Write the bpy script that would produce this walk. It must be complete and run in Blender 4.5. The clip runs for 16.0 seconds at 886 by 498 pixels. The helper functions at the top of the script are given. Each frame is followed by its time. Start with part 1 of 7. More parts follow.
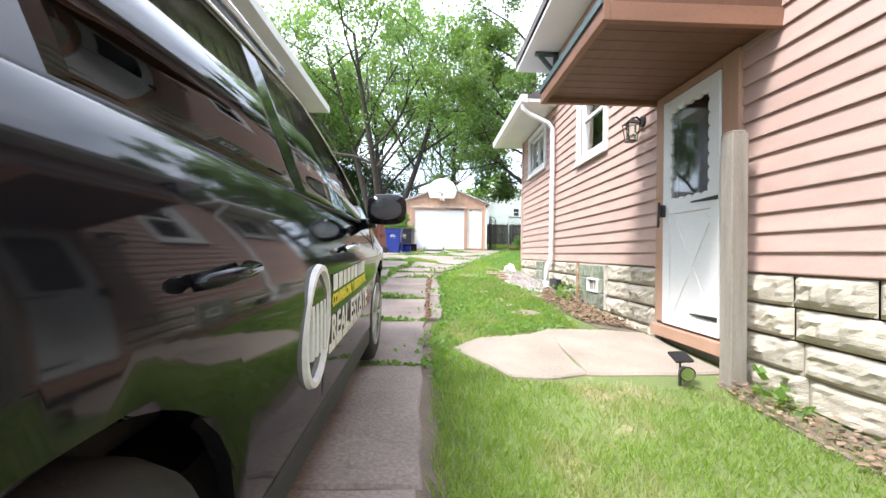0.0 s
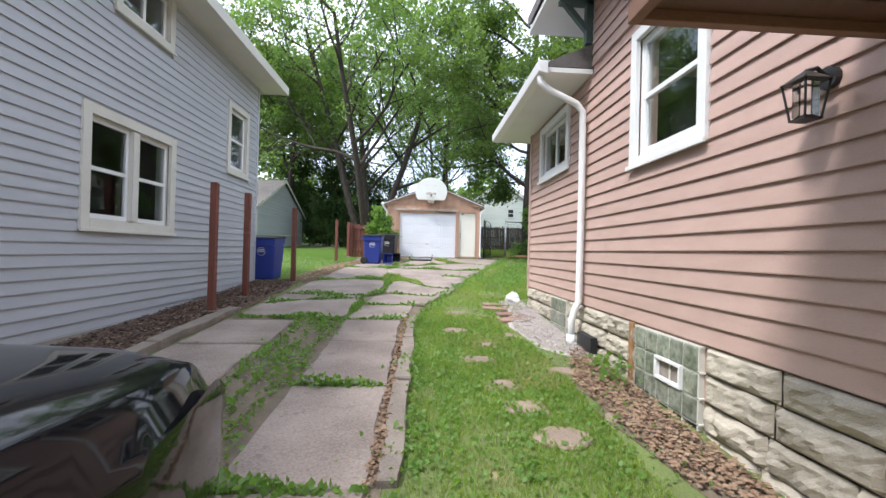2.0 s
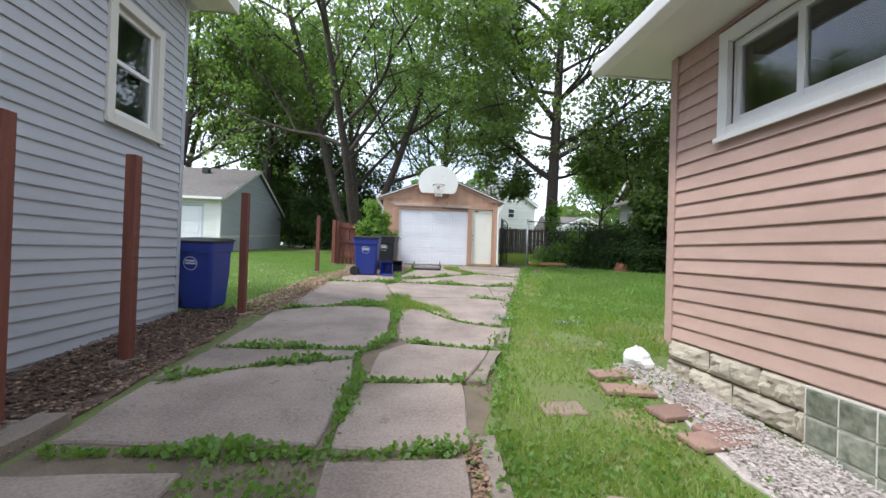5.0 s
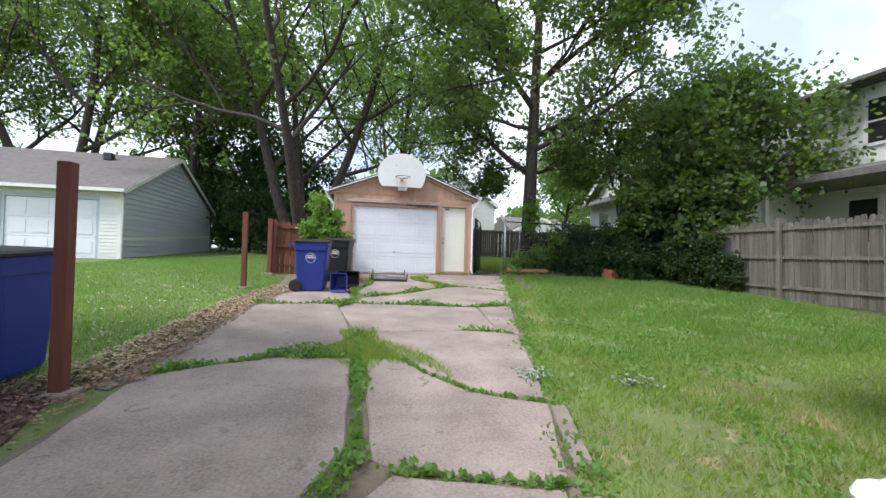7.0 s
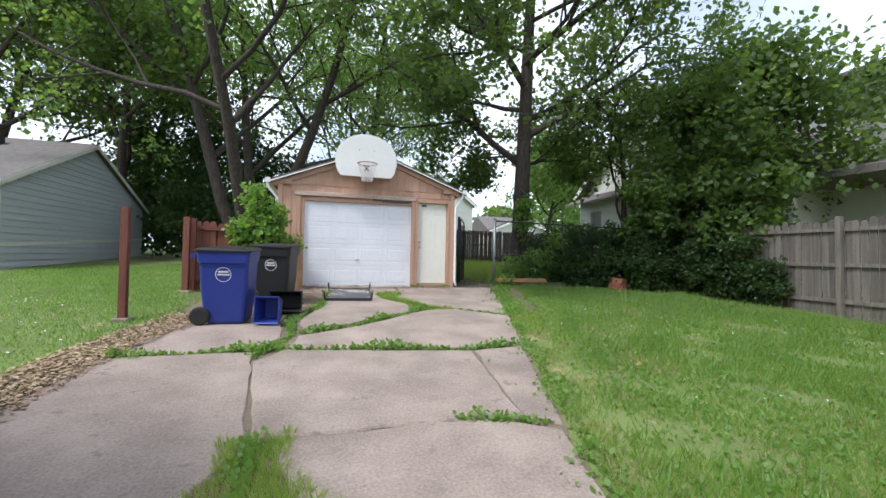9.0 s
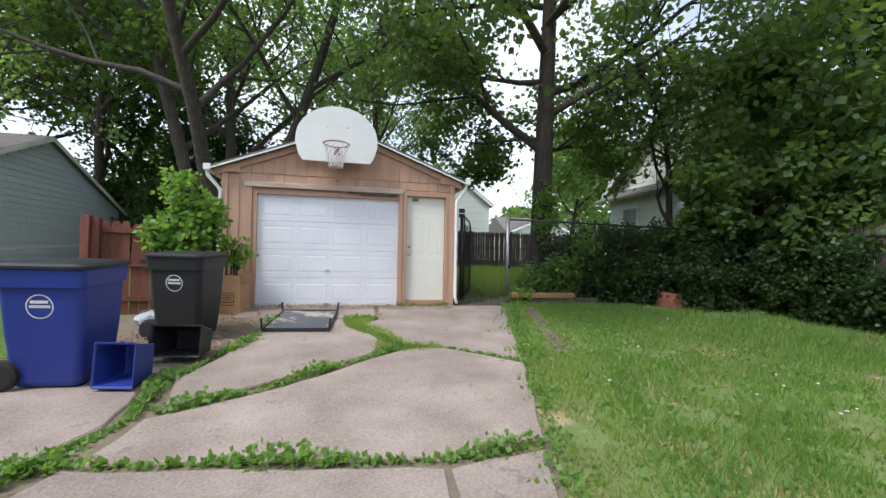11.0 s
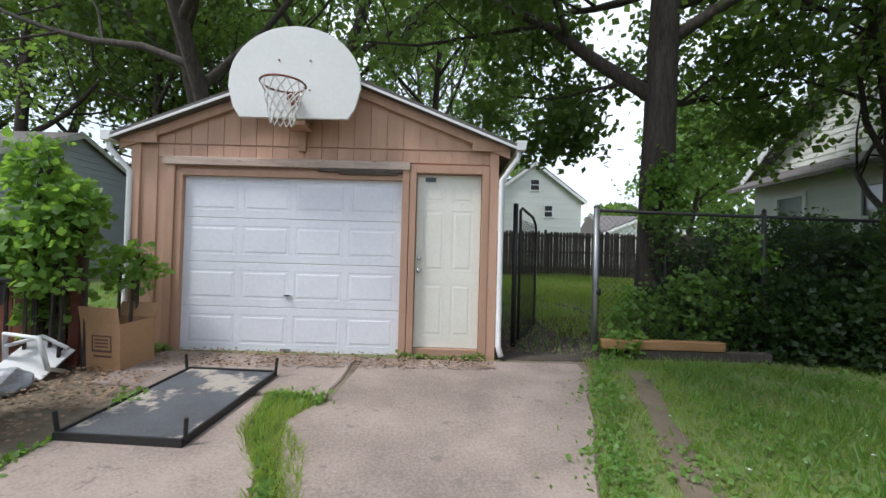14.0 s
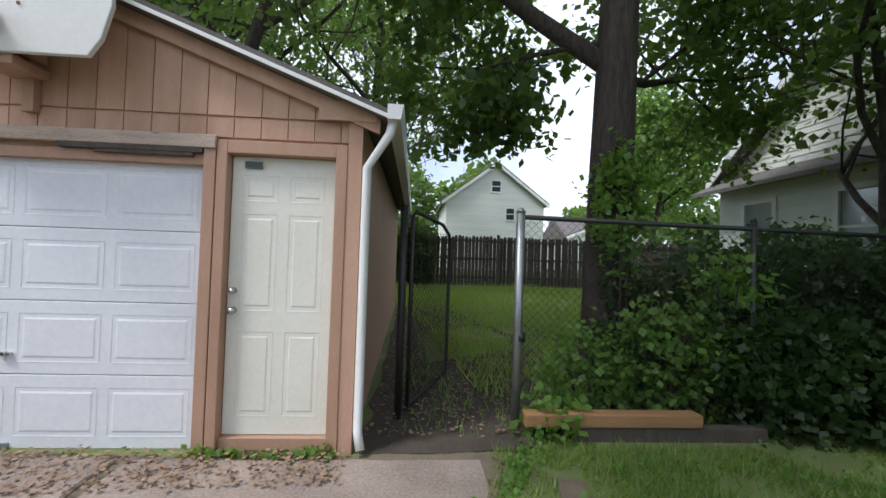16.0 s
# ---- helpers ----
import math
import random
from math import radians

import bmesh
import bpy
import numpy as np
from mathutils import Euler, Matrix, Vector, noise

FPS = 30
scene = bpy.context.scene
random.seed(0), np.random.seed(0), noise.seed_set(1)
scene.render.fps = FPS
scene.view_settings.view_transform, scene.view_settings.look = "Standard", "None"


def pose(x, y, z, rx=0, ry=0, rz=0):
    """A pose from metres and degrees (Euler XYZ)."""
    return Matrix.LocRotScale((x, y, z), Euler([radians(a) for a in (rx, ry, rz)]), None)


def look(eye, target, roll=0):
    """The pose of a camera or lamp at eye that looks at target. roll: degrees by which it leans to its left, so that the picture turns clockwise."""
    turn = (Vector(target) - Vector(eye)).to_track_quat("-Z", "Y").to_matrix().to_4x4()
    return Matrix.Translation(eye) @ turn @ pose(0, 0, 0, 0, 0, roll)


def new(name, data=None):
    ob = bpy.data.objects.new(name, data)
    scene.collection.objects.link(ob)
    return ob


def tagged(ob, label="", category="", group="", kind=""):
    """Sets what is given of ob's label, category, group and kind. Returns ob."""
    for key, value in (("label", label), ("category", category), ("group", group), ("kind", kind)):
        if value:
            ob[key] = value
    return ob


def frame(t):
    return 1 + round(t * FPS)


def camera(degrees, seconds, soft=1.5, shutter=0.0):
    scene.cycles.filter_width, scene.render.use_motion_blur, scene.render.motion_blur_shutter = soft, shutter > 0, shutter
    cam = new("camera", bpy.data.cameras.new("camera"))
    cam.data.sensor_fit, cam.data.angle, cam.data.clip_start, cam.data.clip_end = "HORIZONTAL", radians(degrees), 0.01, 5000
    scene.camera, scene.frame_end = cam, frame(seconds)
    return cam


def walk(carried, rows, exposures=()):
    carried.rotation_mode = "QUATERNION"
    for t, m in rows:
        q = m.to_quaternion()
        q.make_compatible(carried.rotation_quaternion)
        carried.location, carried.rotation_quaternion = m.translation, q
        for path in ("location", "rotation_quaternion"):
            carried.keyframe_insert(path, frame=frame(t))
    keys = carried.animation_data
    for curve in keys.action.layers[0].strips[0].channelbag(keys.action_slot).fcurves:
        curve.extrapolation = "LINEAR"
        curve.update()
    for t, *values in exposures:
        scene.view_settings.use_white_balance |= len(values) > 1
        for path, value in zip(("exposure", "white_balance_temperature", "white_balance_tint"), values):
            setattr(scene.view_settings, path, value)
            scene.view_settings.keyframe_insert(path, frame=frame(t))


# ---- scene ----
cam = camera(94.3, 16.0)
METRES, EYE, TILT, LEAN, TURN = 20.3, 1.5, 0.0, 0.0, -1.9
ROWS = [
    (0.0, 0.0, 0.0, 0.0, -0.01, 0.69, -0.94),
    (0.5, 0.0065, 0.0281, 0.015, -0.89, 0.48, -1.36),
    (1.0, 0.0068, 0.0588, 0.0228, -1.27, 0.42, -1.57),
    (1.5, 0.0058, 0.0901, 0.0254, -1.17, 0.38, -1.6),
    (2.0, 0.0081, 0.1219, 0.0271, -1.12, 0.37, -1.57),
    (2.5, 0.0054, 0.152, 0.0279, -1.01, 0.33, -1.68),
    (3.0, -0.0001, 0.1826, 0.0284, -1.07, 0.38, -1.7),
    (3.5, -0.0082, 0.2144, 0.0324, -1.24, 0.43, -1.87),
    (4.0, -0.0175, 0.247, 0.0332, -1.49, 0.44, -1.91),
    (4.5, -0.0238, 0.2803, 0.0339, -1.93, 0.44, -1.92),
    (5.0, -0.0313, 0.3116, 0.0358, -2.97, 0.52, -1.93),
    (7.5, -0.0462, 0.4756, 0.0455, -10.61, 0.82, -1.57),
    (8.0, -0.042, 0.5084, 0.0479, -10.88, 0.79, -1.46),
    (8.5, -0.0351, 0.5412, 0.0504, -11.1, 0.85, -1.3),
    (9.0, -0.0254, 0.5733, 0.0535, -13.22, 0.89, -1.34),
    (11.5, 0.0402, 0.7166, 0.0643, -7.85, 1.23, -1.1),
    (12.0, 0.0538, 0.7439, 0.0688, -2.23, 1.22, -1.31),
    (12.5, 0.0628, 0.7719, 0.0708, 2.41, 1.15, -1.49),
    (13.0, 0.0732, 0.8008, 0.0709, 2.95, 1.04, -1.53),
    (13.5, 0.0814, 0.8295, 0.0713, 3.33, 0.97, -1.63),
    (14.0, 0.0904, 0.857, 0.0723, 2.15, 0.94, -1.57),
    (14.5, 0.104, 0.8835, 0.0753, 1.58, 1.02, -1.47),
    (15.0, 0.1183, 0.9086, 0.0793, -0.6, 1.05, -1.53),
    (15.5, 0.1316, 0.9294, 0.0837, -1.92, 1.18, -1.62),
    (16.0, 0.1397, 0.9478, 0.0853, -1.93, 1.24, -1.9),
]
exposure_stops = 0.55
walk(cam, [(t, pose(0, 0, EYE, TILT, LEAN, TURN) @ pose(METRES * x, METRES * y, METRES * z, 90 + pitch, roll, yaw)) for t, x, y, z, yaw, pitch, roll in ROWS],
     exposures=[(t, exposure_stops + d, 6150, 10) for t, d in ((0.0, 1.35), (0.6, 1.1), (1.5, 0.75), (5.0, 0.38), (9.0, 0.28), (12.5, 0.1), (16.0, 0.0))])

# ---- daylight: bright thin overcast with a soft sun from the left, behind the start ----
SUN_ELEV, SUN_TRAVEL = radians(56), Vector((0.86, 0.5, 0)).normalized()
world = bpy.data.worlds.new("world")
scene.world = world
world.use_nodes = True
wn, wl = world.node_tree.nodes, world.node_tree.links
sky = wn.new("ShaderNodeTexSky")
sky.sky_type, sky.sun_disc = "NISHITA", False
sky.sun_elevation, sky.sun_rotation = SUN_ELEV, math.atan2(-SUN_TRAVEL.x, -SUN_TRAVEL.y)
sky.dust_density = 2.0
cl_noise = wn.new("ShaderNodeTexNoise")
cl_noise.inputs["Scale"].default_value, cl_noise.inputs["Detail"].default_value = 2.2, 6.0
cl_ramp = wn.new("ShaderNodeValToRGB")
cl_ramp.color_ramp.elements[0].position, cl_ramp.color_ramp.elements[1].position = 0.36, 0.62
cl_ramp.color_ramp.elements[0].color = (0.35, 0.35, 0.35, 1)
cl_co = wn.new("ShaderNodeTexCoord")
cl_mix = wn.new("ShaderNodeMixRGB")
cl_mix.inputs["Color2"].default_value = (8.3, 8.8, 9.9, 1)
wl.new(cl_co.outputs["Generated"], cl_noise.inputs["Vector"])
wl.new(cl_noise.outputs["Fac"], cl_ramp.inputs["Fac"])
wl.new(cl_ramp.outputs["Color"], cl_mix.inputs["Fac"])
wl.new(sky.outputs["Color"], cl_mix.inputs["Color1"])
wl.new(cl_mix.outputs["Color"], wn["Background"].inputs["Color"])
wn["Background"].inputs["Strength"].default_value = 0.115
sun_data = bpy.data.lights.new("sun", "SUN")
sun_data.energy, sun_data.angle, sun_data.color = 2.0, radians(12), (1.0, 0.96, 0.92)
sun = new("sun", sun_data)
sun.matrix_world = look((0, 0, 0), SUN_TRAVEL * math.cos(SUN_ELEV) - Vector((0, 0, math.sin(SUN_ELEV))))


# ---- materials ----
def mat(name, col, col2=None, rough=0.8, scale=3.0, fine=60.0, bump=0.15, metal=0.0, spots=None, spot_at=0.62, spot_scale=6.0, stretch=(1, 1, 1), vary=0.0, spec=0.5, trans=0.0, coat=0.0):
    """A surface of two colours blended at two scales, with fine relief, optional stains, and a change from piece to piece."""
    m = bpy.data.materials.new(name)
    m.use_nodes = True
    nd, lk = m.node_tree.nodes, m.node_tree.links
    b = nd["Principled BSDF"]
    col2 = col2 or tuple(c * 0.8 for c in col)
    co, mp = nd.new("ShaderNodeTexCoord"), nd.new("ShaderNodeMapping")
    mp.inputs["Scale"].default_value = stretch
    lk.new(co.outputs["Object"], mp.inputs["Vector"])
    info = nd.new("ShaderNodeObjectInfo")
    if vary:
        shift = nd.new("ShaderNodeVectorMath")
        shift.operation = "SCALE"
        shift.inputs[0].default_value = (31.0, 17.0, 23.0)
        lk.new(info.outputs["Random"], shift.inputs["Scale"])
        lk.new(shift.outputs[0], mp.inputs["Location"])
    n1, n2 = nd.new("ShaderNodeTexNoise"), nd.new("ShaderNodeTexNoise")
    n1.inputs["Scale"].default_value, n1.inputs["Detail"].default_value = scale, 5
    n2.inputs["Scale"].default_value, n2.inputs["Detail"].default_value = fine, 3
    for n in (n1, n2):
        lk.new(mp.outputs["Vector"], n.inputs["Vector"])
    add = nd.new("ShaderNodeMath")
    add.operation = "MULTIPLY_ADD"
    add.inputs[1].default_value = 0.45
    lk.new(n2.outputs["Fac"], add.inputs[0])
    half = nd.new("ShaderNodeMath")
    half.operation = "MULTIPLY"
    half.inputs[1].default_value = 0.55
    lk.new(n1.outputs["Fac"], half.inputs[0])
    lk.new(half.outputs[0], add.inputs[2])
    rp = nd.new("ShaderNodeValToRGB")
    rp.color_ramp.elements[0].position, rp.color_ramp.elements[1].position = 0.36, 0.64
    rp.color_ramp.elements[0].color, rp.color_ramp.elements[1].color = (*col2, 1), (*col, 1)
    lk.new(add.outputs[0], rp.inputs["Fac"])
    out = rp.outputs["Color"]
    if spots:
        n3, r3, mx = nd.new("ShaderNodeTexNoise"), nd.new("ShaderNodeValToRGB"), nd.new("ShaderNodeMixRGB")
        n3.inputs["Scale"].default_value, n3.inputs["Detail"].default_value, n3.inputs["Roughness"].default_value = spot_scale, 8, 0.7
        r3.color_ramp.elements[0].position, r3.color_ramp.elements[1].position = spot_at, spot_at + 0.05
        lk.new(mp.outputs["Vector"], n3.inputs["Vector"])
        lk.new(n3.outputs["Fac"], r3.inputs["Fac"])
        lk.new(r3.outputs["Color"], mx.inputs["Fac"])
        lk.new(out, mx.inputs["Color1"])
        mx.inputs["Color2"].default_value = (*spots, 1)
        out = mx.outputs["Color"]
    if vary:
        hs, mr = nd.new("ShaderNodeHueSaturation"), nd.new("ShaderNodeMapRange")
        mr.inputs["To Min"].default_value, mr.inputs["To Max"].default_value = 1 - vary, 1 + vary
        lk.new(info.outputs["Random"], mr.inputs["Value"])
        lk.new(mr.outputs[0], hs.inputs["Value"])
        lk.new(out, hs.inputs["Color"])
        out = hs.outputs["Color"]
    lk.new(out, b.inputs["Base Color"])
    b.inputs["Roughness"].default_value, b.inputs["Metallic"].default_value = rough, metal
    b.inputs["Specular IOR Level"].default_value, b.inputs["Transmission Weight"].default_value = spec, trans
    b.inputs["Coat Weight"].default_value = coat
    if bump:
        bp = nd.new("ShaderNodeBump")
        bp.inputs["Strength"].default_value, bp.inputs["Distance"].default_value = bump, 0.02
        lk.new(add.outputs[0], bp.inputs["Height"])
        lk.new(bp.outputs[0], b.inputs["Normal"])
    return m


def leaf_mat(name, col, col2, spots=None, spot_at=0.57):
    """Leaf: two greens from leaf to leaf, a little light through the blade."""
    m = mat(name, col, col2, rough=0.5, scale=0.9, fine=9.0, bump=0, spots=spots, spot_at=spot_at, spot_scale=1.1)
    nd, lk = m.node_tree.nodes, m.node_tree.links
    tr, mx = nd.new("ShaderNodeBsdfTranslucent"), nd.new("ShaderNodeMixShader")
    tr.inputs["Color"].default_value = (col[0] * 1.6, col[1] * 1.6, col[2] * 0.8, 1)
    mx.inputs["Fac"].default_value = 0.5
    lk.new(nd["Principled BSDF"].outputs[0], mx.inputs[1])
    lk.new(tr.outputs[0], mx.inputs[2])
    lk.new(mx.outputs[0], nd["Material Output"].inputs["Surface"])
    return m


def glass_mat(name, tint=(0.9, 0.95, 0.95), rough=0.01):
    m = bpy.data.materials.new(name)
    m.use_nodes = True
    b = m.node_tree.nodes["Principled BSDF"]
    b.inputs["Base Color"].default_value = (*tint, 1)
    b.inputs["Roughness"].default_value, b.inputs["Transmission Weight"].default_value = rough, 1.0
    b.inputs["IOR"].default_value = 1.5
    return m


PINK = mat("pink_clapboard_paint", (0.52, 0.36, 0.305), (0.45, 0.305, 0.255), rough=0.6, scale=1.5, fine=40, bump=0.12, stretch=(6, 1, 6), vary=0.05, spots=(0.42, 0.30, 0.25), spot_at=0.72, spot_scale=9)
GREY = mat("grey_vinyl_siding", (0.455, 0.465, 0.49), (0.415, 0.425, 0.45), rough=0.5, scale=1.0, fine=30, bump=0.06, stretch=(4, 0.6, 4), vary=0.03)
GREYD = mat("blue_grey_vinyl_siding", (0.47, 0.52, 0.56), (0.42, 0.465, 0.505), rough=0.55, scale=1.0, fine=30, bump=0.06, vary=0.03)
WHITESID = mat("white_vinyl_siding", (0.74, 0.75, 0.70), (0.66, 0.67, 0.63), rough=0.55, scale=0.8, fine=20, bump=0.08, vary=0.03)
WHITE = mat("white_paint", (0.80, 0.80, 0.79), (0.73, 0.73, 0.72), rough=0.45, scale=2.0, fine=50, bump=0.06)
DOORWHITE = mat("white_metal_door_paint", (0.78, 0.79, 0.82), (0.70, 0.71, 0.75), rough=0.4, scale=1.3, fine=25, bump=0.05, spots=(0.60, 0.58, 0.55), spot_at=0.74, spot_scale=4)
CREAM = mat("cream_door_paint", (0.78, 0.77, 0.69), (0.72, 0.70, 0.60), rough=0.45, scale=1.6, fine=30, bump=0.05)
TRIMW = mat("cream_window_trim", (0.66, 0.64, 0.57), (0.60, 0.58, 0.52), rough=0.6, scale=2.0, fine=40, bump=0.08)
FASCIA = mat("brown_fascia_paint", (0.24, 0.12, 0.072), (0.18, 0.088, 0.052), rough=0.6, scale=1.5, fine=35, bump=0.12, stretch=(1, 4, 4))
# dark soil whose colour also carries the shade of the tree
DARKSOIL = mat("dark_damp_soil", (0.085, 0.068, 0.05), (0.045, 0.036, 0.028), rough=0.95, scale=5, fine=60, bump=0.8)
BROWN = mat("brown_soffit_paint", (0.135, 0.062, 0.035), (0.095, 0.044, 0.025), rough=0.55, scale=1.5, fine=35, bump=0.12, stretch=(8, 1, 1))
TANTRIM = mat("tan_wood_trim", (0.47, 0.29, 0.20), (0.40, 0.235, 0.155), rough=0.65, scale=2.0, fine=35, bump=0.15, stretch=(4, 4, 0.8))
GTAN = mat("tan_garage_siding", (0.56, 0.35, 0.25), (0.46, 0.275, 0.185), rough=0.75, scale=1.8, fine=45, bump=0.25, stretch=(5, 5, 0.7), vary=0.07, spots=(0.33, 0.19, 0.12), spot_at=0.70, spot_scale=2.5)
WEATHER = mat("weathered_grey_wood", (0.34, 0.30, 0.25), (0.22, 0.19, 0.155), rough=0.9, scale=2.5, fine=40, bump=0.4, stretch=(7, 7, 0.6), vary=0.15)
DARKWOOD = mat("dark_weathered_fence_wood", (0.105, 0.085, 0.07), (0.06, 0.048, 0.04), rough=0.9, scale=2.5, fine=40, bump=0.35, stretch=(7, 7, 0.6), vary=0.2)
REDPOST = mat("red_stained_post_wood", (0.20, 0.065, 0.042), (0.13, 0.042, 0.028), rough=0.75, scale=3, fine=40, bump=0.3, stretch=(7, 7, 0.6), vary=0.1)
BEAM = mat("orange_brown_timber", (0.40, 0.22, 0.10), (0.26, 0.14, 0.065), rough=0.85, scale=2.5, fine=40, bump=0.3, stretch=(0.6, 7, 7))
STONE = mat("rockfaced_foundation_block", (0.53, 0.475, 0.385), (0.37, 0.325, 0.255), rough=0.9, scale=5, fine=45, bump=0.6, vary=0.12, spots=(0.27, 0.24, 0.19), spot_at=0.66, spot_scale=5)
MORTAR = mat("foundation_mortar", (0.33, 0.30, 0.25), rough=0.95, scale=8, fine=60, bump=0.4)
CONC = mat("weathered_concrete", (0.36, 0.29, 0.247), (0.195, 0.155, 0.13), rough=0.9, scale=1.7, fine=52, bump=0.65, vary=0.08, spots=(0.2, 0.165, 0.14), spot_at=0.6, spot_scale=5.5)
PATIO = mat("pale_patio_concrete", (0.39, 0.325, 0.26), (0.26, 0.215, 0.17), rough=0.9, scale=1.6, fine=70, bump=0.6, spots=(0.29, 0.235, 0.185), spot_at=0.61, spot_scale=6)
CURB = mat("old_concrete_curb", (0.30, 0.25, 0.205), (0.18, 0.15, 0.12), rough=0.95, scale=4, fine=70, bump=0.5, vary=0.1)
SOIL = mat("driveway_soil", (0.21, 0.165, 0.115), (0.125, 0.10, 0.07), rough=0.95, scale=5, fine=90, bump=0.8)
MULCH = mat("dark_mulch", (0.17, 0.11, 0.08), (0.075, 0.052, 0.042), rough=0.95, scale=14, fine=110, bump=1.0)
LAWN = mat("lawn_soil_and_grass", (0.16, 0.21, 0.06), (0.11, 0.13, 0.045), rough=0.95, scale=1.2, fine=50, bump=0.6, spots=(0.34, 0.27, 0.165), spot_at=0.6, spot_scale=1.1)
GRAVEL = mat("pale_gravel", (0.55, 0.50, 0.46), (0.36, 0.32, 0.30), rough=0.9, scale=6, fine=40, bump=0.6, vary=0.2)
BRICK = mat("worn_red_paver", (0.33, 0.21, 0.165), (0.24, 0.15, 0.12), rough=0.9, scale=6, fine=60, bump=0.5, vary=0.15)
STEPST = mat("brown_stepping_stone", (0.31, 0.235, 0.18), (0.21, 0.16, 0.12), rough=0.9, scale=5, fine=60, bump=0.5, vary=0.12)
SHINGLE = mat("grey_brown_shingles", (0.16, 0.145, 0.135), (0.10, 0.092, 0.088), rough=0.95, scale=6, fine=70, bump=0.6, vary=0.15)
STRAW = mat("dry_straw", (0.52, 0.41, 0.26), (0.34, 0.25, 0.155), rough=0.9, scale=7, fine=30, bump=0.1)
PALEWEED = mat("wilted_silver_weed", (0.33, 0.38, 0.30), (0.18, 0.22, 0.155), rough=0.8, scale=7, fine=30, bump=0.1)
DRYLEAF = mat("dry_leaf_litter", (0.36, 0.245, 0.155), (0.19, 0.115, 0.075), rough=0.85, scale=7, fine=30, bump=0.1)
BLUEP = mat("blue_bin_plastic", (0.022, 0.045, 0.27), (0.018, 0.035, 0.21), rough=0.45, scale=2, fine=50, bump=0.06)
BLACKP = mat("black_bin_plastic", (0.018, 0.018, 0.021), (0.012, 0.012, 0.014), rough=0.5, scale=2, fine=50, bump=0.06)
RUBBER = mat("black_rubber", (0.02, 0.02, 0.02), (0.013, 0.013, 0.013), rough=0.8, scale=5, fine=60, bump=0.2)
STEEL = mat("galvanised_steel", (0.42, 0.43, 0.44), (0.30, 0.31, 0.32), rough=0.45, scale=5, fine=60, bump=0.05, metal=0.8)
BLACKM = mat("black_painted_metal", (0.025, 0.025, 0.025), (0.016, 0.016, 0.016), rough=0.5, scale=5, fine=60, bump=0.08)
RUST = mat("rusty_red_metal", (0.28, 0.10, 0.06), (0.17, 0.06, 0.04), rough=0.75, scale=9, fine=60, bump=0.2, metal=0.3)
NETC = mat("white_net_cord", (0.75, 0.73, 0.70), rough=0.9, scale=9, fine=60, bump=0)
BOARDW = mat("white_backboard", (0.76, 0.76, 0.73), (0.70, 0.70, 0.67), rough=0.5, scale=2, fine=30, bump=0.04, spots=(0.60, 0.59, 0.55), spot_at=0.74, spot_scale=5)
CARD = mat("cardboard", (0.42, 0.25, 0.13), (0.36, 0.21, 0.105), rough=0.85, scale=3, fine=30, bump=0.1)
TEAL = mat("dark_teal_paint", (0.07, 0.11, 0.11), (0.05, 0.08, 0.08), rough=0.5, scale=3, fine=30, bump=0.08)
BARK = mat("grey_brown_bark", (0.085, 0.068, 0.056), (0.03, 0.024, 0.02), rough=0.95, scale=6, fine=22, bump=1.0, stretch=(2.2, 2.2, 0.35))
# darkness of the unlit rooms behind the panes, put in as colour
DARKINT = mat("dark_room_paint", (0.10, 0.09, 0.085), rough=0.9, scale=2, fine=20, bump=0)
CARPAINT = mat("black_car_paint", (0.008, 0.008, 0.010), (0.007, 0.007, 0.009), rough=0.06, scale=2, fine=40, bump=0, spec=0.3)
CHROME = mat("satin_chrome", (0.62, 0.63, 0.65), (0.55, 0.56, 0.58), rough=0.2, scale=5, fine=50, bump=0, metal=1.0)
ALLOY = mat("silver_alloy", (0.50, 0.51, 0.53), (0.43, 0.44, 0.46), rough=0.32, scale=5, fine=50, bump=0, metal=0.9)
SEATG = mat("grey_seat_fabric", (0.14, 0.13, 0.12), rough=0.85, scale=4, fine=60, bump=0.1)
DECALW = mat("white_vinyl_lettering", (0.80, 0.80, 0.78), rough=0.5, scale=4, fine=40, bump=0)
DECALY = mat("yellow_vinyl_lettering", (0.80, 0.72, 0.04), rough=0.5, scale=4, fine=40, bump=0)
AMBER = mat("amber_lens", (0.55, 0.10, 0.02), rough=0.15, scale=4, fine=40, bump=0, coat=1.0)
BAGP = mat("grey_plastic_bag", (0.45, 0.47, 0.50), (0.30, 0.31, 0.33), rough=0.4, scale=8, fine=40, bump=0.4)
SLATE = mat("dusty_dark_panel", (0.10, 0.105, 0.115), (0.06, 0.062, 0.068), rough=0.7, scale=3, fine=60, bump=0.15, spots=(0.36, 0.32, 0.27), spot_at=0.52, spot_scale=1.6)
GLASS = glass_mat("window_glass")
TINT = glass_mat("tinted_car_glass", (0.28, 0.34, 0.33))
PRIV = glass_mat("dark_privacy_glass", (0.03, 0.032, 0.035))
BLOCKG = mat("wavy_glass_block", (0.44, 0.46, 0.37), (0.14, 0.165, 0.12), rough=0.12, scale=9, fine=20, bump=0.9, vary=0.2, trans=0.25)
FENCEG = mat("grey_fence_boards", (0.19, 0.165, 0.145), (0.09, 0.08, 0.07), rough=0.9, scale=2.5, fine=40, bump=0.4, stretch=(7, 7, 0.6), vary=0.22)
PEEL = mat("peeling_header_paint", (0.62, 0.50, 0.42), (0.36, 0.26, 0.20), rough=0.85, scale=3, fine=40, bump=0.3, stretch=(0.7, 5, 5), spots=(0.22, 0.15, 0.11), spot_at=0.62, spot_scale=5)
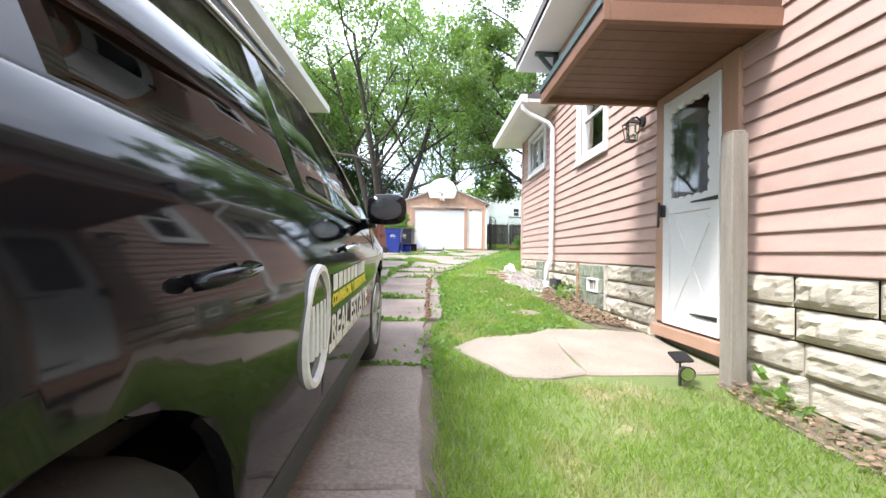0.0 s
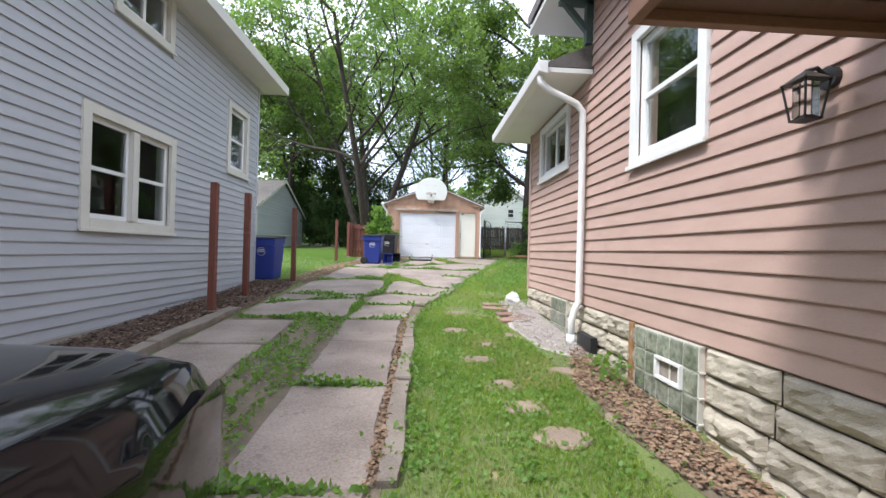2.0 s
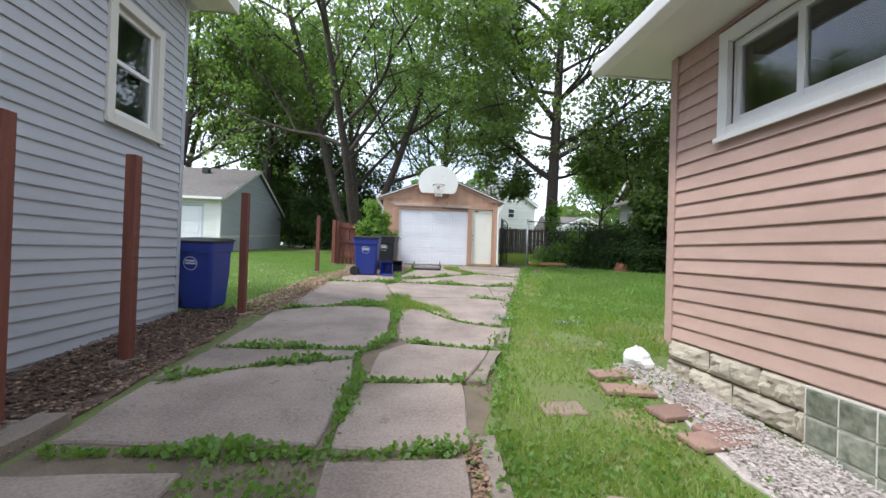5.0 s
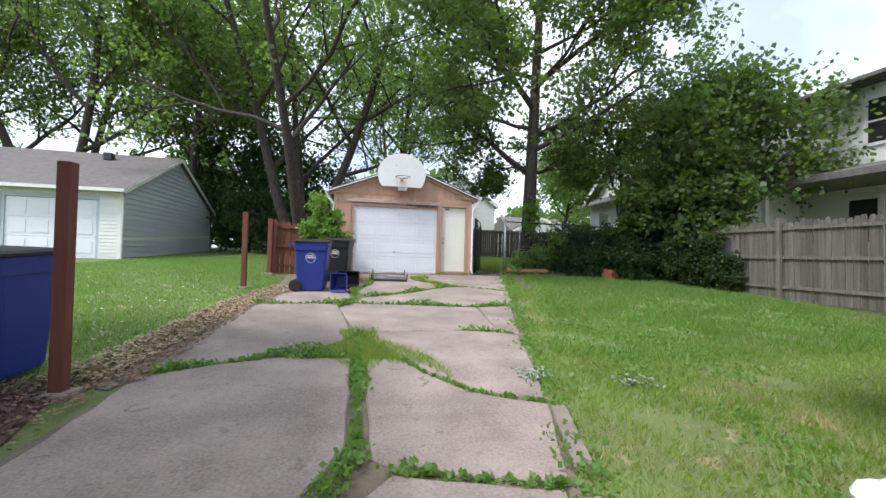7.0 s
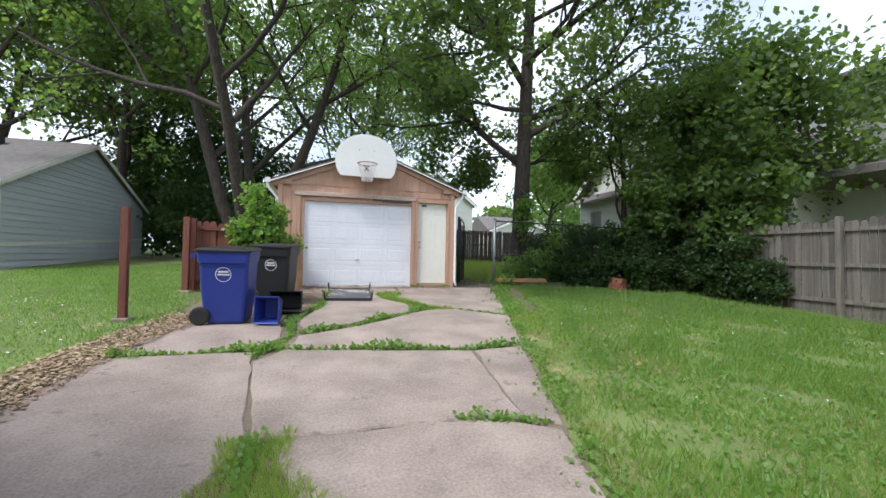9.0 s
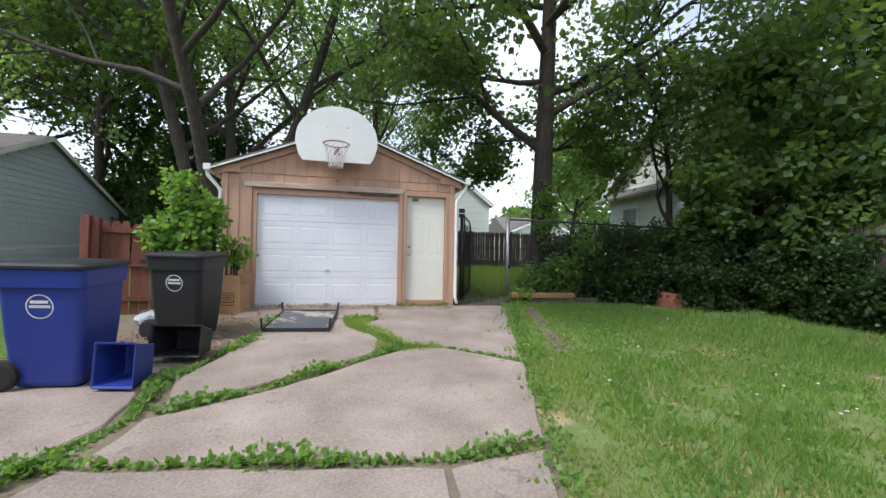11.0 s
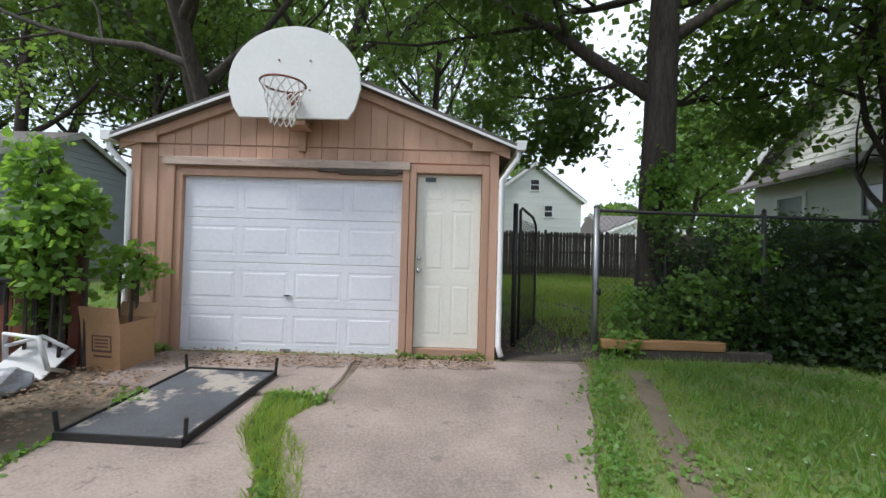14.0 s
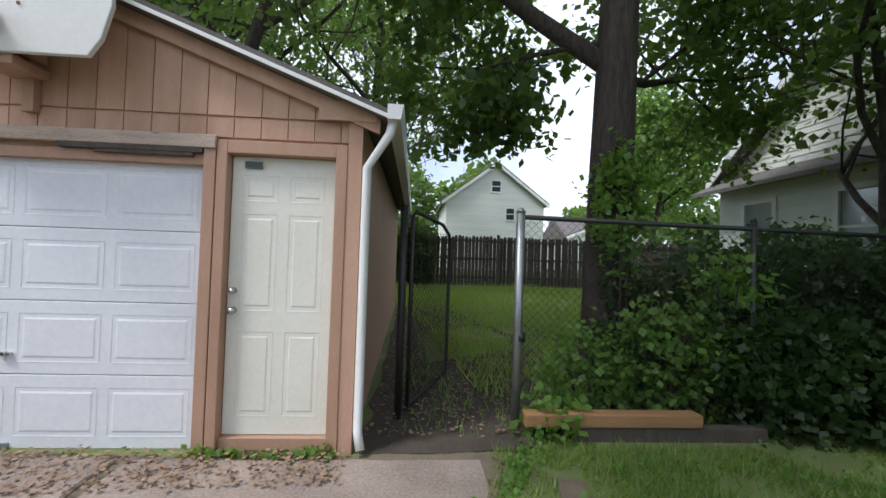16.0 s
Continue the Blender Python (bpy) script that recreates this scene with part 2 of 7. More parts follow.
LEAF_A = leaf_mat("maple_leaf_light", (0.165, 0.265, 0.085), (0.08, 0.145, 0.045))
LEAF_B = leaf_mat("maple_leaf_dark", (0.12, 0.19, 0.055), (0.05, 0.09, 0.03))
LEAF_C = leaf_mat("shrub_leaf_dark", (0.05, 0.095, 0.03), (0.02, 0.043, 0.015))
LEAF_D = leaf_mat("young_maple_leaf", (0.19, 0.32, 0.075), (0.11, 0.21, 0.045))
GRASSM = leaf_mat("grass_blade", (0.27, 0.365, 0.09), (0.145, 0.235, 0.05), (0.36, 0.32, 0.165), 0.53)
WEEDM = leaf_mat("weed_leaf", (0.19, 0.32, 0.085), (0.11, 0.205, 0.05))


# ---- mesh helpers ----
def gz(y):
    """Height of the ground, which climbs evenly towards the garage."""
    if y < -6:
        return 0.42 - 0.0585 * 6
    if y < 26:
        return 0.42 + 0.0585 * y
    return 0.42 + 0.0585 * 26 + 0.035 * (min(y, 40) - 26)


class Shape:
    """Collects corners and faces of one part."""

    def __init__(self):
        self.v, self.f = [], []

    def add(self, verts, faces):
        n = len(self.v)
        self.v += [tuple(p) for p in verts]
        self.f += [tuple(i + n for i in f) for f in faces]
        return self

    def box(self, x0, x1, y0, y1, z0, z1, m=None):
        p = [Vector((x, y, z)) for z in (z0, z1) for y in (y0, y1) for x in (x0, x1)]
        if m:
            p = [m @ q for q in p]
        return self.add(p, [(0, 2, 3, 1), (4, 5, 7, 6), (0, 1, 5, 4), (2, 6, 7, 3), (0, 4, 6, 2), (1, 3, 7, 5)])

    def prism(self, poly, axis, a, b, m=None):
        """A polygon swept along an axis. poly is (y, z) for x, (x, z) for y, (x, y) for z."""
        n = len(poly)
        pts = []
        for c in (a, b):
            for u, w in poly:
                pts.append(Vector((c, u, w) if axis == "x" else (u, c, w) if axis == "y" else (u, w, c)))
        if m:
            pts = [m @ q for q in pts]
        return self.add(pts, [tuple(range(n))[::-1], tuple(range(n, 2 * n))] + [(i, (i + 1) % n, n + (i + 1) % n, n + i) for i in range(n)])

    def tube(self, pts, radii, n=8, cap=True):
        pts = [Vector(p) for p in pts]
        if not isinstance(radii, (list, tuple)):
            radii = [radii] * len(pts)
        base, side = len(self.v), None
        for i, (p, r) in enumerate(zip(pts, radii)):
            d = (pts[min(i + 1, len(pts) - 1)] - pts[max(i - 1, 0)]).normalized()
            if side is None or abs(side.dot(d)) > 0.95:
                side = d.orthogonal().normalized()
            side = (side - d * side.dot(d)).normalized()
            up = d.cross(side)
            for k in range(n):
                a = 2 * math.pi * k / n
                self.v.append(tuple(p + (side * math.cos(a) + up * math.sin(a)) * r))
        for i in range(len(pts) - 1):
            for k in range(n):
                a, b = base + i * n + k, base + i * n + (k + 1) % n
                self.f.append((a, b, b + n, a + n))
        if cap:
            self.f.append(tuple(base + k for k in range(n))[::-1])
            self.f.append(tuple(base + (len(pts) - 1) * n + k for k in range(n)))
        return self

    def mesh(self, name, material, smooth=False):
        me = bpy.data.meshes.new(name)
        me.from_pydata(self.v, [], self.f)
        bm = bmesh.new()
        bm.from_mesh(me)
        bmesh.ops.recalc_face_normals(bm, faces=bm.faces)
        bm.to_mesh(me)
        bm.free()
        if smooth:
            me.shade_smooth()
        if material:
            me.materials.append(material)
        return me

    def ob(self, name, material, parent=None, smooth=False, bevel=0.0, label=""):
        o = new(name, self.mesh(name, material, smooth))
        if parent:
            under(o, parent)
        if bevel:
            bv = o.modifiers.new("bevel", "BEVEL")
            bv.width, bv.segments, bv.limit_method = bevel, 2, "ANGLE"
        if label:
            tagged(o, label)
        return o


def under(o, parent):
    o.parent = parent
    inv = parent.matrix_basis.inverted()
    if parent.parent:
        inv = inv @ parent.matrix_parent_inverse.inverted() @ parent.parent.matrix_basis.inverted()
    o.matrix_parent_inverse = inv
    return o


def thing(name, at, label, category, group="", kind=""):
    e = new(name)
    e.empty_display_size = 0.2
    e.location = at
    return tagged(e, label, category, group, kind)


def soup(name, verts, quads, material, smooth=False):
    """A mesh of many loose quads or triangles from arrays."""
    me = bpy.data.meshes.new(name)
    k = quads.shape[1]
    me.vertices.add(len(verts))
    me.vertices.foreach_set("co", np.asarray(verts, dtype=np.float32).ravel())
    me.loops.add(quads.size)
    me.loops.foreach_set("vertex_index", quads.astype(np.int32).ravel())
    me.polygons.add(len(quads))
    me.polygons.foreach_set("loop_start", np.arange(0, quads.size, k, dtype=np.int32))
    me.update(calc_edges=True)
    me.materials.append(material)
    return me


def split_wall(shape, axis, a, b, u0, u1, z0, z1, holes):
    """Boxes of a wall between a and b (its thickness), leaving the holes (u0, u1, z0, z1) open."""
    holes = [h for h in holes if h[0] >= u0 and h[1] <= u1]
    us = sorted({u0, u1, *[h[0] for h in holes], *[h[1] for h in holes]})
    for lo, hi in zip(us, us[1:]):
        spans, z = [], z0
        for h in sorted([h for h in holes if h[0] <= lo + 1e-6 and h[1] >= hi - 1e-6], key=lambda h: h[2]):
            spans.append((z, h[2]))
            z = h[3]
        spans.append((z, z1))
        for s, e in spans:
            if e - s > 0.01:
                shape.box(a, b, lo, hi, s, e) if axis == "x" else shape.box(lo, hi, a, b, s, e)
    return shape


def lap_mesh(name, material, pitch, proud=0.016):
    """One lap board of unit length along x, its face towards -y, foot at z = 0."""
    s = Shape()
    s.prism([(0.004, 0.004), (-proud * 0.5, 0.006), (-proud, 0), (-proud - 0.001, 0.008), (-0.003, pitch + 0.003), (0.004, pitch + 0.003)], "x", 0, 1)
    return s.mesh(name, material)


def lap_boards(parent, mesh, origin, turn, length, z0, z1, pitch, holes, gable=None):
    """Courses of boards on a wall that starts at origin, runs along its turned x axis. holes are (u0, u1, z0, z1)."""
    rnd = random.Random(len(parent.name) + int(length * 100))
    z = z0
    while z < z1 - 0.02:
        u0, u1 = (0, length) if gable is None else gable(z + pitch)
        cuts = sorted([(h[0], h[1]) for h in holes if min(h[3], z + pitch) - max(h[2], z) > 0.4 * pitch])
        spans, at = [], u0
        for c0, c1 in cuts:
            if c0 > at:
                spans.append((at, min(c0, u1)))
            at = max(at, c1)
        if at < u1:
            spans.append((at, u1))
        for a, b in spans:
            parts = [(a, b)]
            if b - a > 5.5:
                mid = a + (b - a) * rnd.uniform(0.3, 0.7)
                parts = [(a, mid), (mid + 0.002, b)]
            for s, e in parts:
                if e - s < 0.02:
                    continue
                o = new("board", mesh)
                o.matrix_basis = Matrix.Translation(origin) @ Matrix.Rotation(turn, 4, "Z") @ Matrix.Translation((s, 0, z - origin[2])) @ Matrix.Diagonal((e - s, 1, min(1, (z1 - z) / pitch), 1))
                o.parent = parent
                o.matrix_parent_inverse = parent.matrix_basis.inverted()
        z += pitch


def window_unit(name, at, turn, w, h, trim, panes="hung", tw=0.11, label="", sashes=1, house=None):
    """A window set in an opening: local x along the wall, -y outwards, origin at the opening's lower left corner."""
    m = Matrix.Translation(at) @ Matrix.Rotation(turn, 4, "Z")
    e = thing(name, at, label, "window", kind="structure")
    s = Shape()
    for x0, x1, z0, z1 in ((-tw, 0.0, -tw, h + tw), (w, w + tw, -tw, h + tw), (0, w, h, h + tw), (0, w, -tw, 0)):
        s.box(x0, x1, -0.045, 0.02, z0, z1, m)
    s.box(-tw - 0.02, w + tw + 0.02, -0.07, -0.0451, -tw - 0.02, -tw + 0.025, m)
    for x0, x1, z0, z1 in ((0, 0.02, 0, h), (w - 0.02, w, 0, h), (0.02, w - 0.02, h - 0.02, h), (0.02, w - 0.02, 0, 0.02)):
        s.box(x0, x1, 0.0201, 0.12, z0, z1, m)
    s.ob("frame", trim, e, bevel=0.004)
    sw = w / sashes
    for k in range(sashes):
        f, x0, x1 = Shape(), k * sw + 0.02, (k + 1) * sw - 0.02
        if sashes > 1 and k:
            Shape().box(k * sw - 0.06, k * sw + 0.06, -0.04, 0.11, 0.021, h - 0.021, m).ob("mullion", trim, e, bevel=0.004)
            x0 += 0.045
        if sashes > 1 and k < sashes - 1:
            x1 -= 0.045
        rails = [(x0, x0 + 0.045, 0.021, h - 0.021), (x1 - 0.045, x1, 0.021, h - 0.021), (x0, x1, 0.021, 0.08), (x0, x1, h - 0.07, h - 0.021)]
        if panes == "hung":
            rails.append((x0, x1, h / 2 - 0.025, h / 2 + 0.025))
        elif panes == "slide":
            rails.append(((x0 + x1) / 2 - 0.03, (x0 + x1) / 2 + 0.03, 0.021, h - 0.021))
        for i, (a, b, c, d) in enumerate(rails):
            f.box(a, b, 0.03 - 0.001 * i, 0.075, c, d, m)
        f.ob("sash", WHITE, e, bevel=0.003)
        g = Shape().box(x0 + 0.04, x1 - 0.04, 0.05, 0.056, 0.07, h - 0.06, m)
        pane = g.ob("pane", GLASS, e)
        pane.visible_shadow = False
    return e


# ---- ground ----
def ground_sheet():
    xs = [-400, -120, -50, -25, -14, -9, -6, -4, -2.5, -1, 0, 1, 2.5, 4, 6, 9, 12, 18, 30, 60, 150, 400]
    ys = [-400, -120, -40, -15, -6, -3, 0, 3, 6, 9, 12, 15, 18, 21, 24, 26, 29, 32, 36, 40, 60, 120, 400]
    v = [(x, y, gz(y)) for y in ys for x in xs]
    n = len(xs)
    s = Shape().add(v, [(j * n + i, j * n + i + 1, (j + 1) * n + i + 1, (j + 1) * n + i) for j in range(len(ys) - 1) for i in range(n - 1)])
    tagged(s.ob("ground", LAWN), "sloping green lawn with bare patches", "lawn", kind="structure")


def ragged(poly, rnd, step=0.22, jit=0.018):
    out = []
    for (x0, y0), (x1, y1) in zip(poly, poly[1:] + poly[:1]):
        k = max(1, int(math.hypot(x1 - x0, y1 - y0) / step))
        for i in range(k):
            f = i / k
            out.append((x0 + (x1 - x0) * f + rnd.uniform(-jit, jit), y0 + (y1 - y0) * f + rnd.uniform(-jit, jit)))
    return out


def bed(name, poly, lift, material, label, category, rnd, jit=0.05):
    pts = ragged(poly, rnd, 0.3, jit)
    n = len(pts)
    top = [(x, y, gz(y) + lift) for x, y in pts]
    foot = [(x, y, gz(y) - 0.05) for x, y in pts]
    s = Shape().add(top + foot, [tuple(range(n))] + [(i, (i + 1) % n, n + (i + 1) % n, n + i) for i in range(n)])
    return tagged(s.ob(name, material), label, category, kind="structure")


def slab(parent, poly, rnd, lift=0.03, material=None, shrink=0.016, name="slab", tilt=0.006):
    cx, cy = sum(p[0] for p in poly) / len(poly), sum(p[1] for p in poly) / len(poly)
    tx, ty, dz = rnd.uniform(-tilt, tilt), rnd.uniform(-tilt, tilt), rnd.uniform(-0.006, 0.006)
    pts = ragged(poly, rnd)
    rings = []
    for inset, z in ((shrink, -0.06), (shrink, lift - 0.014), (shrink + 0.015, lift)):
        ring = []
        for x, y in pts:
            d = math.hypot(x - cx, y - cy) + 1e-6
            px, py = x - (x - cx) / d * inset, y - (y - cy) / d * inset
            ring.append((px, py, gz(py) + z + dz + tx * (px - cx) + ty * (py - cy)))
        rings.append(ring)
    n = len(pts)
    f = [tuple(range(2 * n, 3 * n))]
    for r in range(2):
        f += [(r * n + i, r * n + (i + 1) % n, (r + 1) * n + (i + 1) % n, (r + 1) * n + i) for i in range(n)]
    return Shape().add(rings[0] + rings[1] + rings[2], f).ob(name, material or CONC, parent)


ground_sheet()
rg = random.Random(5)
bed("driveway_bed", [(-2.7, -9), (0.05, -9), (0.12, 9), (0.68, 11.2), (1.65, 14.5), (2.95, 18.5), (4.1, 22.0), (4.2, 22.3), (-1.6, 22.3), (-2.0, 19.5), (-2.5, 16.7), (-2.6, 11)], 0.006, SOIL, "bare soil bed under the concrete driveway", "soil", rg)
bed("mulch_bed", [(-3.84, -9), (-2.72, -9), (-2.72, 9.3), (-2.75, 12.0), (-3.0, 13.2), (-3.84, 12.9)], 0.02, MULCH, "dark wood mulch bed with leaf litter beside the grey house", "mulch", rg)
bed("gravel_bed", [(2.32, 7.0), (1.72, 7.6), (1.6, 8.6), (1.85, 9.6), (1.8, 10.6), (2.32, 10.8)], 0.015, GRAVEL, "pale gravel strip along the stone foundation", "gravel", rg)
bed("leaf_litter_bed", [(2.32, -3), (2.0, -3), (2.05, 2.9), (2.32, 2.95)], 0.012, SOIL, "dry soil strip at the foot of the foundation", "soil", rg)
bed("dry_soil_bed", [(2.32, 4.35), (1.95, 4.6), (1.75, 5.7), (1.8, 6.6), (2.32, 7.1)], 0.012, SOIL, "dry soil strip with fallen leaves by the foundation", "soil", rg)

bed("drive_edge_soil", [(-2.55, 12.9), (-3.05, 13.1), (-2.95, 17), (-2.6, 19.3), (-2.9, 21.4), (-1.6, 21.6), (-1.9, 19.4), (-2.4, 16.7)], 0.01, SOIL, "dry soil edge beside the driveway", "soil", rg)
bed("bare_strip", [(3.6, 18.9), (3.82, 18.88), (4.74, 22.0), (4.5, 22.02)], 0.008, SOIL, "narrow bare earth strip in the lawn", "soil", rg)
# bed spread past the bare soil, its dark colour replacing tree shade
bed("passage_soil", [(3.1, 22.35), (4.4, 22.35), (5.3, 23.3), (5.2, 26), (4.2, 29), (3.1, 29)], 0.012, DARKSOIL, "dark bare soil passage beside the garage, tree shade put into its colour", "soil", rg)

driveway = thing("driveway", (0, 10, gz(10)), "cracked weathered concrete driveway slabs with weeds in the joints", "driveway", kind="structure")
for y0, y1 in ((-9, -6.5), (-6.5, -4), (-4, -1.5), (-1.5, 1), (1, 3.6), (3.6, 5.6), (5.6, 7.5), (7.5, 8.75)):
    slab(driveway, [(-2.62, y0), (-1.58, y0), (-1.62, y1), (-2.62, y1)], rg)
for y0, y1 in ((-9, -7.4), (-7.4, -5.8), (-5.8, -4.2), (-4.2, -2.6), (-2.6, -1.2), (-1.2, 0.3), (0.3, 1.7), (1.7, 3.2), (3.2, 4.75), (4.75, 6.25), (6.25, 7.7), (7.7, 8.85)):
    slab(driveway, [(-0.88, y0), (-0.02, y0), (-0.03, y1), (-0.88, y1)], rg)
for poly in (
    [(-2.58, 9.1), (-0.98, 9.05), (-0.9, 10.2), (-0.98, 10.75), (-1.92, 10.45), (-2.6, 10.1)],
    [(-2.6, 10.15), (-1.92, 10.5), (-0.98, 10.8), (-0.95, 11.05), (-2.5, 11.05)],
    [(-2.52, 11.15), (-0.93, 11.15), (-0.68, 11.7), (-0.68, 13.5), (-1.3, 13.6), (-1.95, 13.42), (-2.48, 13.15)],
    [(-2.48, 13.25), (-1.93, 13.52), (-1.47, 13.78), (-0.85, 14.1), (-0.68, 14.6), (-0.93, 16.4), (-0.98, 16.76), (-2.44, 16.72)],
    [(-2.44, 16.8), (-1.02, 16.88), (-0.75, 17.4), (-0.85, 18.3), (-0.8, 18.7), (-2.2, 18.9)],
    [(-0.88, 9.02), (0.02, 9.02), (0.12, 10.08), (-0.76, 10.08)],
    [(-0.76, 10.18), (0.14, 10.18), (0.55, 11.1), (-0.4, 11.38), (-0.7, 11.0)],
    [(-0.5, 11.6), (-0.35, 11.47), (0.6, 11.18), (0.98, 12.2), (0.4, 12.5), (0.02, 13.05), (-0.15, 13.48), (-0.5, 13.5)],
    [(-0.45, 14.45), (-0.1, 13.62), (0.1, 13.1), (0.45, 12.6), (1.0, 12.3), (1.58, 14.4), (1.02, 14.7), (-0.36, 14.66)],
    [(-0.62, 14.7), (1.40, 14.76), (1.485, 15.7), (1.58, 16.52), (-0.64, 16.8), (-0.88, 16.4)],
    [(1.42, 14.72), (1.64, 14.55), (2.3, 16.62), (1.63, 16.5), (1.53, 15.7)],
    [(-0.62, 16.9), (1.6, 16.64), (2.36, 16.76), (2.92, 18.4), (2.7, 18.6), (2.12, 19.1), (1.65, 19.1), (0.9, 18.45), (0.18, 17.85), (-0.5, 17.5)],
    [(-0.45, 17.72), (0.12, 18.05), (0.82, 18.65), (1.5, 19.3), (1.25, 19.9), (0.95, 20.35), (0.85, 21.0), (-0.2, 20.9), (-0.28, 19.6), (-0.6, 18.3)],
    [(0.9, 21.1), (1.35, 20.95), (1.4, 22.2), (-0.9, 22.2), (-0.9, 21.2)],
    [(1.75, 19.32), (2.12, 19.32), (2.74, 18.78), (2.98, 18.6), (4.0, 21.85), (4.0, 22.2), (1.5, 22.2), (1.45, 21.0), (1.2, 20.55), (1.4, 20.0)],
):
    slab(driveway, poly, rg, shrink=-0.018)

patio = thing("patio", (1.3, 3.7, gz(3.7)), "pale worn concrete patio slab in front of the side door", "patio", kind="structure")
slab(patio, [(0.24, 3.72), (0.62, 3.0), (0.9, 2.95), (1.187, 3.05), (1.288, 4.41), (1.05, 4.2), (0.5, 4.05)], rg, 0.03, PATIO, 0.001)
slab(patio, [(1.19, 3.05), (2.3, 3.1), (2.3, 4.3), (1.9, 4.42), (1.29, 4.42)], rg, 0.03, PATIO, 0.001)

curb_r = thing("curb", (0.1, 4, gz(4)), "old worn concrete curb between driveway and grass", "curb", kind="structure")
for i, (xa, ya, xb, yb) in enumerate(((0.09, 4.8, 0.1, 6.3), (0.1, 6.35, 0.11, 7.8), (0.11, 7.85, 0.12, 9.1), (0.25, 10.1, 0.62, 11.0), (0.75, 11.3, 1.02, 12.1))):
    slab(curb_r, [(xa - 0.07, ya), (xa + 0.07, ya), (xb + 0.07, yb), (xb - 0.07, yb)], rg, 0.06, CURB, 0.004, "curbstone", 0.01)
curb_l = thing("curb", (-2.7, 4, gz(4)), "old dark concrete curb beside the mulch bed", "curb", kind="structure")
for i in range(9):
    y0 = -9 + i * 2.04
    slab(curb_l, [(-2.86, y0), (-2.68, y0), (-2.68, y0 + 2.02), (-2.86, y0 + 2.02)], rg, 0.1, CURB, 0.004, "curbstone", 0.01)

# stepping stones across the grass and pavers by the gravel
for x, y, a, b in ((0.88, 9.6, 0.2, 0.13), (0.75, 8.34, 0.2, 0.17), (0.94, 7.05, 0.22, 0.13), (1.06, 6.35, 0.2, 0.13), (1.15, 5.87, 0.2, 0.12), (1.3, 5.35, 0.22, 0.16), (1.73, 6.75, 0.17, 0.1), (1.9, 5.65, 0.17, 0.12), (1.1, 7.65, 0.2, 0.14), (1.5, 8.1, 0.09, 0.2)):
    st = thing("stepping_stone", (x, y, gz(y)), "worn brown stepping stone sunk in the grass", "stone", "stepping stones in the grass")
    k = 9 if a - b < 0.07 else 4
    slab(st, [(x + a * math.cos(2 * math.pi * (i + 0.5) / k) * (1.25 if k == 4 else 1), y + b * math.sin(2 * math.pi * (i + 0.5) / k) * (1.25 if k == 4 else 1)) for i in range(k)], rg, 0.022, STEPST, 0.0, "stone_top")
for x, y, r in ((1.68, 10.35, 5), (1.62, 9.95, -8), (1.78, 9.5, 12), (1.95, 9.2, 18), (1.75, 9.05, 10)):
    pv = thing("paver", (x, y, gz(y)), "worn red paver lying beside the gravel", "paver", "pavers beside the gravel")
    m = pose(x, y, gz(y) + 0.005, 3.3, 0, r)
    Shape().box(-0.22, 0.22, -0.11, 0.11, 0, 0.045, m).ob("paver_body", BRICK, pv, bevel=0.012)


# ---- pink house ----
PX, SB = 2.40, 1.41      # wall face, foot of the siding
pk_holes = [(3.16, 4.17, 0.78, 3.27), (5.56, 6.50, 3.05, 4.24), (8.52, 9.77, 3.44, 4.20)]
house = thing("pink_house", (5.5, 3, 0.4), "pink clapboard house on a rock-faced stone foundation", "house")
s = Shape()
split_wall(s, "x", PX + 0.005, PX + 0.2, -6, 7.65, 0.95, 6.2, pk_holes)
split_wall(s, "x", PX + 0.005, PX + 0.2, 7.65, 10.55, 0.95, 4.42, pk_holes)
s.box(PX + 0.2, 9.3, 10.35, 10.55, 0.4, 4.42)
s.box(PX + 0.2, 9.3, 7.45, 7.65, 4.42, 6.2)
s.box(PX + 0.2, 9.3, -6, -5.8, 0.2, 6.2)
s.box(9.3, 9.5, -6, 10.55, 0.2, 4.42)
s.ob("wall", PINK, house)
# added ceiling and inner wall, coloured dark for unlit rooms
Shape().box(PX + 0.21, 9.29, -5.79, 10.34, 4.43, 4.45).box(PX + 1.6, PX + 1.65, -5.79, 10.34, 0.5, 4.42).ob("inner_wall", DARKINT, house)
# main roof with a deep rear overhang, low roof over the rear part
Shape().prism([(1.75, 5.45), (1.75, 5.6), (6, 9.6), (10.3, 5.6), (10.3, 5.45), (6, 9.4)], "y", -6.6, 8.55).ob("roof", SHINGLE, house)
Shape().box(1.78, 2.39, -6.4, 8.57, 5.36, 5.43).box(2.39, 4.5, 7.66, 8.57, 5.36, 5.43).box(1.86, 1.89, -6.4, 8.57, 5.40, 5.62).prism([(1.9, 5.62), (2.45, 5.45), (6, 9.3), (6, 9.55)], "y", 8.55, 8.59).ob("overhang_soffit", WHITE, house)
Shape().box(2.3, 2.39, 7.66, 7.75, 4.8, 5.38).box(1.95, 2.39, 7.66, 7.75, 5.3, 5.38).prism([(1.98, 5.32), (2.06, 5.32), (2.39, 4.95), (2.39, 4.85)], "y", 7.67, 7.74).ob("bracket", TEAL, house, label="dark teal wooden bracket")
s = Shape().prism([(1.80, 4.47), (1.80, 4.53), (5.9, 6.3), (9.9, 4.53), (9.9, 4.47)], "y", 7.66, 11.02)
s.ob("rear_roof", SHINGLE, house)
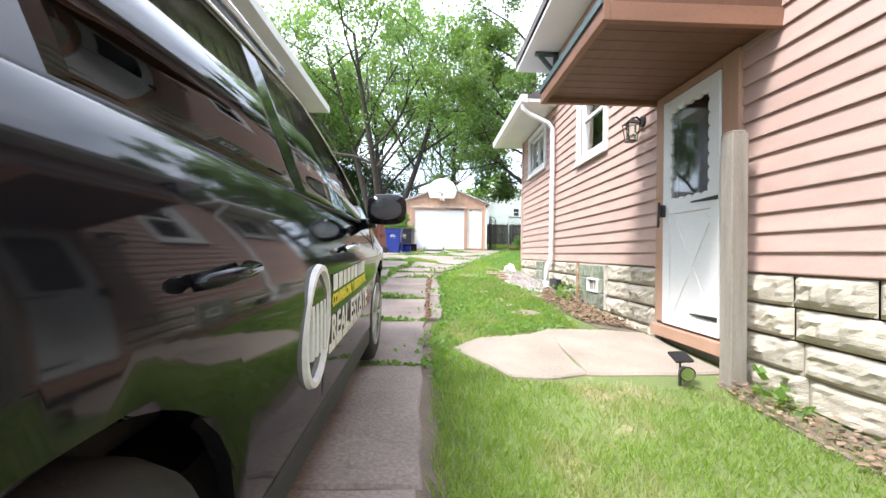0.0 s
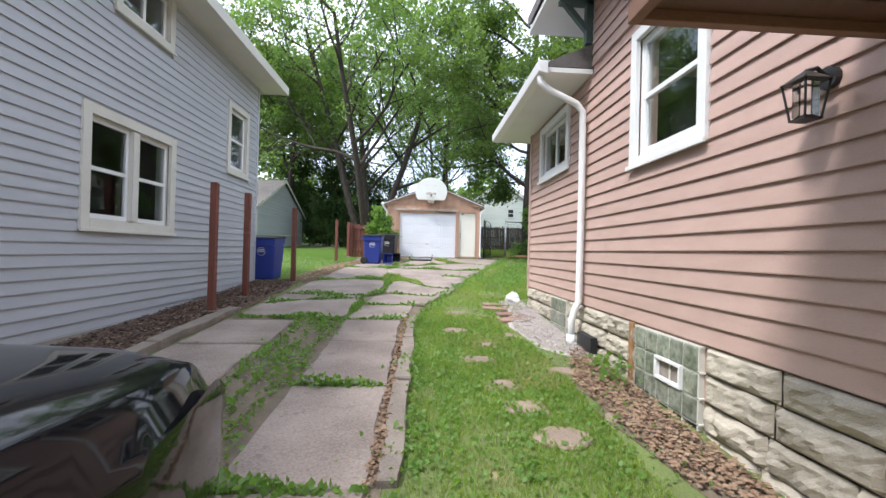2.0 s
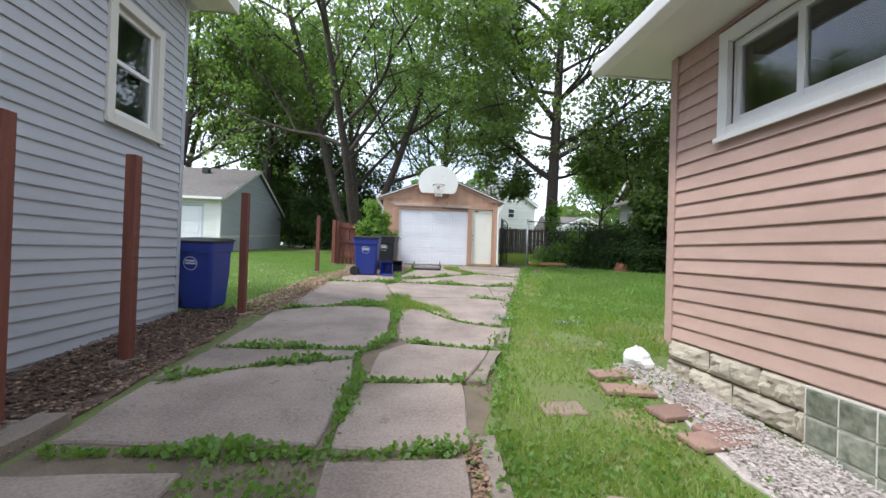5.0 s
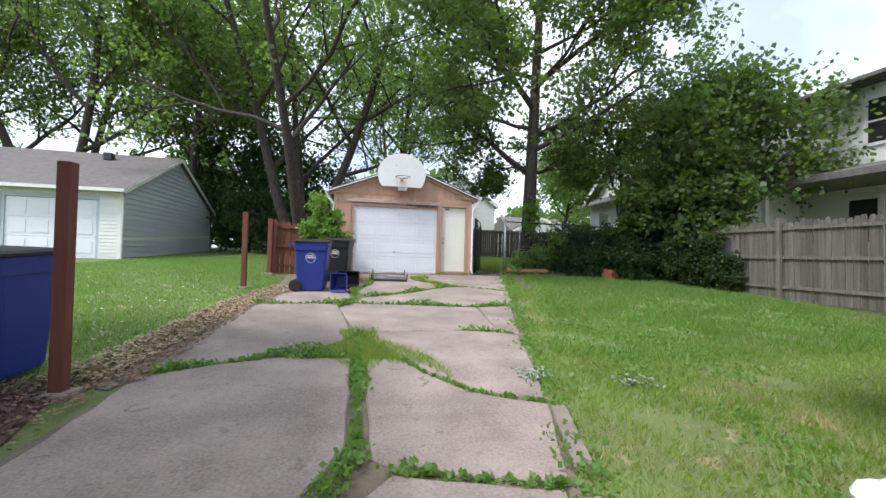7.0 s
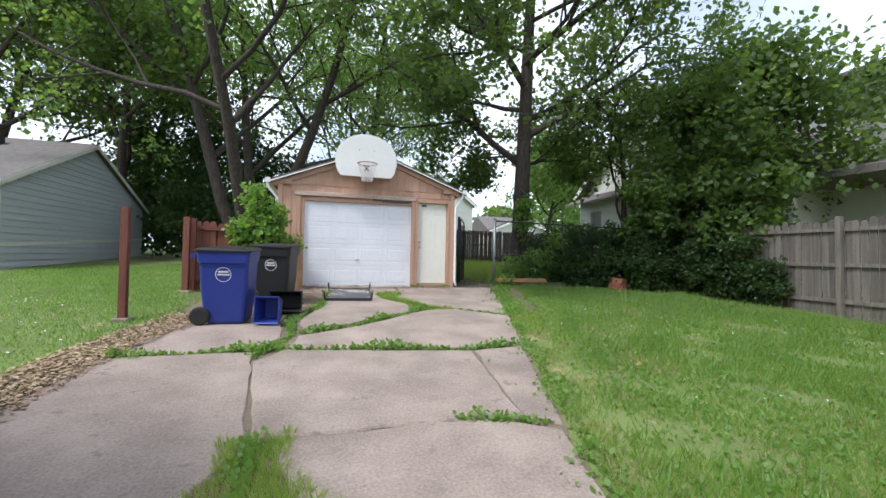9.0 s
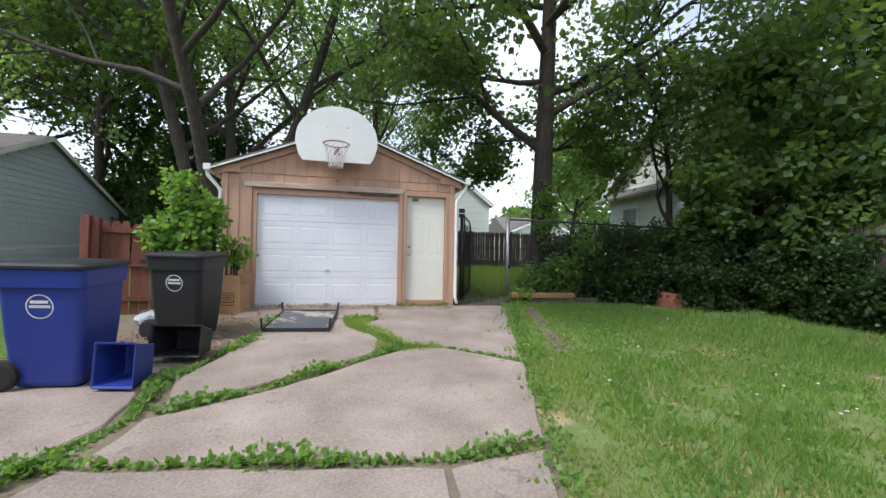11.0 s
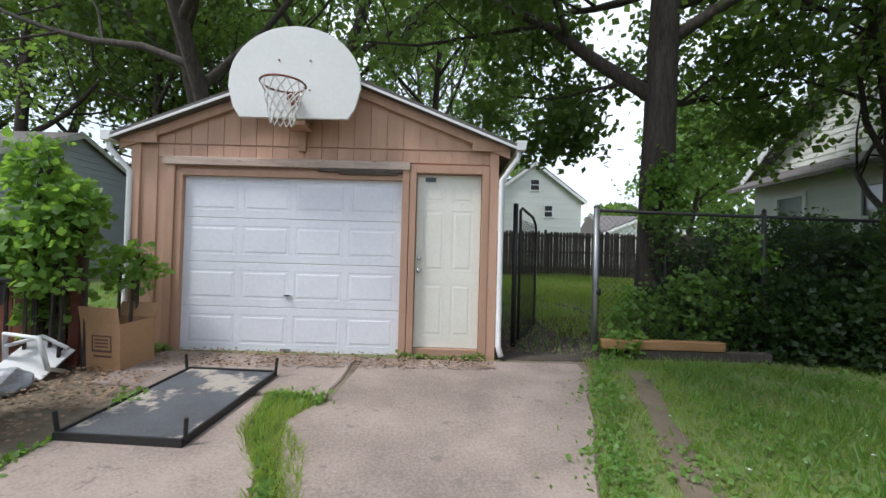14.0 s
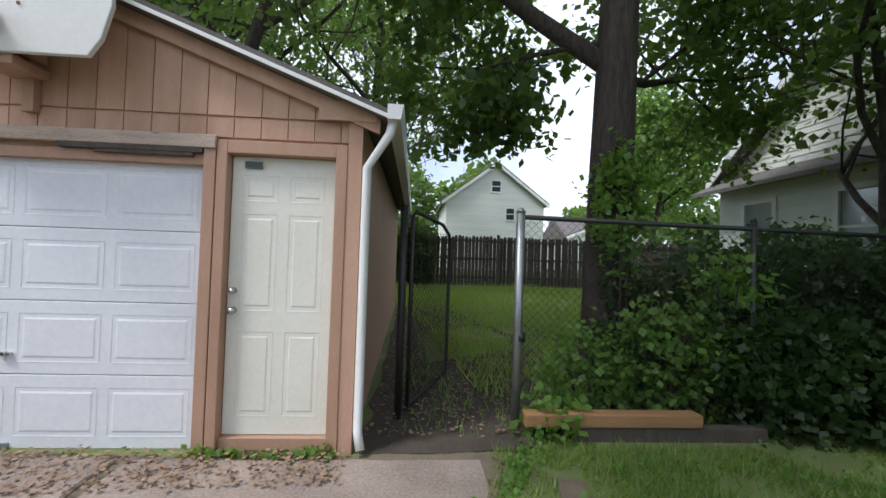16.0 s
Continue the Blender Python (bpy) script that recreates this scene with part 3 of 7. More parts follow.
Shape().box(1.80, 2.40, 7.66, 11.02, 4.40, 4.46).box(2.40, 9.5, 10.56, 11.02, 4.40, 4.46).ob("soffit", WHITE, house, label="white boarded soffit")
g = Shape().prism([(1.68, 4.39), (1.80, 4.36), (1.80, 4.53), (1.67, 4.53), (1.67, 4.49)], "y", 7.62, 11.05)
g.box(1.80, 9.7, 11.025, 11.05, 4.38, 4.53)
g.ob("gutter", WHITE, house, bevel=0.01, label="white metal gutter")
Shape().tube([(1.74, 7.75, 4.40), (1.74, 7.75, 4.30), (1.85, 7.74, 4.2), (2.22, 7.72, 4.02), (2.30, 7.72, 3.92), (2.31, 7.72, 3.0), (2.31, 7.72, 1.45), (2.26, 7.72, 1.35), (2.22, 7.72, 1.2), (2.22, 7.72, 0.93)], 0.045, 10).tube([(2.22, 7.72, 1.02), (2.22, 7.72, 0.86)], 0.06, 10).ob("downspout", WHITE, house, smooth=True, label="white downspout pipe")
Shape().box(PX - 0.035, PX + 0.03, 10.47, 10.58, 1.36, 4.40).ob("corner_board", PINK, house, bevel=0.005)
Shape().prism([(2.26, 0.9), (2.26, 1.08), (2.34, 1.08), (2.34, 0.84)], "y", 7.2, 7.62).ob("splash_guard", BLACKP, house)

# canopy over the side door
Shape().prism([(1.16, 3.14), (1.16, 3.22), (2.39, 3.62), (2.39, 3.5), (1.3, 3.17)], "y", 2.72, 4.24).ob("canopy_roof", SHINGLE, house)
Shape().box(1.14, 1.19, 2.70, 4.26, 3.09, 3.24).box(1.19, 2.39, 4.21, 4.26, 3.09, 3.22).box(1.19, 2.39, 2.70, 2.75, 3.09, 3.22).ob("canopy_fascia", FASCIA, house, bevel=0.004)
# underside boards and end triangles, a darker brown than the fascia
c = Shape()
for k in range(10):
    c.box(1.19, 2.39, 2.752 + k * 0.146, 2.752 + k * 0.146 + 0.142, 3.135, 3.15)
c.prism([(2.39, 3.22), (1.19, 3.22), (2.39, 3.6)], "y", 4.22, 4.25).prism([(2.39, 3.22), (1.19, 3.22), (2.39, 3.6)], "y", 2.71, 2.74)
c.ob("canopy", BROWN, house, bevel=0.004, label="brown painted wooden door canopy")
Shape().box(1.125, 1.139, 2.70, 4.26, 3.2, 3.26).ob("canopy_edge", TEAL, house)

# side door with scalloped storm glass
d = thing("door_1", (PX, 3.66, 0.8), "white storm door with scalloped screen and crossbuck panel", "door", kind="structure")
Shape().box(PX - 0.05, PX + 0.05, 4.05, 4.20, 0.86, 3.13).box(PX - 0.05, PX + 0.05, 3.06, 3.24, 0.86, 3.13).box(PX - 0.05, PX + 0.05, 3.24, 4.05, 3.05, 3.13).box(PX - 0.1, PX + 0.1, 3.06, 4.2, 0.72, 0.83).ob("frame", TANTRIM, d, bevel=0.006)
DY0, DY1, DZ0, DZ1, DM = 3.25, 4.05, 0.85, 3.04, 2.02
f = Shape().box(PX - 0.062, PX - 0.02, DY0, DY0 + 0.11, DZ0, DZ1).box(PX - 0.062, PX - 0.02, DY1 - 0.11, DY1, DZ0, DZ1)
f.box(PX - 0.0615, PX - 0.02, DY0 + 0.11, DY1 - 0.11, DZ1 - 0.1, DZ1).box(PX - 0.0615, PX - 0.02, DY0 + 0.11, DY1 - 0.11, DM - 0.1, DM + 0.02)
f.box(PX - 0.05, PX - 0.03, DY0 + 0.11, DY1 - 0.11, DZ0 + 0.1, DM - 0.1).box(PX - 0.061, PX - 0.02, DY0 + 0.11, DY1 - 0.11, DZ0, DZ0 + 0.12)
f.ob("door_leaf", WHITE, d, bevel=0.006)
sc = Shape()
for k in range(5):
    a = DY0 + 0.11 + (k + 0.5) * 0.116
    for zc in (DM + 0.02, DZ1 - 0.1):
        sc.prism([(a + 0.058 * math.cos(t), zc + 0.035 * math.sin(t)) for t in [2 * math.pi * i / 14 for i in range(14)]], "x", PX - 0.060, PX - 0.03)
for k in range(8):
    zc = DM + 0.08 + k * 0.115
    for a in (DY0 + 0.11, DY1 - 0.11):
        sc.prism([(a + 0.032 * math.cos(t), zc + 0.058 * math.sin(t)) for t in [2 * math.pi * i / 14 for i in range(14)]], "x", PX - 0.059, PX - 0.03)
sc.ob("scalloped_edge", WHITE, d)
cb = Shape()
for xo, a0, z0, a1, z1 in ((0, DY0 + 0.14, 1.0, DY1 - 0.14, 1.86), (0.003, DY0 + 0.14, 1.86, DY1 - 0.14, 1.0)):
    n = Vector((0, -(z1 - z0), a1 - a0)).normalized() * 0.05
    cb.add([(x, a0 + sgn * n.y, z0 + sgn * n.z) for x in (PX - 0.056 - xo, PX - 0.045) for sgn in (-1, 1)] + [(x, a1 + sgn * n.y, z1 + sgn * n.z) for x in (PX - 0.056 - xo, PX - 0.045) for sgn in (-1, 1)], [(0, 1, 5, 4), (2, 3, 7, 6), (0, 2, 6, 4), (1, 3, 7, 5), (0, 1, 3, 2), (4, 5, 7, 6)])
cb.ob("crossbuck", WHITE, d, bevel=0.004)
pane = Shape().box(PX - 0.044, PX - 0.04, DY0 + 0.1, DY1 - 0.1, DM, DZ1 - 0.08).ob("pane", GLASS, d)
pane.visible_shadow = False
# inner door takes the unlit-room darkness as its colour
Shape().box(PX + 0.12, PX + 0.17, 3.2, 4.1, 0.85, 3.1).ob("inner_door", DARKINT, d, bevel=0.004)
Shape().box(PX - 0.1, PX - 0.062, 4.0, 4.04, 1.9, 2.02).tube([(PX - 0.11, 4.03, 1.86), (PX - 0.12, 4.03, 1.8), (PX - 0.11, 4.03, 2.05)], 0.012, 6).ob("latch", BLACKM, d)
for z in (2.0, 1.0):
    Shape().prism([(3.26, z - 0.018), (3.6, z - 0.006), (3.6, z + 0.006), (3.26, z + 0.018)], "x", PX - 0.07, PX - 0.0621).ob("hinge_strap", BLACKM, d)

lamp = thing("wall_lantern", (PX - 0.03, 4.52, 2.85), "black metal wall lantern with glass sides", "lamp")
Shape().tube([(PX - 0.02, 4.52, 3.02), (PX - 0.05, 4.52, 3.02)], 0.06, 12).tube([(PX - 0.05, 4.52, 3.03), (PX - 0.1, 4.52, 3.07), (PX - 0.16, 4.52, 3.05)], 0.012, 6).ob("bracket", BLACKM, lamp)
l = Shape()
for sx, sy in ((-1, -1), (-1, 1), (1, 1), (1, -1)):
    l.tube([(PX - 0.16 + sx * 0.07, 4.52 + sy * 0.07, 3.0), (PX - 0.16 + sx * 0.045, 4.52 + sy * 0.045, 2.80)], 0.006, 5)
l.add([(PX - 0.24, 4.44, 2.99), (PX - 0.08, 4.44, 2.99), (PX - 0.08, 4.6, 2.99), (PX - 0.24, 4.6, 2.99), (PX - 0.16, 4.52, 3.06)], [(0, 1, 2, 3), (0, 1, 4), (1, 2, 4), (2, 3, 4), (3, 0, 4)])
l.box(PX - 0.21, PX - 0.11, 4.47, 4.57, 2.79, 2.80)
l.ob("cage", BLACKM, lamp)
Shape().prism([(PX - 0.16 + 0.055 * math.cos(t), 4.52 + 0.055 * math.sin(t)) for t in [math.pi / 4 + math.pi / 2 * i for i in range(4)]], "z", 2.81, 2.985).ob("glass", GLASS, lamp)

TURN_L = radians(-90)    # walls that face -x: local x runs towards -y
window_unit("window_1", (PX, 6.50, 3.05), TURN_L, 0.94, 1.19, WHITE, "hung", 0.10, "white vinyl double-hung window in pink siding")
window_unit("window_2", (PX, 9.77, 3.44), TURN_L, 1.25, 0.76, WHITE, "slide", 0.11, "white sliding window under the low eave")

# basement glass-block windows and rock-faced foundation
for k, (ya, yb, vent) in enumerate(((5.45, 6.40, True), (8.30, 9.0, False))):
    gb = thing("window_%d" % (k + 3), (PX, ya, 0.8), "basement window of wavy glass blocks" + (" with a white vent" if vent else ""), "window", kind="structure")
    n = round((yb - ya - 0.04) / 0.2)
    w = (yb - ya - 0.04) / n
    for j in range(3):
        for i in range(n):
            y0, z0 = ya + 0.02 + i * w, 1.38 - (j + 1) * 0.195
            if vent and j == 1 and 1 <= i <= 2:
                continue
            Shape().box(PX - 0.05, PX + 0.03, y0 + 0.006, y0 + w - 0.006, z0 + 0.006, z0 + 0.189).ob("glass_block", BLOCKG, gb, bevel=0.012)
    Shape().box(PX + 0.031, PX + 0.06, ya, yb, 0.7, 1.40).ob("backing", MORTAR, gb)
    gr = Shape()
    for j in range(4):
        gr.box(PX - 0.04, PX + 0.0305, ya, yb, 1.375 - j * 0.195, 1.387 - j * 0.195)
    for i in range(n + 1):
        gr.box(PX - 0.04, PX + 0.0302, ya + 0.015 + i * w, ya + 0.026 + i * w, 0.75, 1.374)
    gr.ob("grout", TRIMW, gb)
    if vent:
        v = Shape()
        y0, y1 = ya + 0.02 + w, ya + 0.02 + 3 * w
        for a, b, c0, c1 in ((y0, y1, 1.165, 1.19), (y0, y1, 0.995, 1.02), (y0, y0 + 0.025, 1.02, 1.165), (y1 - 0.025, y1, 1.02, 1.165)):
            v.box(PX - 0.07, PX, a, b, c0, c1)
        v.ob("vent_frame", WHITE, gb, bevel=0.003)
        Shape().box(PX - 0.03, PX - 0.02, y0 + 0.02, y1 - 0.02, 1.015, 1.175).ob("vent_screen", WEATHER, gb)
Shape().box(PX - 0.05, PX - 0.01, 6.42, 6.5, 0.75, 1.40).ob("wood_strip", BEAM, house)

foundation = thing("foundation", (PX, 3, 0.4), "rock-faced tan stone foundation under the siding", "foundation", kind="structure")
fw = Shape()
split_wall(fw, "x", PX + 0.005, PX + 0.25, -6, 10.55, -0.2, 1.40, [(3.16, 4.17, 0.78, 3), (5.45, 6.40, 0.75, 1.40), (8.30, 9.0, 0.75, 1.40)])
fw.ob("core", MORTAR, foundation)
block_meshes = []
for k in range(8):
    rb = random.Random(40 + k)
    nx, nz, v = 15, 8, []
    for j in range(nz):
        for i in range(nx):
            u, w = i / (nx - 1), j / (nz - 1)
            rim = min(u * 9, (1 - u) * 9, w * 4.5, (1 - w) * 4.5, 1)
            bulge = 0 if rim <= 0 else (0.02 + 0.05 * rim * (0.55 + 0.9 * noise.noise(Vector((u * 4.3 + k * 7, w * 2.6, k * 3.1))) + 0.3 * noise.noise(Vector((u * 10 + k * 3, w * 5.5, k * 1.7)))) + rb.uniform(-0.005, 0.005))
            v.append((u, -bulge, w))
    s = Shape().add(v, [(j * nx + i, j * nx + i + 1, (j + 1) * nx + i + 1, (j + 1) * nx + i) for j in range(nz - 1) for i in range(nx - 1)])
    block_meshes.append(s.mesh("stone_block", STONE))
rb = random.Random(9)
for course in range(6):
    z0 = 1.40 - (course + 1) * 0.215
    y = 10.55 - (0.3 if course % 2 else 0)
    if course % 2:
        y = 10.55
    first = True
    while y > -4:
        L = rb.uniform(0.5, 0.72) * (0.5 if first and course % 2 else 1)
        first = False
        y1 = y - L
        for ga, gb_ in ((8.30, 9.0), (5.45, 6.40), (3.16, 4.17)):
            if y > gb_ > y1:
                y1 = gb_
            if ga < y <= gb_ + 1e-6:
                y, y1 = ga, ga - L
        if gz(y) < z0 + 0.215 and y - y1 > 0.05:
            o = new("block", rb.choice(block_meshes))
            o.matrix_basis = Matrix.Translation((PX + 0.004, y - 0.006, z0 + 0.005)) @ Matrix.Rotation(TURN_L, 4, "Z") @ Matrix.Diagonal((y - y1 - 0.012, 0.95, 0.205, 1))
            o.parent, o.matrix_parent_inverse = foundation, foundation.matrix_basis.inverted()
        y = y1

# weathered post and small solar spotlight by the door
wp = thing("wooden_post", (2.2, 2.92, gz(2.9)), "weathered grey square wooden post", "post")
Shape().box(2.14, 2.26, 2.84, 2.96, gz(2.9) - 0.1, 2.40).box(2.15, 2.25, 2.85, 2.95, 2.40, 2.42).ob("post_body", WEATHER, wp, bevel=0.008)
sp = thing("solar_spotlight", (1.8, 2.88, gz(2.88)), "small black solar garden spotlight on a stake", "lamp")
zz = gz(2.88)
Shape().tube([(1.8, 2.88, zz - 0.05), (1.8, 2.88, zz + 0.1)], 0.012, 6).tube([(1.8, 2.84, zz + 0.12), (1.79, 2.78, zz + 0.11)], [0.035, 0.055], 12).ob("spot_head", BLACKM, sp)
Shape().box(-0.07, 0.07, -0.05, 0.05, 0, 0.015, pose(1.8, 2.88, zz + 0.2, 30, 0, 10)).tube([(1.8, 2.88, zz + 0.1), (1.8, 2.88, zz + 0.2)], 0.008, 6).ob("solar_panel", BLACKP, sp)
Shape().tube([(1.7895, 2.777, zz + 0.11), (1.789, 2.774, zz + 0.1098)], 0.046, 12).ob("lens", CHROME, sp)
bag = thing("white_bag", (2.2, 10.5, gz(10.5)), "crumpled white plastic bag by the house corner", "bag")
me = bpy.data.meshes.new("bag")
bm = bmesh.new()
bmesh.ops.create_icosphere(bm, subdivisions=3, radius=0.15)
for vv in bm.verts:
    vv.co *= 1 + 0.35 * noise.noise(vv.co * 9)
    vv.co.z = max(vv.co.z * (1.1 if vv.co.y > 0 else 0.75), -0.08)
bm.to_mesh(me)
bm.free()
me.materials.append(WHITE)
o = new("bag_body", me)
o.location = (2.12, 10.62, gz(10.6) + 0.085)
under(o, bag)

# ---- grey house ----
GX, GY = -3.85, 12.80
gholes = [(7.70, 9.30, 2.33, 3.63), (11.32, 12.10, 3.70, 4.97), (8.15, 9.18, 5.22, 5.90), (4.4, 5.80, 2.33, 3.63)]
gh = thing("grey_house", (-7, 4, 0.4), "two-storey grey vinyl-sided house with cream window trim", "house")
s = Shape()
split_wall(s, "x", GX - 0.2, GX - 0.005, -6, GY, 0.1, 6.1, gholes)
s.box(-11, GX - 0.2, GY - 0.2, GY, 0.3, 6.1).box(-11.2, -11, -6, GY, 0.1, 6.1).box(-11, GX - 0.2, -6, -5.8, 0.1, 6.1)
s.ob("wall", GREY, gh)
# added inner wall and upper floor in the unlit-room colour
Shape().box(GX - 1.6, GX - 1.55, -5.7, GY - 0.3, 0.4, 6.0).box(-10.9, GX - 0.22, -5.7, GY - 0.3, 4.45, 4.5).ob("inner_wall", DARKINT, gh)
Shape().prism([(GX + 0.55, 5.98), (GX + 0.55, 6.1), (-7.4, 9.2), (-11.7, 6.1), (-11.7, 5.98), (-7.4, 9.05)], "y", -6.5, GY + 0.35).ob("roof", SHINGLE, gh)
Shape().box(GX, GX + 0.55, -6.5, GY + 0.35, 5.93, 5.975).box(GX + 0.551, GX + 0.60, -6.5, GY + 0.36, 5.92, 6.12).box(-11.6, GX + 0.55, GY + 0.32, GY + 0.36, 5.93, 6.1).ob("soffit", TRIMW, gh, label="cream soffit and gutter")
Shape().prism([(GX + 0.4, 6.1), (-7.4, 9.05), (-11.4, 6.1)], "y", GY - 0.1, GY - 0.02).ob("gable", GREY, gh)
Shape().box(GX - 0.05, GX + 0.022, GY - 0.07, GY + 0.022, 0.95, 5.93).ob("corner_board", GREY, gh, bevel=0.004)
Shape().box(GX - 0.05, GX + 0.02, -6, GY, 0.2, 0.97).ob("foundation", MORTAR, gh)
TURN_R = radians(90)     # walls that face +x: local x runs towards +y
window_unit("window_5", (GX, 7.70, 2.33), TURN_R, 1.60, 1.30, TRIMW, "hung", 0.13, "pair of double-hung windows with cream trim", 2)
window_unit("window_6", (GX, 11.32, 3.70), TURN_R, 0.78, 1.27, TRIMW, "hung", 0.12, "double-hung window with cream trim")
window_unit("window_7", (GX, 8.15, 5.22), TURN_R, 1.03, 0.68, TRIMW, "slide", 0.12, "small upper window with cream trim")
window_unit("window_8", (GX, 4.40, 2.33), TURN_R, 1.40, 1.30, TRIMW, "hung", 0.13, "pair of double-hung windows with cream trim", 2)

# ---- red posts along the mulch ----
for x, y, top, w in ((-3.09, 9.25, 3.06, 0.1), (-3.13, 10.61, 3.08, 0.1), (-2.90, 12.8, 3.03, 0.1), (-3.07, 18.7, 3.19, 0.1), (-3.1, 21.45, 3.27, 0.12)):
    p = thing("fence_post", (x, y, gz(y)), "bare red-brown stained square wooden post", "post", "posts beside the driveway")
    Shape().box(x - w / 2, x + w / 2, y - w / 2, y + w / 2, gz(y) - 0.1, top).ob("post_body", REDPOST, p, bevel=0.006)
    Shape().prism([(x - 0.12, y - 0.1), (x + 0.1, y - 0.12), (x + 0.13, y + 0.1), (x - 0.1, y + 0.12)], "z", gz(y) - 0.06, gz(y) + 0.05).ob("footing", CURB, p, bevel=0.02)


# ---- wooden fences ----
def picket_fence(name, p0, p1, top, low, material, label, w=0.14, group="", rails=True, seed=1, post_every=2.4, side=1, lean=0.0):
    rf = random.Random(seed)
    a, b = Vector((*p0, 0)), Vector((*p1, 0))
    L, ang = (b - a).length, math.atan2(b.y - a.y, b.x - a.x)
    e = thing(name, (*p0, low), label, "fence", group)
    n = int(L / w)
    s = Shape()
    s.prism([(0.004, 0), (w - 0.008, 0), (w - 0.008, 0.96), (w * 0.75, 1.0), (w * 0.25, 1.0), (0.004, 0.96)], "y", 0, 0.018)
    pm = s.mesh("picket", material)
    for i in range(n):
        q = a + (b - a) * (i / n)
        o = new("picket", pm)
        o.matrix_basis = pose(q.x, q.y, low, 0, 0, math.degrees(ang)) @ pose(0, 0, 0, lean) @ pose(0, rf.uniform(-0.006, 0.006), 0, 0, rf.uniform(-0.7, 0.7), 0) @ Matrix.Diagonal((1, 1, (top - low) * rf.uniform(0.975, 1.01), 1))
        o.parent, o.matrix_parent_inverse = e, e.matrix_basis.inverted()
    r = Shape()
    m = pose(p0[0], p0[1], low, 0, 0, math.degrees(ang)) @ pose(0, 0, 0, lean)
    for f in (0.15, 0.52, 0.88):
        z = (top - low) * f
        r.box(0, L, -side * 0.045 if side > 0 else 0.02, 0 if side > 0 else 0.06, z, z + 0.08, m)
    r.ob("rail", material, e)
    k = max(1, round(L / post_every))
    for i in range(k + 1):
        Shape().box(-0.05, 0.05, -0.15, -0.046, -0.15, (top - low) * 1.03, m @ pose(L * i / k, 0, 0)).ob("post", material, e, bevel=0.006)
    return e


picket_fence("wooden_fence", (1.5, 34.2), (14.0, 34.2), 4.08, 2.25, DARKWOOD, "dark weathered board fence at the back of the yard", 0.13, seed=3)
picket_fence("wooden_fence", (10.35, 22.6), (10.45, 6.0), 3.55, 1.45, FENCEG, "grey weathered board fence leaning slightly", 0.14, seed=4, lean=2)
picket_fence("wooden_fence", (-3.0, 21.6), (-1.45, 21.75), 3.2, 1.68, REDPOST, "short red-stained board fence beside the garage", 0.14, seed=5)

# ---- garage ----
FY = 22.33
garage = thing("garage", (0.75, 24, gz(22.3)), "small gabled garage with tan grooved siding", "garage")
GL, GR, GE, GA = -1.43, 3.03, 4.30, 5.16     # left, right, eave height, apex height
mid = (GL + GR) / 2
s = Shape()
split_wall(s, "y", FY + 0.012, FY + 0.15, GL, GR, 1.55, GE, [(-0.82, 1.88, 1.70, 3.92), (2.03, 2.86, 1.72, 3.98)])
s.prism([(GL, GE), (GR, GE), (mid, GA - 0.02)], "y", FY + 0.012, FY + 0.15)
s.box(GL, GL + 0.12, FY + 0.15, 28.6, 1.55, GE).box(GR - 0.12, GR, FY + 0.15, 28.6, 1.55, GE).box(GL, GR, 28.6, 28.75, 1.55, GE).prism([(GL, GE), (GR, GE), (mid, GA - 0.02)], "y", 28.6, 28.75)
s.ob("wall", GTAN, garage)
SL = (GA - GE) / (mid - GL)
def roof_side(sgn, z_up, thick, over, y0, y1):
    xe = mid + sgn * ((GR - GL) / 2 + over)
    ze = GE - SL * over + z_up
    return Shape().prism([(mid, GA + z_up), (xe, ze), (xe, ze + thick), (mid, GA + z_up + thick)], "y", y0, y1)
for sgn in (-1, 1):
    roof_side(sgn, 0.03, 0.07, 0.22, FY - 0.16, 28.9).ob("roof", SHINGLE, garage)
    roof_side(sgn, -0.09, 0.115, 0.14, FY - 0.06, FY - 0.02).ob("rake_board", GTAN, garage, bevel=0.004)
    roof_side(sgn, 0.027, 0.03, 0.23, FY - 0.175, FY - 0.161).ob("drip_edge", WHITE, garage)
    xe = mid + sgn * ((GR - GL) / 2 + 0.24)
    Shape().prism([(xe - 0.04, 4.24), (xe + 0.06, 4.24), (xe + 0.08, 4.35), (xe - 0.04, 4.35)], "y", FY - 0.18, 28.9).ob("gutter", WHITE, garage, label="white gutter")
    x0, x1 = (GL - 0.12, GL + 0.32) if sgn < 0 else (GR - 0.32, GR + 0.12)
    Shape().box(x0, x1, FY - 0.075, FY - 0.061, GE - 0.06, GE + 0.09).ob("frieze_block", GTAN, garage, bevel=0.004)
    xp = GL - 0.02 if sgn < 0 else GR + 0.05
    Shape().tube([(xe, FY - 0.1, 4.26), (xe - sgn * 0.02, FY - 0.1, 4.15), (xp, FY - 0.03, 3.9), (xp, FY - 0.03, 1.9), (xp + sgn * 0.03, FY - 0.08, 1.78)], 0.035, 8).ob("downspout", WHITE, garage, smooth=True)
    c0, c1 = (GL - 0.01, GL + 0.1) if sgn < 0 else (GR - 0.1, GR + 0.01)
    Shape().box(c0, c1, FY - 0.03, FY + 0.01, 1.62, GE - 0.061).ob("corner_board", GTAN, garage, bevel=0.004)
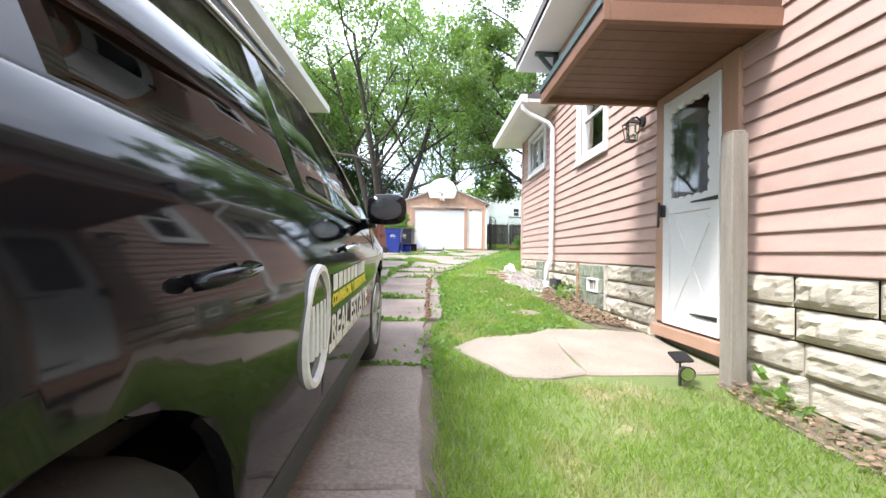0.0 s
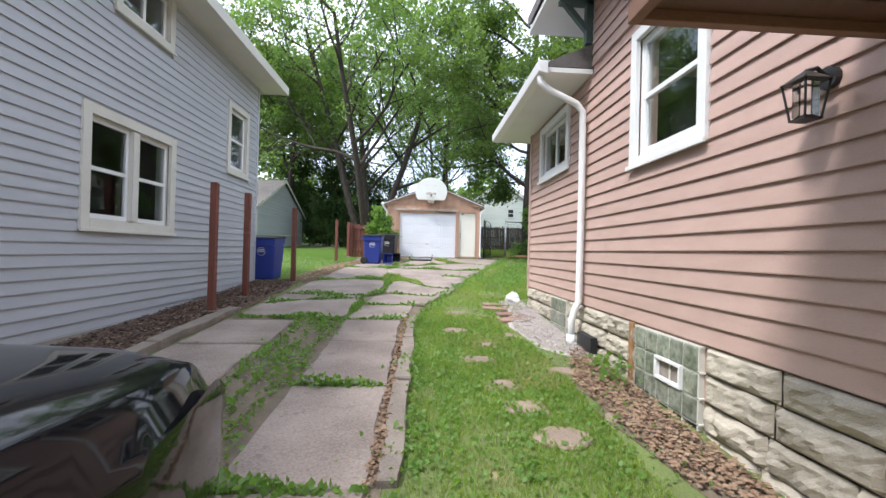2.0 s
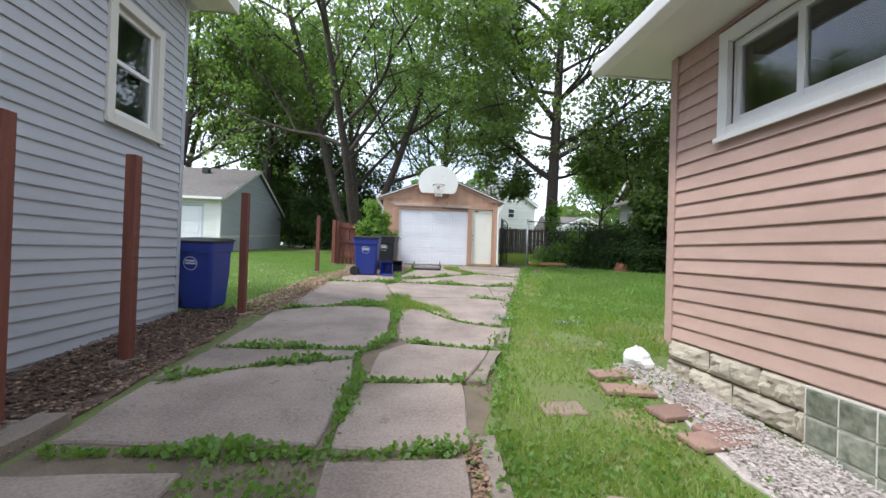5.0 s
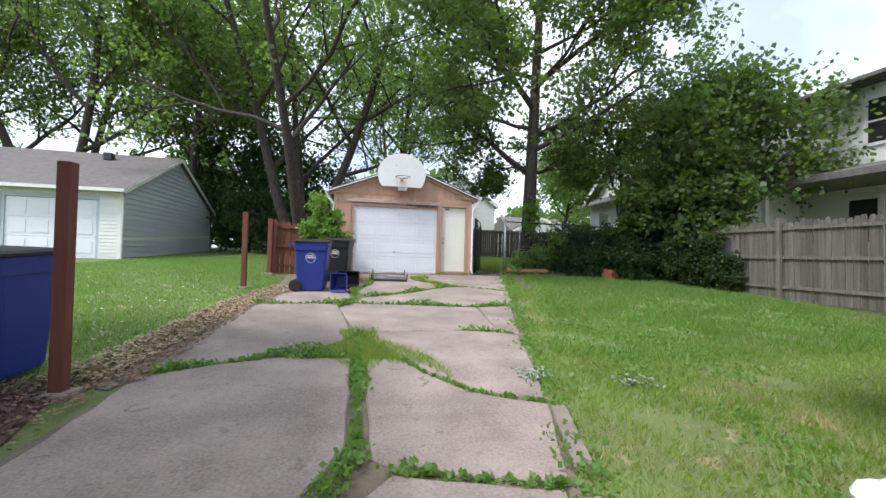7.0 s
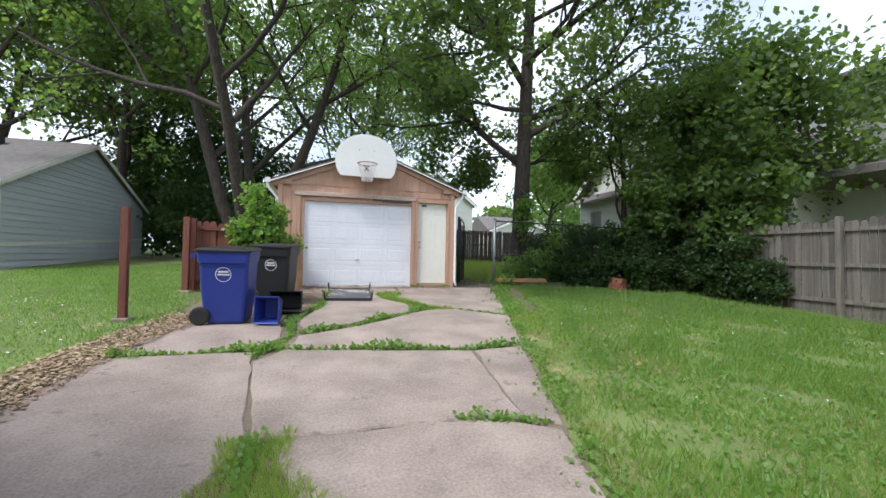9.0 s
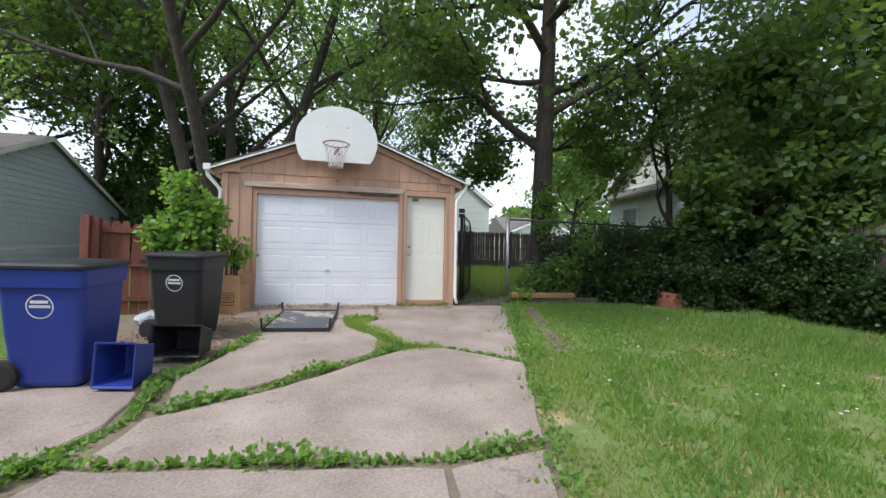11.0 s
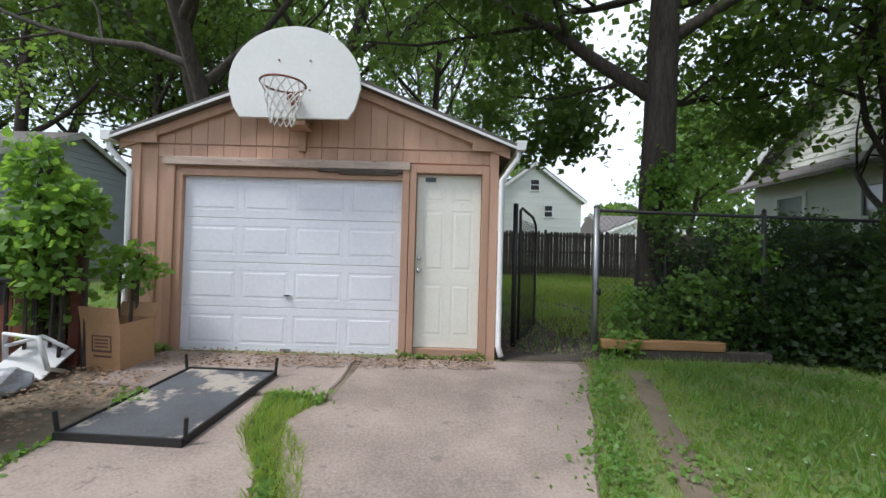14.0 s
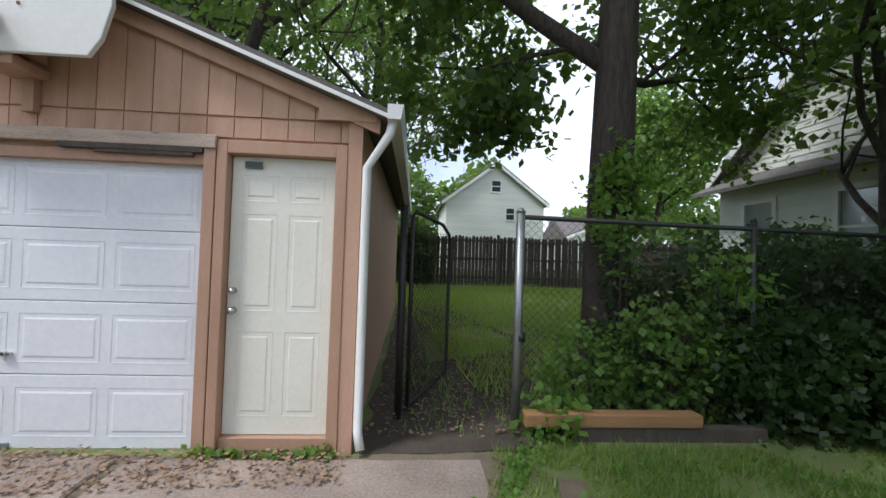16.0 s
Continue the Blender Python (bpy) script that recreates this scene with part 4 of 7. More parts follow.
# grooved siding panels, a lower and an upper row
def gable_z(x):
    return GA - 0.05 - SL * abs(x - mid)
x = GL + 0.1
while x < GR - 0.11:
    x1 = min(x + 0.2, GR - 0.1)
    for z0, z1a, z1b in ((1.66, 4.235, 4.235), (4.255, gable_z(x), gable_z(x1))):
        if z0 < 2:
            for h in ((-1.02, 2.0, 4.09), (1.95, 2.95, 4.09)):
                if x1 > h[0] and x < h[1]:
                    z0 = h[2]
        if z1a > z0 + 0.02:
            Shape().add([(x + 0.004, FY - 0.004, z0), (x1 - 0.004, FY - 0.004, z0), (x1 - 0.004, FY - 0.004, z1b), (x + 0.004, FY - 0.004, z1a),
                         (x + 0.004, FY + 0.012, z0), (x1 - 0.004, FY + 0.012, z0), (x1 - 0.004, FY + 0.012, z1b), (x + 0.004, FY + 0.012, z1a)],
                        [(0, 1, 2, 3), (4, 7, 6, 5), (0, 4, 5, 1), (1, 5, 6, 2), (2, 6, 7, 3), (3, 7, 4, 0)]).ob("panel", GTAN, garage)
    x = x1
# overhead door
gd = thing("door_2", (0.5, FY, 1.72), "white panelled overhead garage door, closed", "door", kind="structure")
for j in range(4):
    z0 = 1.73 + j * 0.545
    Shape().box(-0.82, 1.88, FY + 0.05, FY + 0.09, z0, z0 + 0.541).ob("section", DOORWHITE, gd, bevel=0.006)
    for i in range(4):
        x0 = -0.82 + 0.08 + i * 0.655
        w, zb, zt = 0.575, z0 + 0.09, z0 + 0.45
        rim = []
        for inset, y in ((0, 0.0635), (0.012, 0.068), (0.024, 0.068), (0.045, 0.062)):
            rim += [(x0 + inset, FY + y, zb + inset), (x0 + w - inset, FY + y, zb + inset), (x0 + w - inset, FY + y, zt - inset), (x0 + inset, FY + y, zt - inset)]
        fr = [(k * 4 + q, k * 4 + (q + 1) % 4, (k + 1) * 4 + (q + 1) % 4, (k + 1) * 4 + q) for k in range(3) for q in range(4)] + [(12, 13, 14, 15)]
        rim = [(a, b - 0.016, c) for a, b, c in rim]
        Shape().add(rim, fr).ob("door_panel", DOORWHITE, gd)
Shape().box(0.45, 0.54, FY + 0.02, FY + 0.05, 2.42, 2.435).tube([(0.5, FY + 0.06, 2.428), (0.5, FY + 0.01, 2.428)], 0.014, 8).ob("handle", CHROME, gd)
Shape().box(0.43, 0.55, FY + 0.03, FY + 0.049, 1.735, 1.775).ob("lock_plate", STEEL, gd)
t = Shape().box(-1.0, -0.90, FY - 0.04, FY + 0.01, 1.66, 4.0).box(-0.899, -0.814, FY - 0.015, FY + 0.1, 1.66, 3.92).box(1.874, 1.96, FY - 0.04, FY + 0.1, 1.66, 4.0).box(-0.82, 1.88, FY - 0.014, FY + 0.1, 3.87, 3.95)
t.ob("jamb", TANTRIM, gd, bevel=0.005)
Shape().box(-1.04, 1.965, FY - 0.06, FY - 0.005, 3.99, 4.09).ob("header", PEEL, gd, bevel=0.008, label="peeling weathered header board")
Shape().box(0.85, 1.87, FY - 0.055, FY - 0.016, 3.952, 3.988).box(1.1, 1.8, FY - 0.05, FY - 0.017, 3.925, 3.951).ob("rotten_strip", DARKWOOD, gd, bevel=0.004, label="dark rotten wood under the header")
# entry door
ed = thing("door_3", (2.44, FY, 1.8), "cream six-panel entry door with silver knob", "door", kind="structure")
Shape().box(2.05, 2.84, FY + 0.05, FY + 0.09, 1.84, 3.96).ob("door_leaf", CREAM, ed, bevel=0.004)
for x0 in (2.14, 2.49):
    for zb, zt in ((1.98, 2.62), (2.78, 3.52), (3.62, 3.82)):
        w = 0.26
        rim = []
        for inset, y in ((0, 0.0475), (0.012, 0.053), (0.024, 0.053), (0.045, 0.046)):
            rim += [(x0 + inset, FY + y, zb + inset), (x0 + w - inset, FY + y, zb + inset), (x0 + w - inset, FY + y, zt - inset), (x0 + inset, FY + y, zt - inset)]
        Shape().add(rim, [(k * 4 + q, k * 4 + (q + 1) % 4, (k + 1) * 4 + (q + 1) % 4, (k + 1) * 4 + q) for k in range(3) for q in range(4)] + [(12, 13, 14, 15)]).ob("door_panel", CREAM, ed)
t = Shape().box(1.968, 2.045, FY - 0.04, FY + 0.1, 1.72, 4.06).box(2.845, 2.93, FY - 0.04, FY + 0.1, 1.72, 4.06).box(2.045, 2.845, FY - 0.039, FY + 0.1, 3.965, 4.06).box(2.05, 2.84, FY, FY + 0.09, 1.74, 1.835)
t.ob("jamb", TANTRIM, ed, bevel=0.006)
for z, r in ((2.78, 0.03), (2.93, 0.027)):
    Shape().tube([(2.1, FY + 0.06, z), (2.1, FY + 0.03, z), (2.1, FY + 0.01, z), (2.1, FY - 0.015, z)], [r * 1.1, r * 0.5, r, r * 0.6], 12).ob("knob", CHROME, ed, smooth=True)
Shape().box(2.15, 2.28, FY + 0.028, FY + 0.033, 3.87, 3.92).ob("sticker", TEAL, ed)
# basketball hoop
hoop = thing("basketball_hoop", (0.63, 22.0, 4.5), "white fan-shaped basketball backboard with rusty rim and net", "hoop")
bx, bz = 0.64, 4.49
pts = [(bx - 0.70, bz + 0.12), (bx - 0.62, bz), (bx + 0.62, bz), (bx + 0.70, bz + 0.12), (bx + 0.76, bz + 0.35), (bx + 0.75, bz + 0.5)]
pts += [(bx + 0.76 * math.cos(a), bz + 0.42 + 0.64 * math.sin(a)) for a in [math.pi * k / 20 for k in range(2, 19)]] + [(bx - 0.75, bz + 0.5), (bx - 0.76, bz + 0.35)]
Shape().prism(pts, "y", 21.98, 22.02).ob("backboard", BOARDW, hoop, bevel=0.006)
hb = Shape()
for dx in (-0.18, 0.18):
    for dz in (0.32, 0.66):
        hb.tube([(bx + dx, 21.978, bz + dz), (bx + dx, 21.97, bz + dz)], 0.012, 6)
hb.ob("bolt", RUST, hoop)
Shape().box(bx - 0.05, bx + 0.05, 21.9, 21.978, bz + 0.14, bz + 0.27).tube([(bx + 0.23 * math.cos(a), 21.67 + 0.23 * math.sin(a), bz + 0.26) for a in [2 * math.pi * k / 28 for k in range(29)]], 0.011, 6).ob("rim", RUST, hoop)
nt = Shape()
for k in range(12):
    for tw in (-1, 1):
        nt.tube([(bx + r * math.cos(a), 21.67 + r * math.sin(a), bz + 0.255 - d) for r, a, d in [(0.23 - 0.11 * (i / 6) ** 0.7, 2 * math.pi * k / 12 + tw * i * 0.2618, 0.42 * i / 6) for i in range(7)]], 0.0065, 4)
nt.ob("net", NETC, hoop)
Shape().box(bx - 0.12, bx + 0.12, 22.02, 22.3, bz - 0.06, bz + 0.0).box(bx - 0.06, bx - 0.02, 22.02, 22.3, bz + 0.05, bz + 0.5).box(bx + 0.06, bx + 0.1, 22.02, 22.3, bz + 0.05, bz + 0.5).box(bx - 0.03, bx + 0.05, 22.26, 22.32, bz - 0.3, bz - 0.05).ob("bracket", TANTRIM, hoop)

# ---- chain-link fence, gate and timber edging beside the garage ----
cf = thing("chain_link_fence", (4.4, 22.75, gz(22.7)), "galvanised chain-link fence with dark top rail", "fence")
for x, r in ((4.40, 0.04), (6.6, 0.028), (8.6, 0.028), (10.25, 0.028)):
    Shape().tube([(x, 22.75, gz(22.7) - 0.1), (x, 22.75, 3.66)], r, 10).tube([(x, 22.75, 3.66), (x, 22.75, 3.70)], [r * 1.15, r * 0.5], 10).ob("post", STEEL if r > 0.03 else BLACKM, cf, smooth=True)
Shape().tube([(4.40, 22.75, 3.62), (10.25, 22.75, 3.55)], 0.022, 8).tube([(4.40, 22.75, 2.55), (4.46, 22.75, 2.55)], 0.05, 8).ob("top_rail", BLACKM, cf, smooth=True)
def mesh_wire(x0, x1, z0, z1, y, m=None):
    s, st = Shape(), 0.075
    n = int((x1 - x0 + z1 - z0) / st)
    for sg in (1, -1):
        for k in range(n):
            u = x0 - (z1 - z0) + k * st
            pts = []
            for f in (0.0, 1.0):
                pts.append([u + f * (z1 - z0), z0 + f * (z1 - z0)])
            (xa, za), (xb, zb) = pts
            if xa < x0:
                za += x0 - xa
                xa = x0
            if xb > x1:
                zb -= xb - x1
                xb = x1
            if xb - xa < 0.02:
                continue
            if sg < 0:
                xa, xb = x0 + x1 - xa, x0 + x1 - xb
            d = 0.0022
            q = [Vector((xa, y, za - d)), Vector((xa, y, za + d)), Vector((xb, y, zb + d)), Vector((xb, y, zb - d)), Vector((xa, y + 2 * d, za)), Vector((xb, y + 2 * d, zb))]
            if m:
                q = [m @ p for p in q]
            s.add(q, [(0, 1, 2, 3), (1, 4, 5, 2), (0, 3, 5, 4)])
    return s
mesh_wire(4.44, 10.2, gz(22.7), 3.60, 22.77).ob("wire_mesh", BLACKM, cf)
gate = thing("chain_link_gate", (3.3, 22.95, gz(23)), "open chain-link gate swung back beside the garage", "gate")
Shape().tube([(3.36, 22.9, 1.7), (3.36, 22.9, 3.7)], 0.035, 10).ob("post", BLACKM, gate, smooth=True)
mg = pose(3.44, 22.98, 0, 0, 0, 66)
Shape().tube([mg @ Vector(p) for p in ((0, 0, 1.85), (0, 0, 3.62), (0.1, 0, 3.66), (0.8, 0, 3.6), (1.02, 0, 3.5), (1.05, 0, 3.4), (1.05, 0, 1.9), (0, 0, 1.86))], 0.02, 8).ob("gate_frame", BLACKM, gate, smooth=True)
mesh_wire(0.02, 1.03, 1.9, 3.5, 0, mg).ob("wire_mesh", BLACKM, gate)
tb = thing("timber_edging", (5.5, 22.6, 1.8), "orange-brown timber beam on a low block edge", "timber")
Shape().box(4.42, 5.95, 22.48, 22.62, 1.86, 1.97).ob("beam", BEAM, tb, bevel=0.012)
Shape().box(4.75, 6.55, 22.5, 22.6, 1.6, 1.856).ob("edge_block", DARKWOOD, tb, bevel=0.015)

# ---- neighbouring buildings ----
ng = thing("neighbour_garage", (-10.5, 28.7, 1.9), "blue-grey sided neighbour garage with white overhead door", "garage")
NX, NY0, NY1, NE, NA = -8.8, 25.4, 34.0, 4.35, 6.28
s = Shape()
split_wall(s, "y", NY0 + 0.01, NY0 + 0.15, -15.5, NX, 1.2, NE, [(-12.3, -9.6, 1.2, 3.95)])
s.box(NX - 0.15, NX - 0.01, NY0 + 0.15, NY1, 1.2, NE).prism([(NY0, NE), (NY1, NE), ((NY0 + NY1) / 2, NA)], "x", NX - 0.15, NX - 0.01).box(-15.5, NX - 0.15, NY1 - 0.15, NY1, 1.2, NE).box(-15.5, -15.35, NY0 + 0.15, NY1 - 0.15, 1.2, NE)
s.ob("wall", GREYD, ng)
nm = (NY0 + NY1) / 2
for sg in (-1, 1):
    ye = nm + sg * (nm - NY0 + 0.25)
    Shape().prism([(nm, NA + 0.02), (ye, NE - 0.1), (ye, NE), (nm, NA + 0.12)], "x", -15.8, NX + 0.18).ob("roof", SHINGLE, ng)
    Shape().prism([(nm, NA - 0.05), (ye, NE - 0.17), (ye, NE - 0.02), (nm, NA + 0.1)], "x", NX + 0.181, NX + 0.2).ob("rake_trim", WHITESID, ng)
Shape().box(-15.8, NX + 0.2, NY0 - 0.36, NY0 - 0.26, NE - 0.12, NE - 0.01).tube([(NX + 0.04, NY0 - 0.2, NE - 0.1), (NX + 0.02, NY0 - 0.04, NE - 0.4), (NX + 0.02, NY0 - 0.04, 1.9)], 0.04, 8).box(NX - 0.14, NX + 0.01, NY0 - 0.02, NY0 + 0.02, 1.2, NE - 0.1).ob("gutter", WHITESID, ng)
Shape().add([(NX + 0.01, NY0, 2.55), (NX + 0.01, NY1, 2.95), (NX + 0.01, NY1, 3.05), (NX + 0.01, NY0, 2.65), (NX + 0.03, NY0, 2.55), (NX + 0.03, NY1, 2.95), (NX + 0.03, NY1, 3.05), (NX + 0.03, NY0, 2.65)], [(4, 5, 6, 7), (0, 1, 5, 4), (3, 2, 6, 7), (0, 3, 7, 4), (1, 2, 6, 5)]).ob("siding_trim", WHITESID, ng)
nd_ = Shape()
for j in range(4):
    nd_.box(-12.3, -9.6, NY0 + 0.06, NY0 + 0.1, 1.3 + j * 0.66, 1.3 + j * 0.66 + 0.655)
    for i in range(4):
        nd_.box(-12.3 + 0.1 + i * 0.66, -12.3 + 0.6 + i * 0.66, NY0 + 0.045, NY0 + 0.0599, 1.42 + j * 0.66, 1.84 + j * 0.66)
nd_.ob("overhead_door", DOORWHITE, ng)
Shape().box(-11.2, -10.9, 28.6, 28.9, 5.95, 6.25).ob("roof_vent", BLACKM, ng)

def gable_house(name, x0, x1, y0, y1, base, eave, apex, label, holes):
    """A white-sided house whose gable end faces -y. holes: windows (x0, x1, z0, z1) in that end."""
    e = thing(name, ((x0 + x1) / 2, y0, base), label, "house")
    s = Shape()
    split_wall(s, "y", y0 + 0.02, y0 + 0.2, x0, x1, base, eave, [h for h in holes if h[3] <= eave])
    xm = (x0 + x1) / 2
    s.prism([(x0, eave), (x1, eave), (xm, apex)], "y", y0 + 0.02, y0 + 0.2)
    s.box(x0, x0 + 0.2, y0 + 0.2, y1, base, eave).box(x1 - 0.2, x1, y0 + 0.2, y1, base, eave).box(x0, x1, y1, y1 + 0.2, base, eave)
    s.ob("wall", WHITESID, e)
    sl = (apex - eave) / (xm - x0)
    for sg in (-1, 1):
        xe = xm + sg * (xm - x0 + 0.35)
        ze = eave - 0.35 * sl
        Shape().prism([(xm, apex + 0.02), (xe, ze + 0.02), (xe, ze + 0.2), (xm, apex + 0.22)], "y", y0 - 0.3, y1 + 0.3).ob("roof", SHINGLE, e)
        Shape().prism([(xm, apex - 0.15), (xe, ze - 0.15), (xe, ze + 0.1), (xm, apex + 0.1)], "y", y0 - 0.34, y0 - 0.301).ob("rake_trim", WHITE, e)
    for a, b, c, d in holes:
        Shape().box(a - 0.1, b + 0.1, y0 - 0.06, y0 + 0.01, c - 0.1, c).box(a - 0.1, b + 0.1, y0 - 0.06, y0 + 0.01, d, d + 0.1).box(a - 0.1, a, y0 - 0.06, y0 + 0.01, c, d).box(b, b + 0.1, y0 - 0.06, y0 + 0.01, c, d).box(a, b, y0 - 0.05, y0, (c + d) / 2 - 0.03, (c + d) / 2 + 0.03).ob("window_frame", WHITE, e)
        Shape().box(a, b, y0 - 0.02, y0 + 0.012, c, d).ob("window_pane", BLACKP, e)
    return e, sl

WHY = 50.0
wh, wsl = gable_house("white_house", 5.65, 13.15, WHY, 60, 2.3, 7.67, 10.5, "white vinyl-sided gabled house behind the back fence", [(10.25, 10.85, 6.3, 7.15), (9.1, 9.75, 8.4, 9.2)])
# far low house with grey roof, partly behind the trees
fh, fsl = gable_house("far_house", 17.5, 25.0, 56, 64, 2.3, 5.6, 7.2, "low white house with grey roof in the distance", [])
Shape().prism([(56, 5.6), (60, 7.6), (64, 5.6)], "x", 17.2, 25.3).ob("cross_roof", SHINGLE, fh)

rh = thing("neighbour_house", (16, 26, 1.6), "cream-sided neighbour house with porch behind the trees", "house")
RX = 12.8
rholes = [(29.3, 30.2, 3.4, 5.0), (26.6, 27.6, 3.4, 5.0), (23.9, 24.8, 3.4, 5.0)]
s = Shape()
split_wall(s, "x", RX + 0.01, RX + 0.2, 21.4, 31.2, 1.3, 5.6, rholes)
s.prism([(21.4, 5.9), (31.2, 5.9), (26.3, 10.0)], "x", RX + 0.3, RX + 0.5).box(RX, 22, 31.0, 31.2, 1.3, 5.9).box(RX, 22, 21.4, 21.6, 1.3, 5.9).box(21.8, 22, 21.4, 31.2, 1.3, 5.9)
s.box(15.5, 15.7, 17.0, 21.4, 1.3, 8.3).box(15.7, 22, 17.0, 17.2, 1.3, 8.3).box(15.5, 22, 21.2, 21.4, 5.9, 8.3)
s.ob("wall", WHITESID, rh)
for sg in (-1, 1):
    ye = 26.3 + sg * 5.3
    Shape().prism([(26.3, 10.05), (ye, 5.75), (ye, 5.93), (26.3, 10.25)], "x", RX - 0.15, 22.3).ob("roof", SHINGLE, rh)
    Shape().prism([(26.3, 9.9), (ye, 5.6), (ye, 5.85), (26.3, 10.15)], "x", RX - 0.19, RX - 0.151).ob("rake_trim", WHITE, rh)
Shape().prism([(RX - 0.75, 5.35), (RX - 0.75, 5.45), (RX + 0.3, 5.95), (RX + 0.3, 5.6)], "y", 21.2, 31.5).ob("pent_roof", SHINGLE, rh)
Shape().box(14.7, 22.3, 16.5, 21.9, 8.3, 8.42).ob("flat_eave", SHINGLE, rh)
Shape().prism([(13.2, 5.0), (13.2, 5.2), (15.6, 5.8), (15.6, 5.0)], "y", 16.6, 21.3).ob("porch_roof", SHINGLE, rh)
for y in (17.0, 20.9):
    Shape().box(13.35, 13.5, y, y + 0.15, 1.5, 5.0).ob("porch_post", WHITE, rh)
for a, b, c, d in rholes:
    Shape().box(RX - 0.05, RX + 0.012, a - 0.12, a, c - 0.12, d + 0.12).box(RX - 0.05, RX + 0.012, b, b + 0.12, c - 0.12, d + 0.12).box(RX - 0.05, RX + 0.012, a, b, d, d + 0.12).box(RX - 0.05, RX + 0.012, a, b, c - 0.12, c).box(RX - 0.03, RX + 0.01, a, b, (c + d) / 2 - 0.03, (c + d) / 2 + 0.03).ob("window_frame", WHITE, rh)
    Shape().box(RX + 0.02, RX + 0.05, a, b, c, d).ob("window_pane", GLASS, rh)
for a, b, c, d in ((18.3, 19.3, 6.4, 7.8), (17.7, 18.5, 3.2, 4.6), (19.0, 19.8, 3.2, 4.6)):
    Shape().box(15.44, 15.5, a - 0.12, a, c - 0.1, d + 0.1).box(15.44, 15.5, b, b + 0.12, c - 0.1, d + 0.1).box(15.44, 15.5, a, b, d, d + 0.1).box(15.44, 15.5, a, b, c - 0.1, c).box(15.45, 15.49, a, b, (c + d) / 2 - 0.03, (c + d) / 2 + 0.03).ob("window_frame", WHITE, rh)
    Shape().box(15.47, 15.5, a, b, c, d).ob("window_pane", BLACKP, rh)


# ---- wheeled bins ----
def wheeled_bin(material, label, at, yaw):
    e = thing("wheeled_bin", (0, 0, 0), label, "bin", "wheeled bins")
    H, m = 1.0, None
    v, rings = [], []
    for z, w, d in ((0.02, 0.23, 0.25), (0.06, 0.245, 0.27), (0.5, 0.275, 0.31), (0.88, 0.30, 0.325), (0.885, 0.325, 0.34), (1.03, 0.335, 0.35), (1.04, 0.33, 0.345)):
        ring, r = [], 0.06
        for cx, cy, a0 in ((w - r, d - r, 0), (-w + r, d - r, 90), (-w + r, -d + r, 180), (w - r, -d + r, 270)):
            for k in range(5):
                a = radians(a0 + k * 22.5)
                ring.append((cx + r * math.cos(a), cy + r * math.sin(a), z))
        rings.append(ring)
    n = 20
    for ring in rings:
        v += ring
    f = [(q * n + i, q * n + (i + 1) % n, (q + 1) * n + (i + 1) % n, (q + 1) * n + i) for q in range(len(rings) - 1) for i in range(n)] + [tuple(range(n))]
    Shape().add(v, f).ob("body", material, e)
    lid = []
    for z, w, d in ((1.041, 0.35, 0.37), (1.065, 0.35, 0.37), (1.085, 0.31, 0.33), (1.10, 0.18, 0.2)):
        for cx, cy, a0 in ((w - 0.06, d - 0.06, 0), (-w + 0.06, d - 0.06, 90), (-w + 0.06, -d + 0.06, 180), (w - 0.06, -d + 0.06, 270)):
            for k in range(5):
                a = radians(a0 + k * 22.5)
                lid.append((cx + 0.06 * math.cos(a), cy + 0.06 * math.sin(a), z))
    Shape().add(lid, [(q * n + i, q * n + (i + 1) % n, (q + 1) * n + (i + 1) % n, (q + 1) * n + i) for q in range(3) for i in range(n)] + [tuple(range(n)), tuple(range(3 * n, 4 * n))]).ob("lid", BLACKP, e, label="black hinged lid")
    Shape().tube([(-0.25, 0.43, 0.98), (0.25, 0.43, 0.98)], 0.016, 8).box(-0.27, -0.24, 0.36, 0.44, 0.95, 1.0).box(0.24, 0.27, 0.36, 0.44, 0.95, 1.0).ob("handle", material, e)
    for sx in (-1, 1):
        Shape().tube([(sx * 0.24, 0.3, 0.13), (sx * 0.25, 0.3, 0.13), (sx * 0.30, 0.3, 0.13), (sx * 0.31, 0.3, 0.13)], [0.10, 0.13, 0.13, 0.10], 20).ob("wheel", RUBBER, e)
    Shape().tube([(-0.24, 0.3, 0.13), (0.24, 0.3, 0.13)], 0.012, 6).ob("axle", STEEL, e)
    em = Shape()
    em.tube([(0.1 * math.cos(a), -0.312, 0.72 + 0.1 * math.sin(a)) for a in [2 * math.pi * k / 24 for k in range(25)]], 0.006, 4)
    for dz, hw in ((0.04, 0.065), (0.0, 0.08), (-0.04, 0.065)):
        em.box(-hw, hw, -0.314 - dz * 0.2, -0.306, 0.72 + dz - 0.012, 0.72 + dz + 0.012)
    em.v = [(y + 0.024 - (z - 0.72) * 0.07, -x, z) for x, y, z in em.v]
    em.ob("emblem", DECALW, e)
    e.matrix_basis = pose(at[0], at[1], gz(at[1]) + 0.02, 3.3, 0, 0) @ Matrix.Rotation(radians(yaw), 4, "Z") @ Matrix.Scale(1.02, 4)
    return e

wheeled_bin(BLUEP, "tall blue plastic wheeled recycling bin with black lid", (-1.6, 18.48), 86)
wheeled_bin(BLACKP, "tall black plastic wheeled refuse bin with closed lid", (-1.15, 20.1), 78)
wheeled_bin(BLUEP, "blue wheeled recycling bin standing by the grey house", (-3.72, 13.3), 84)

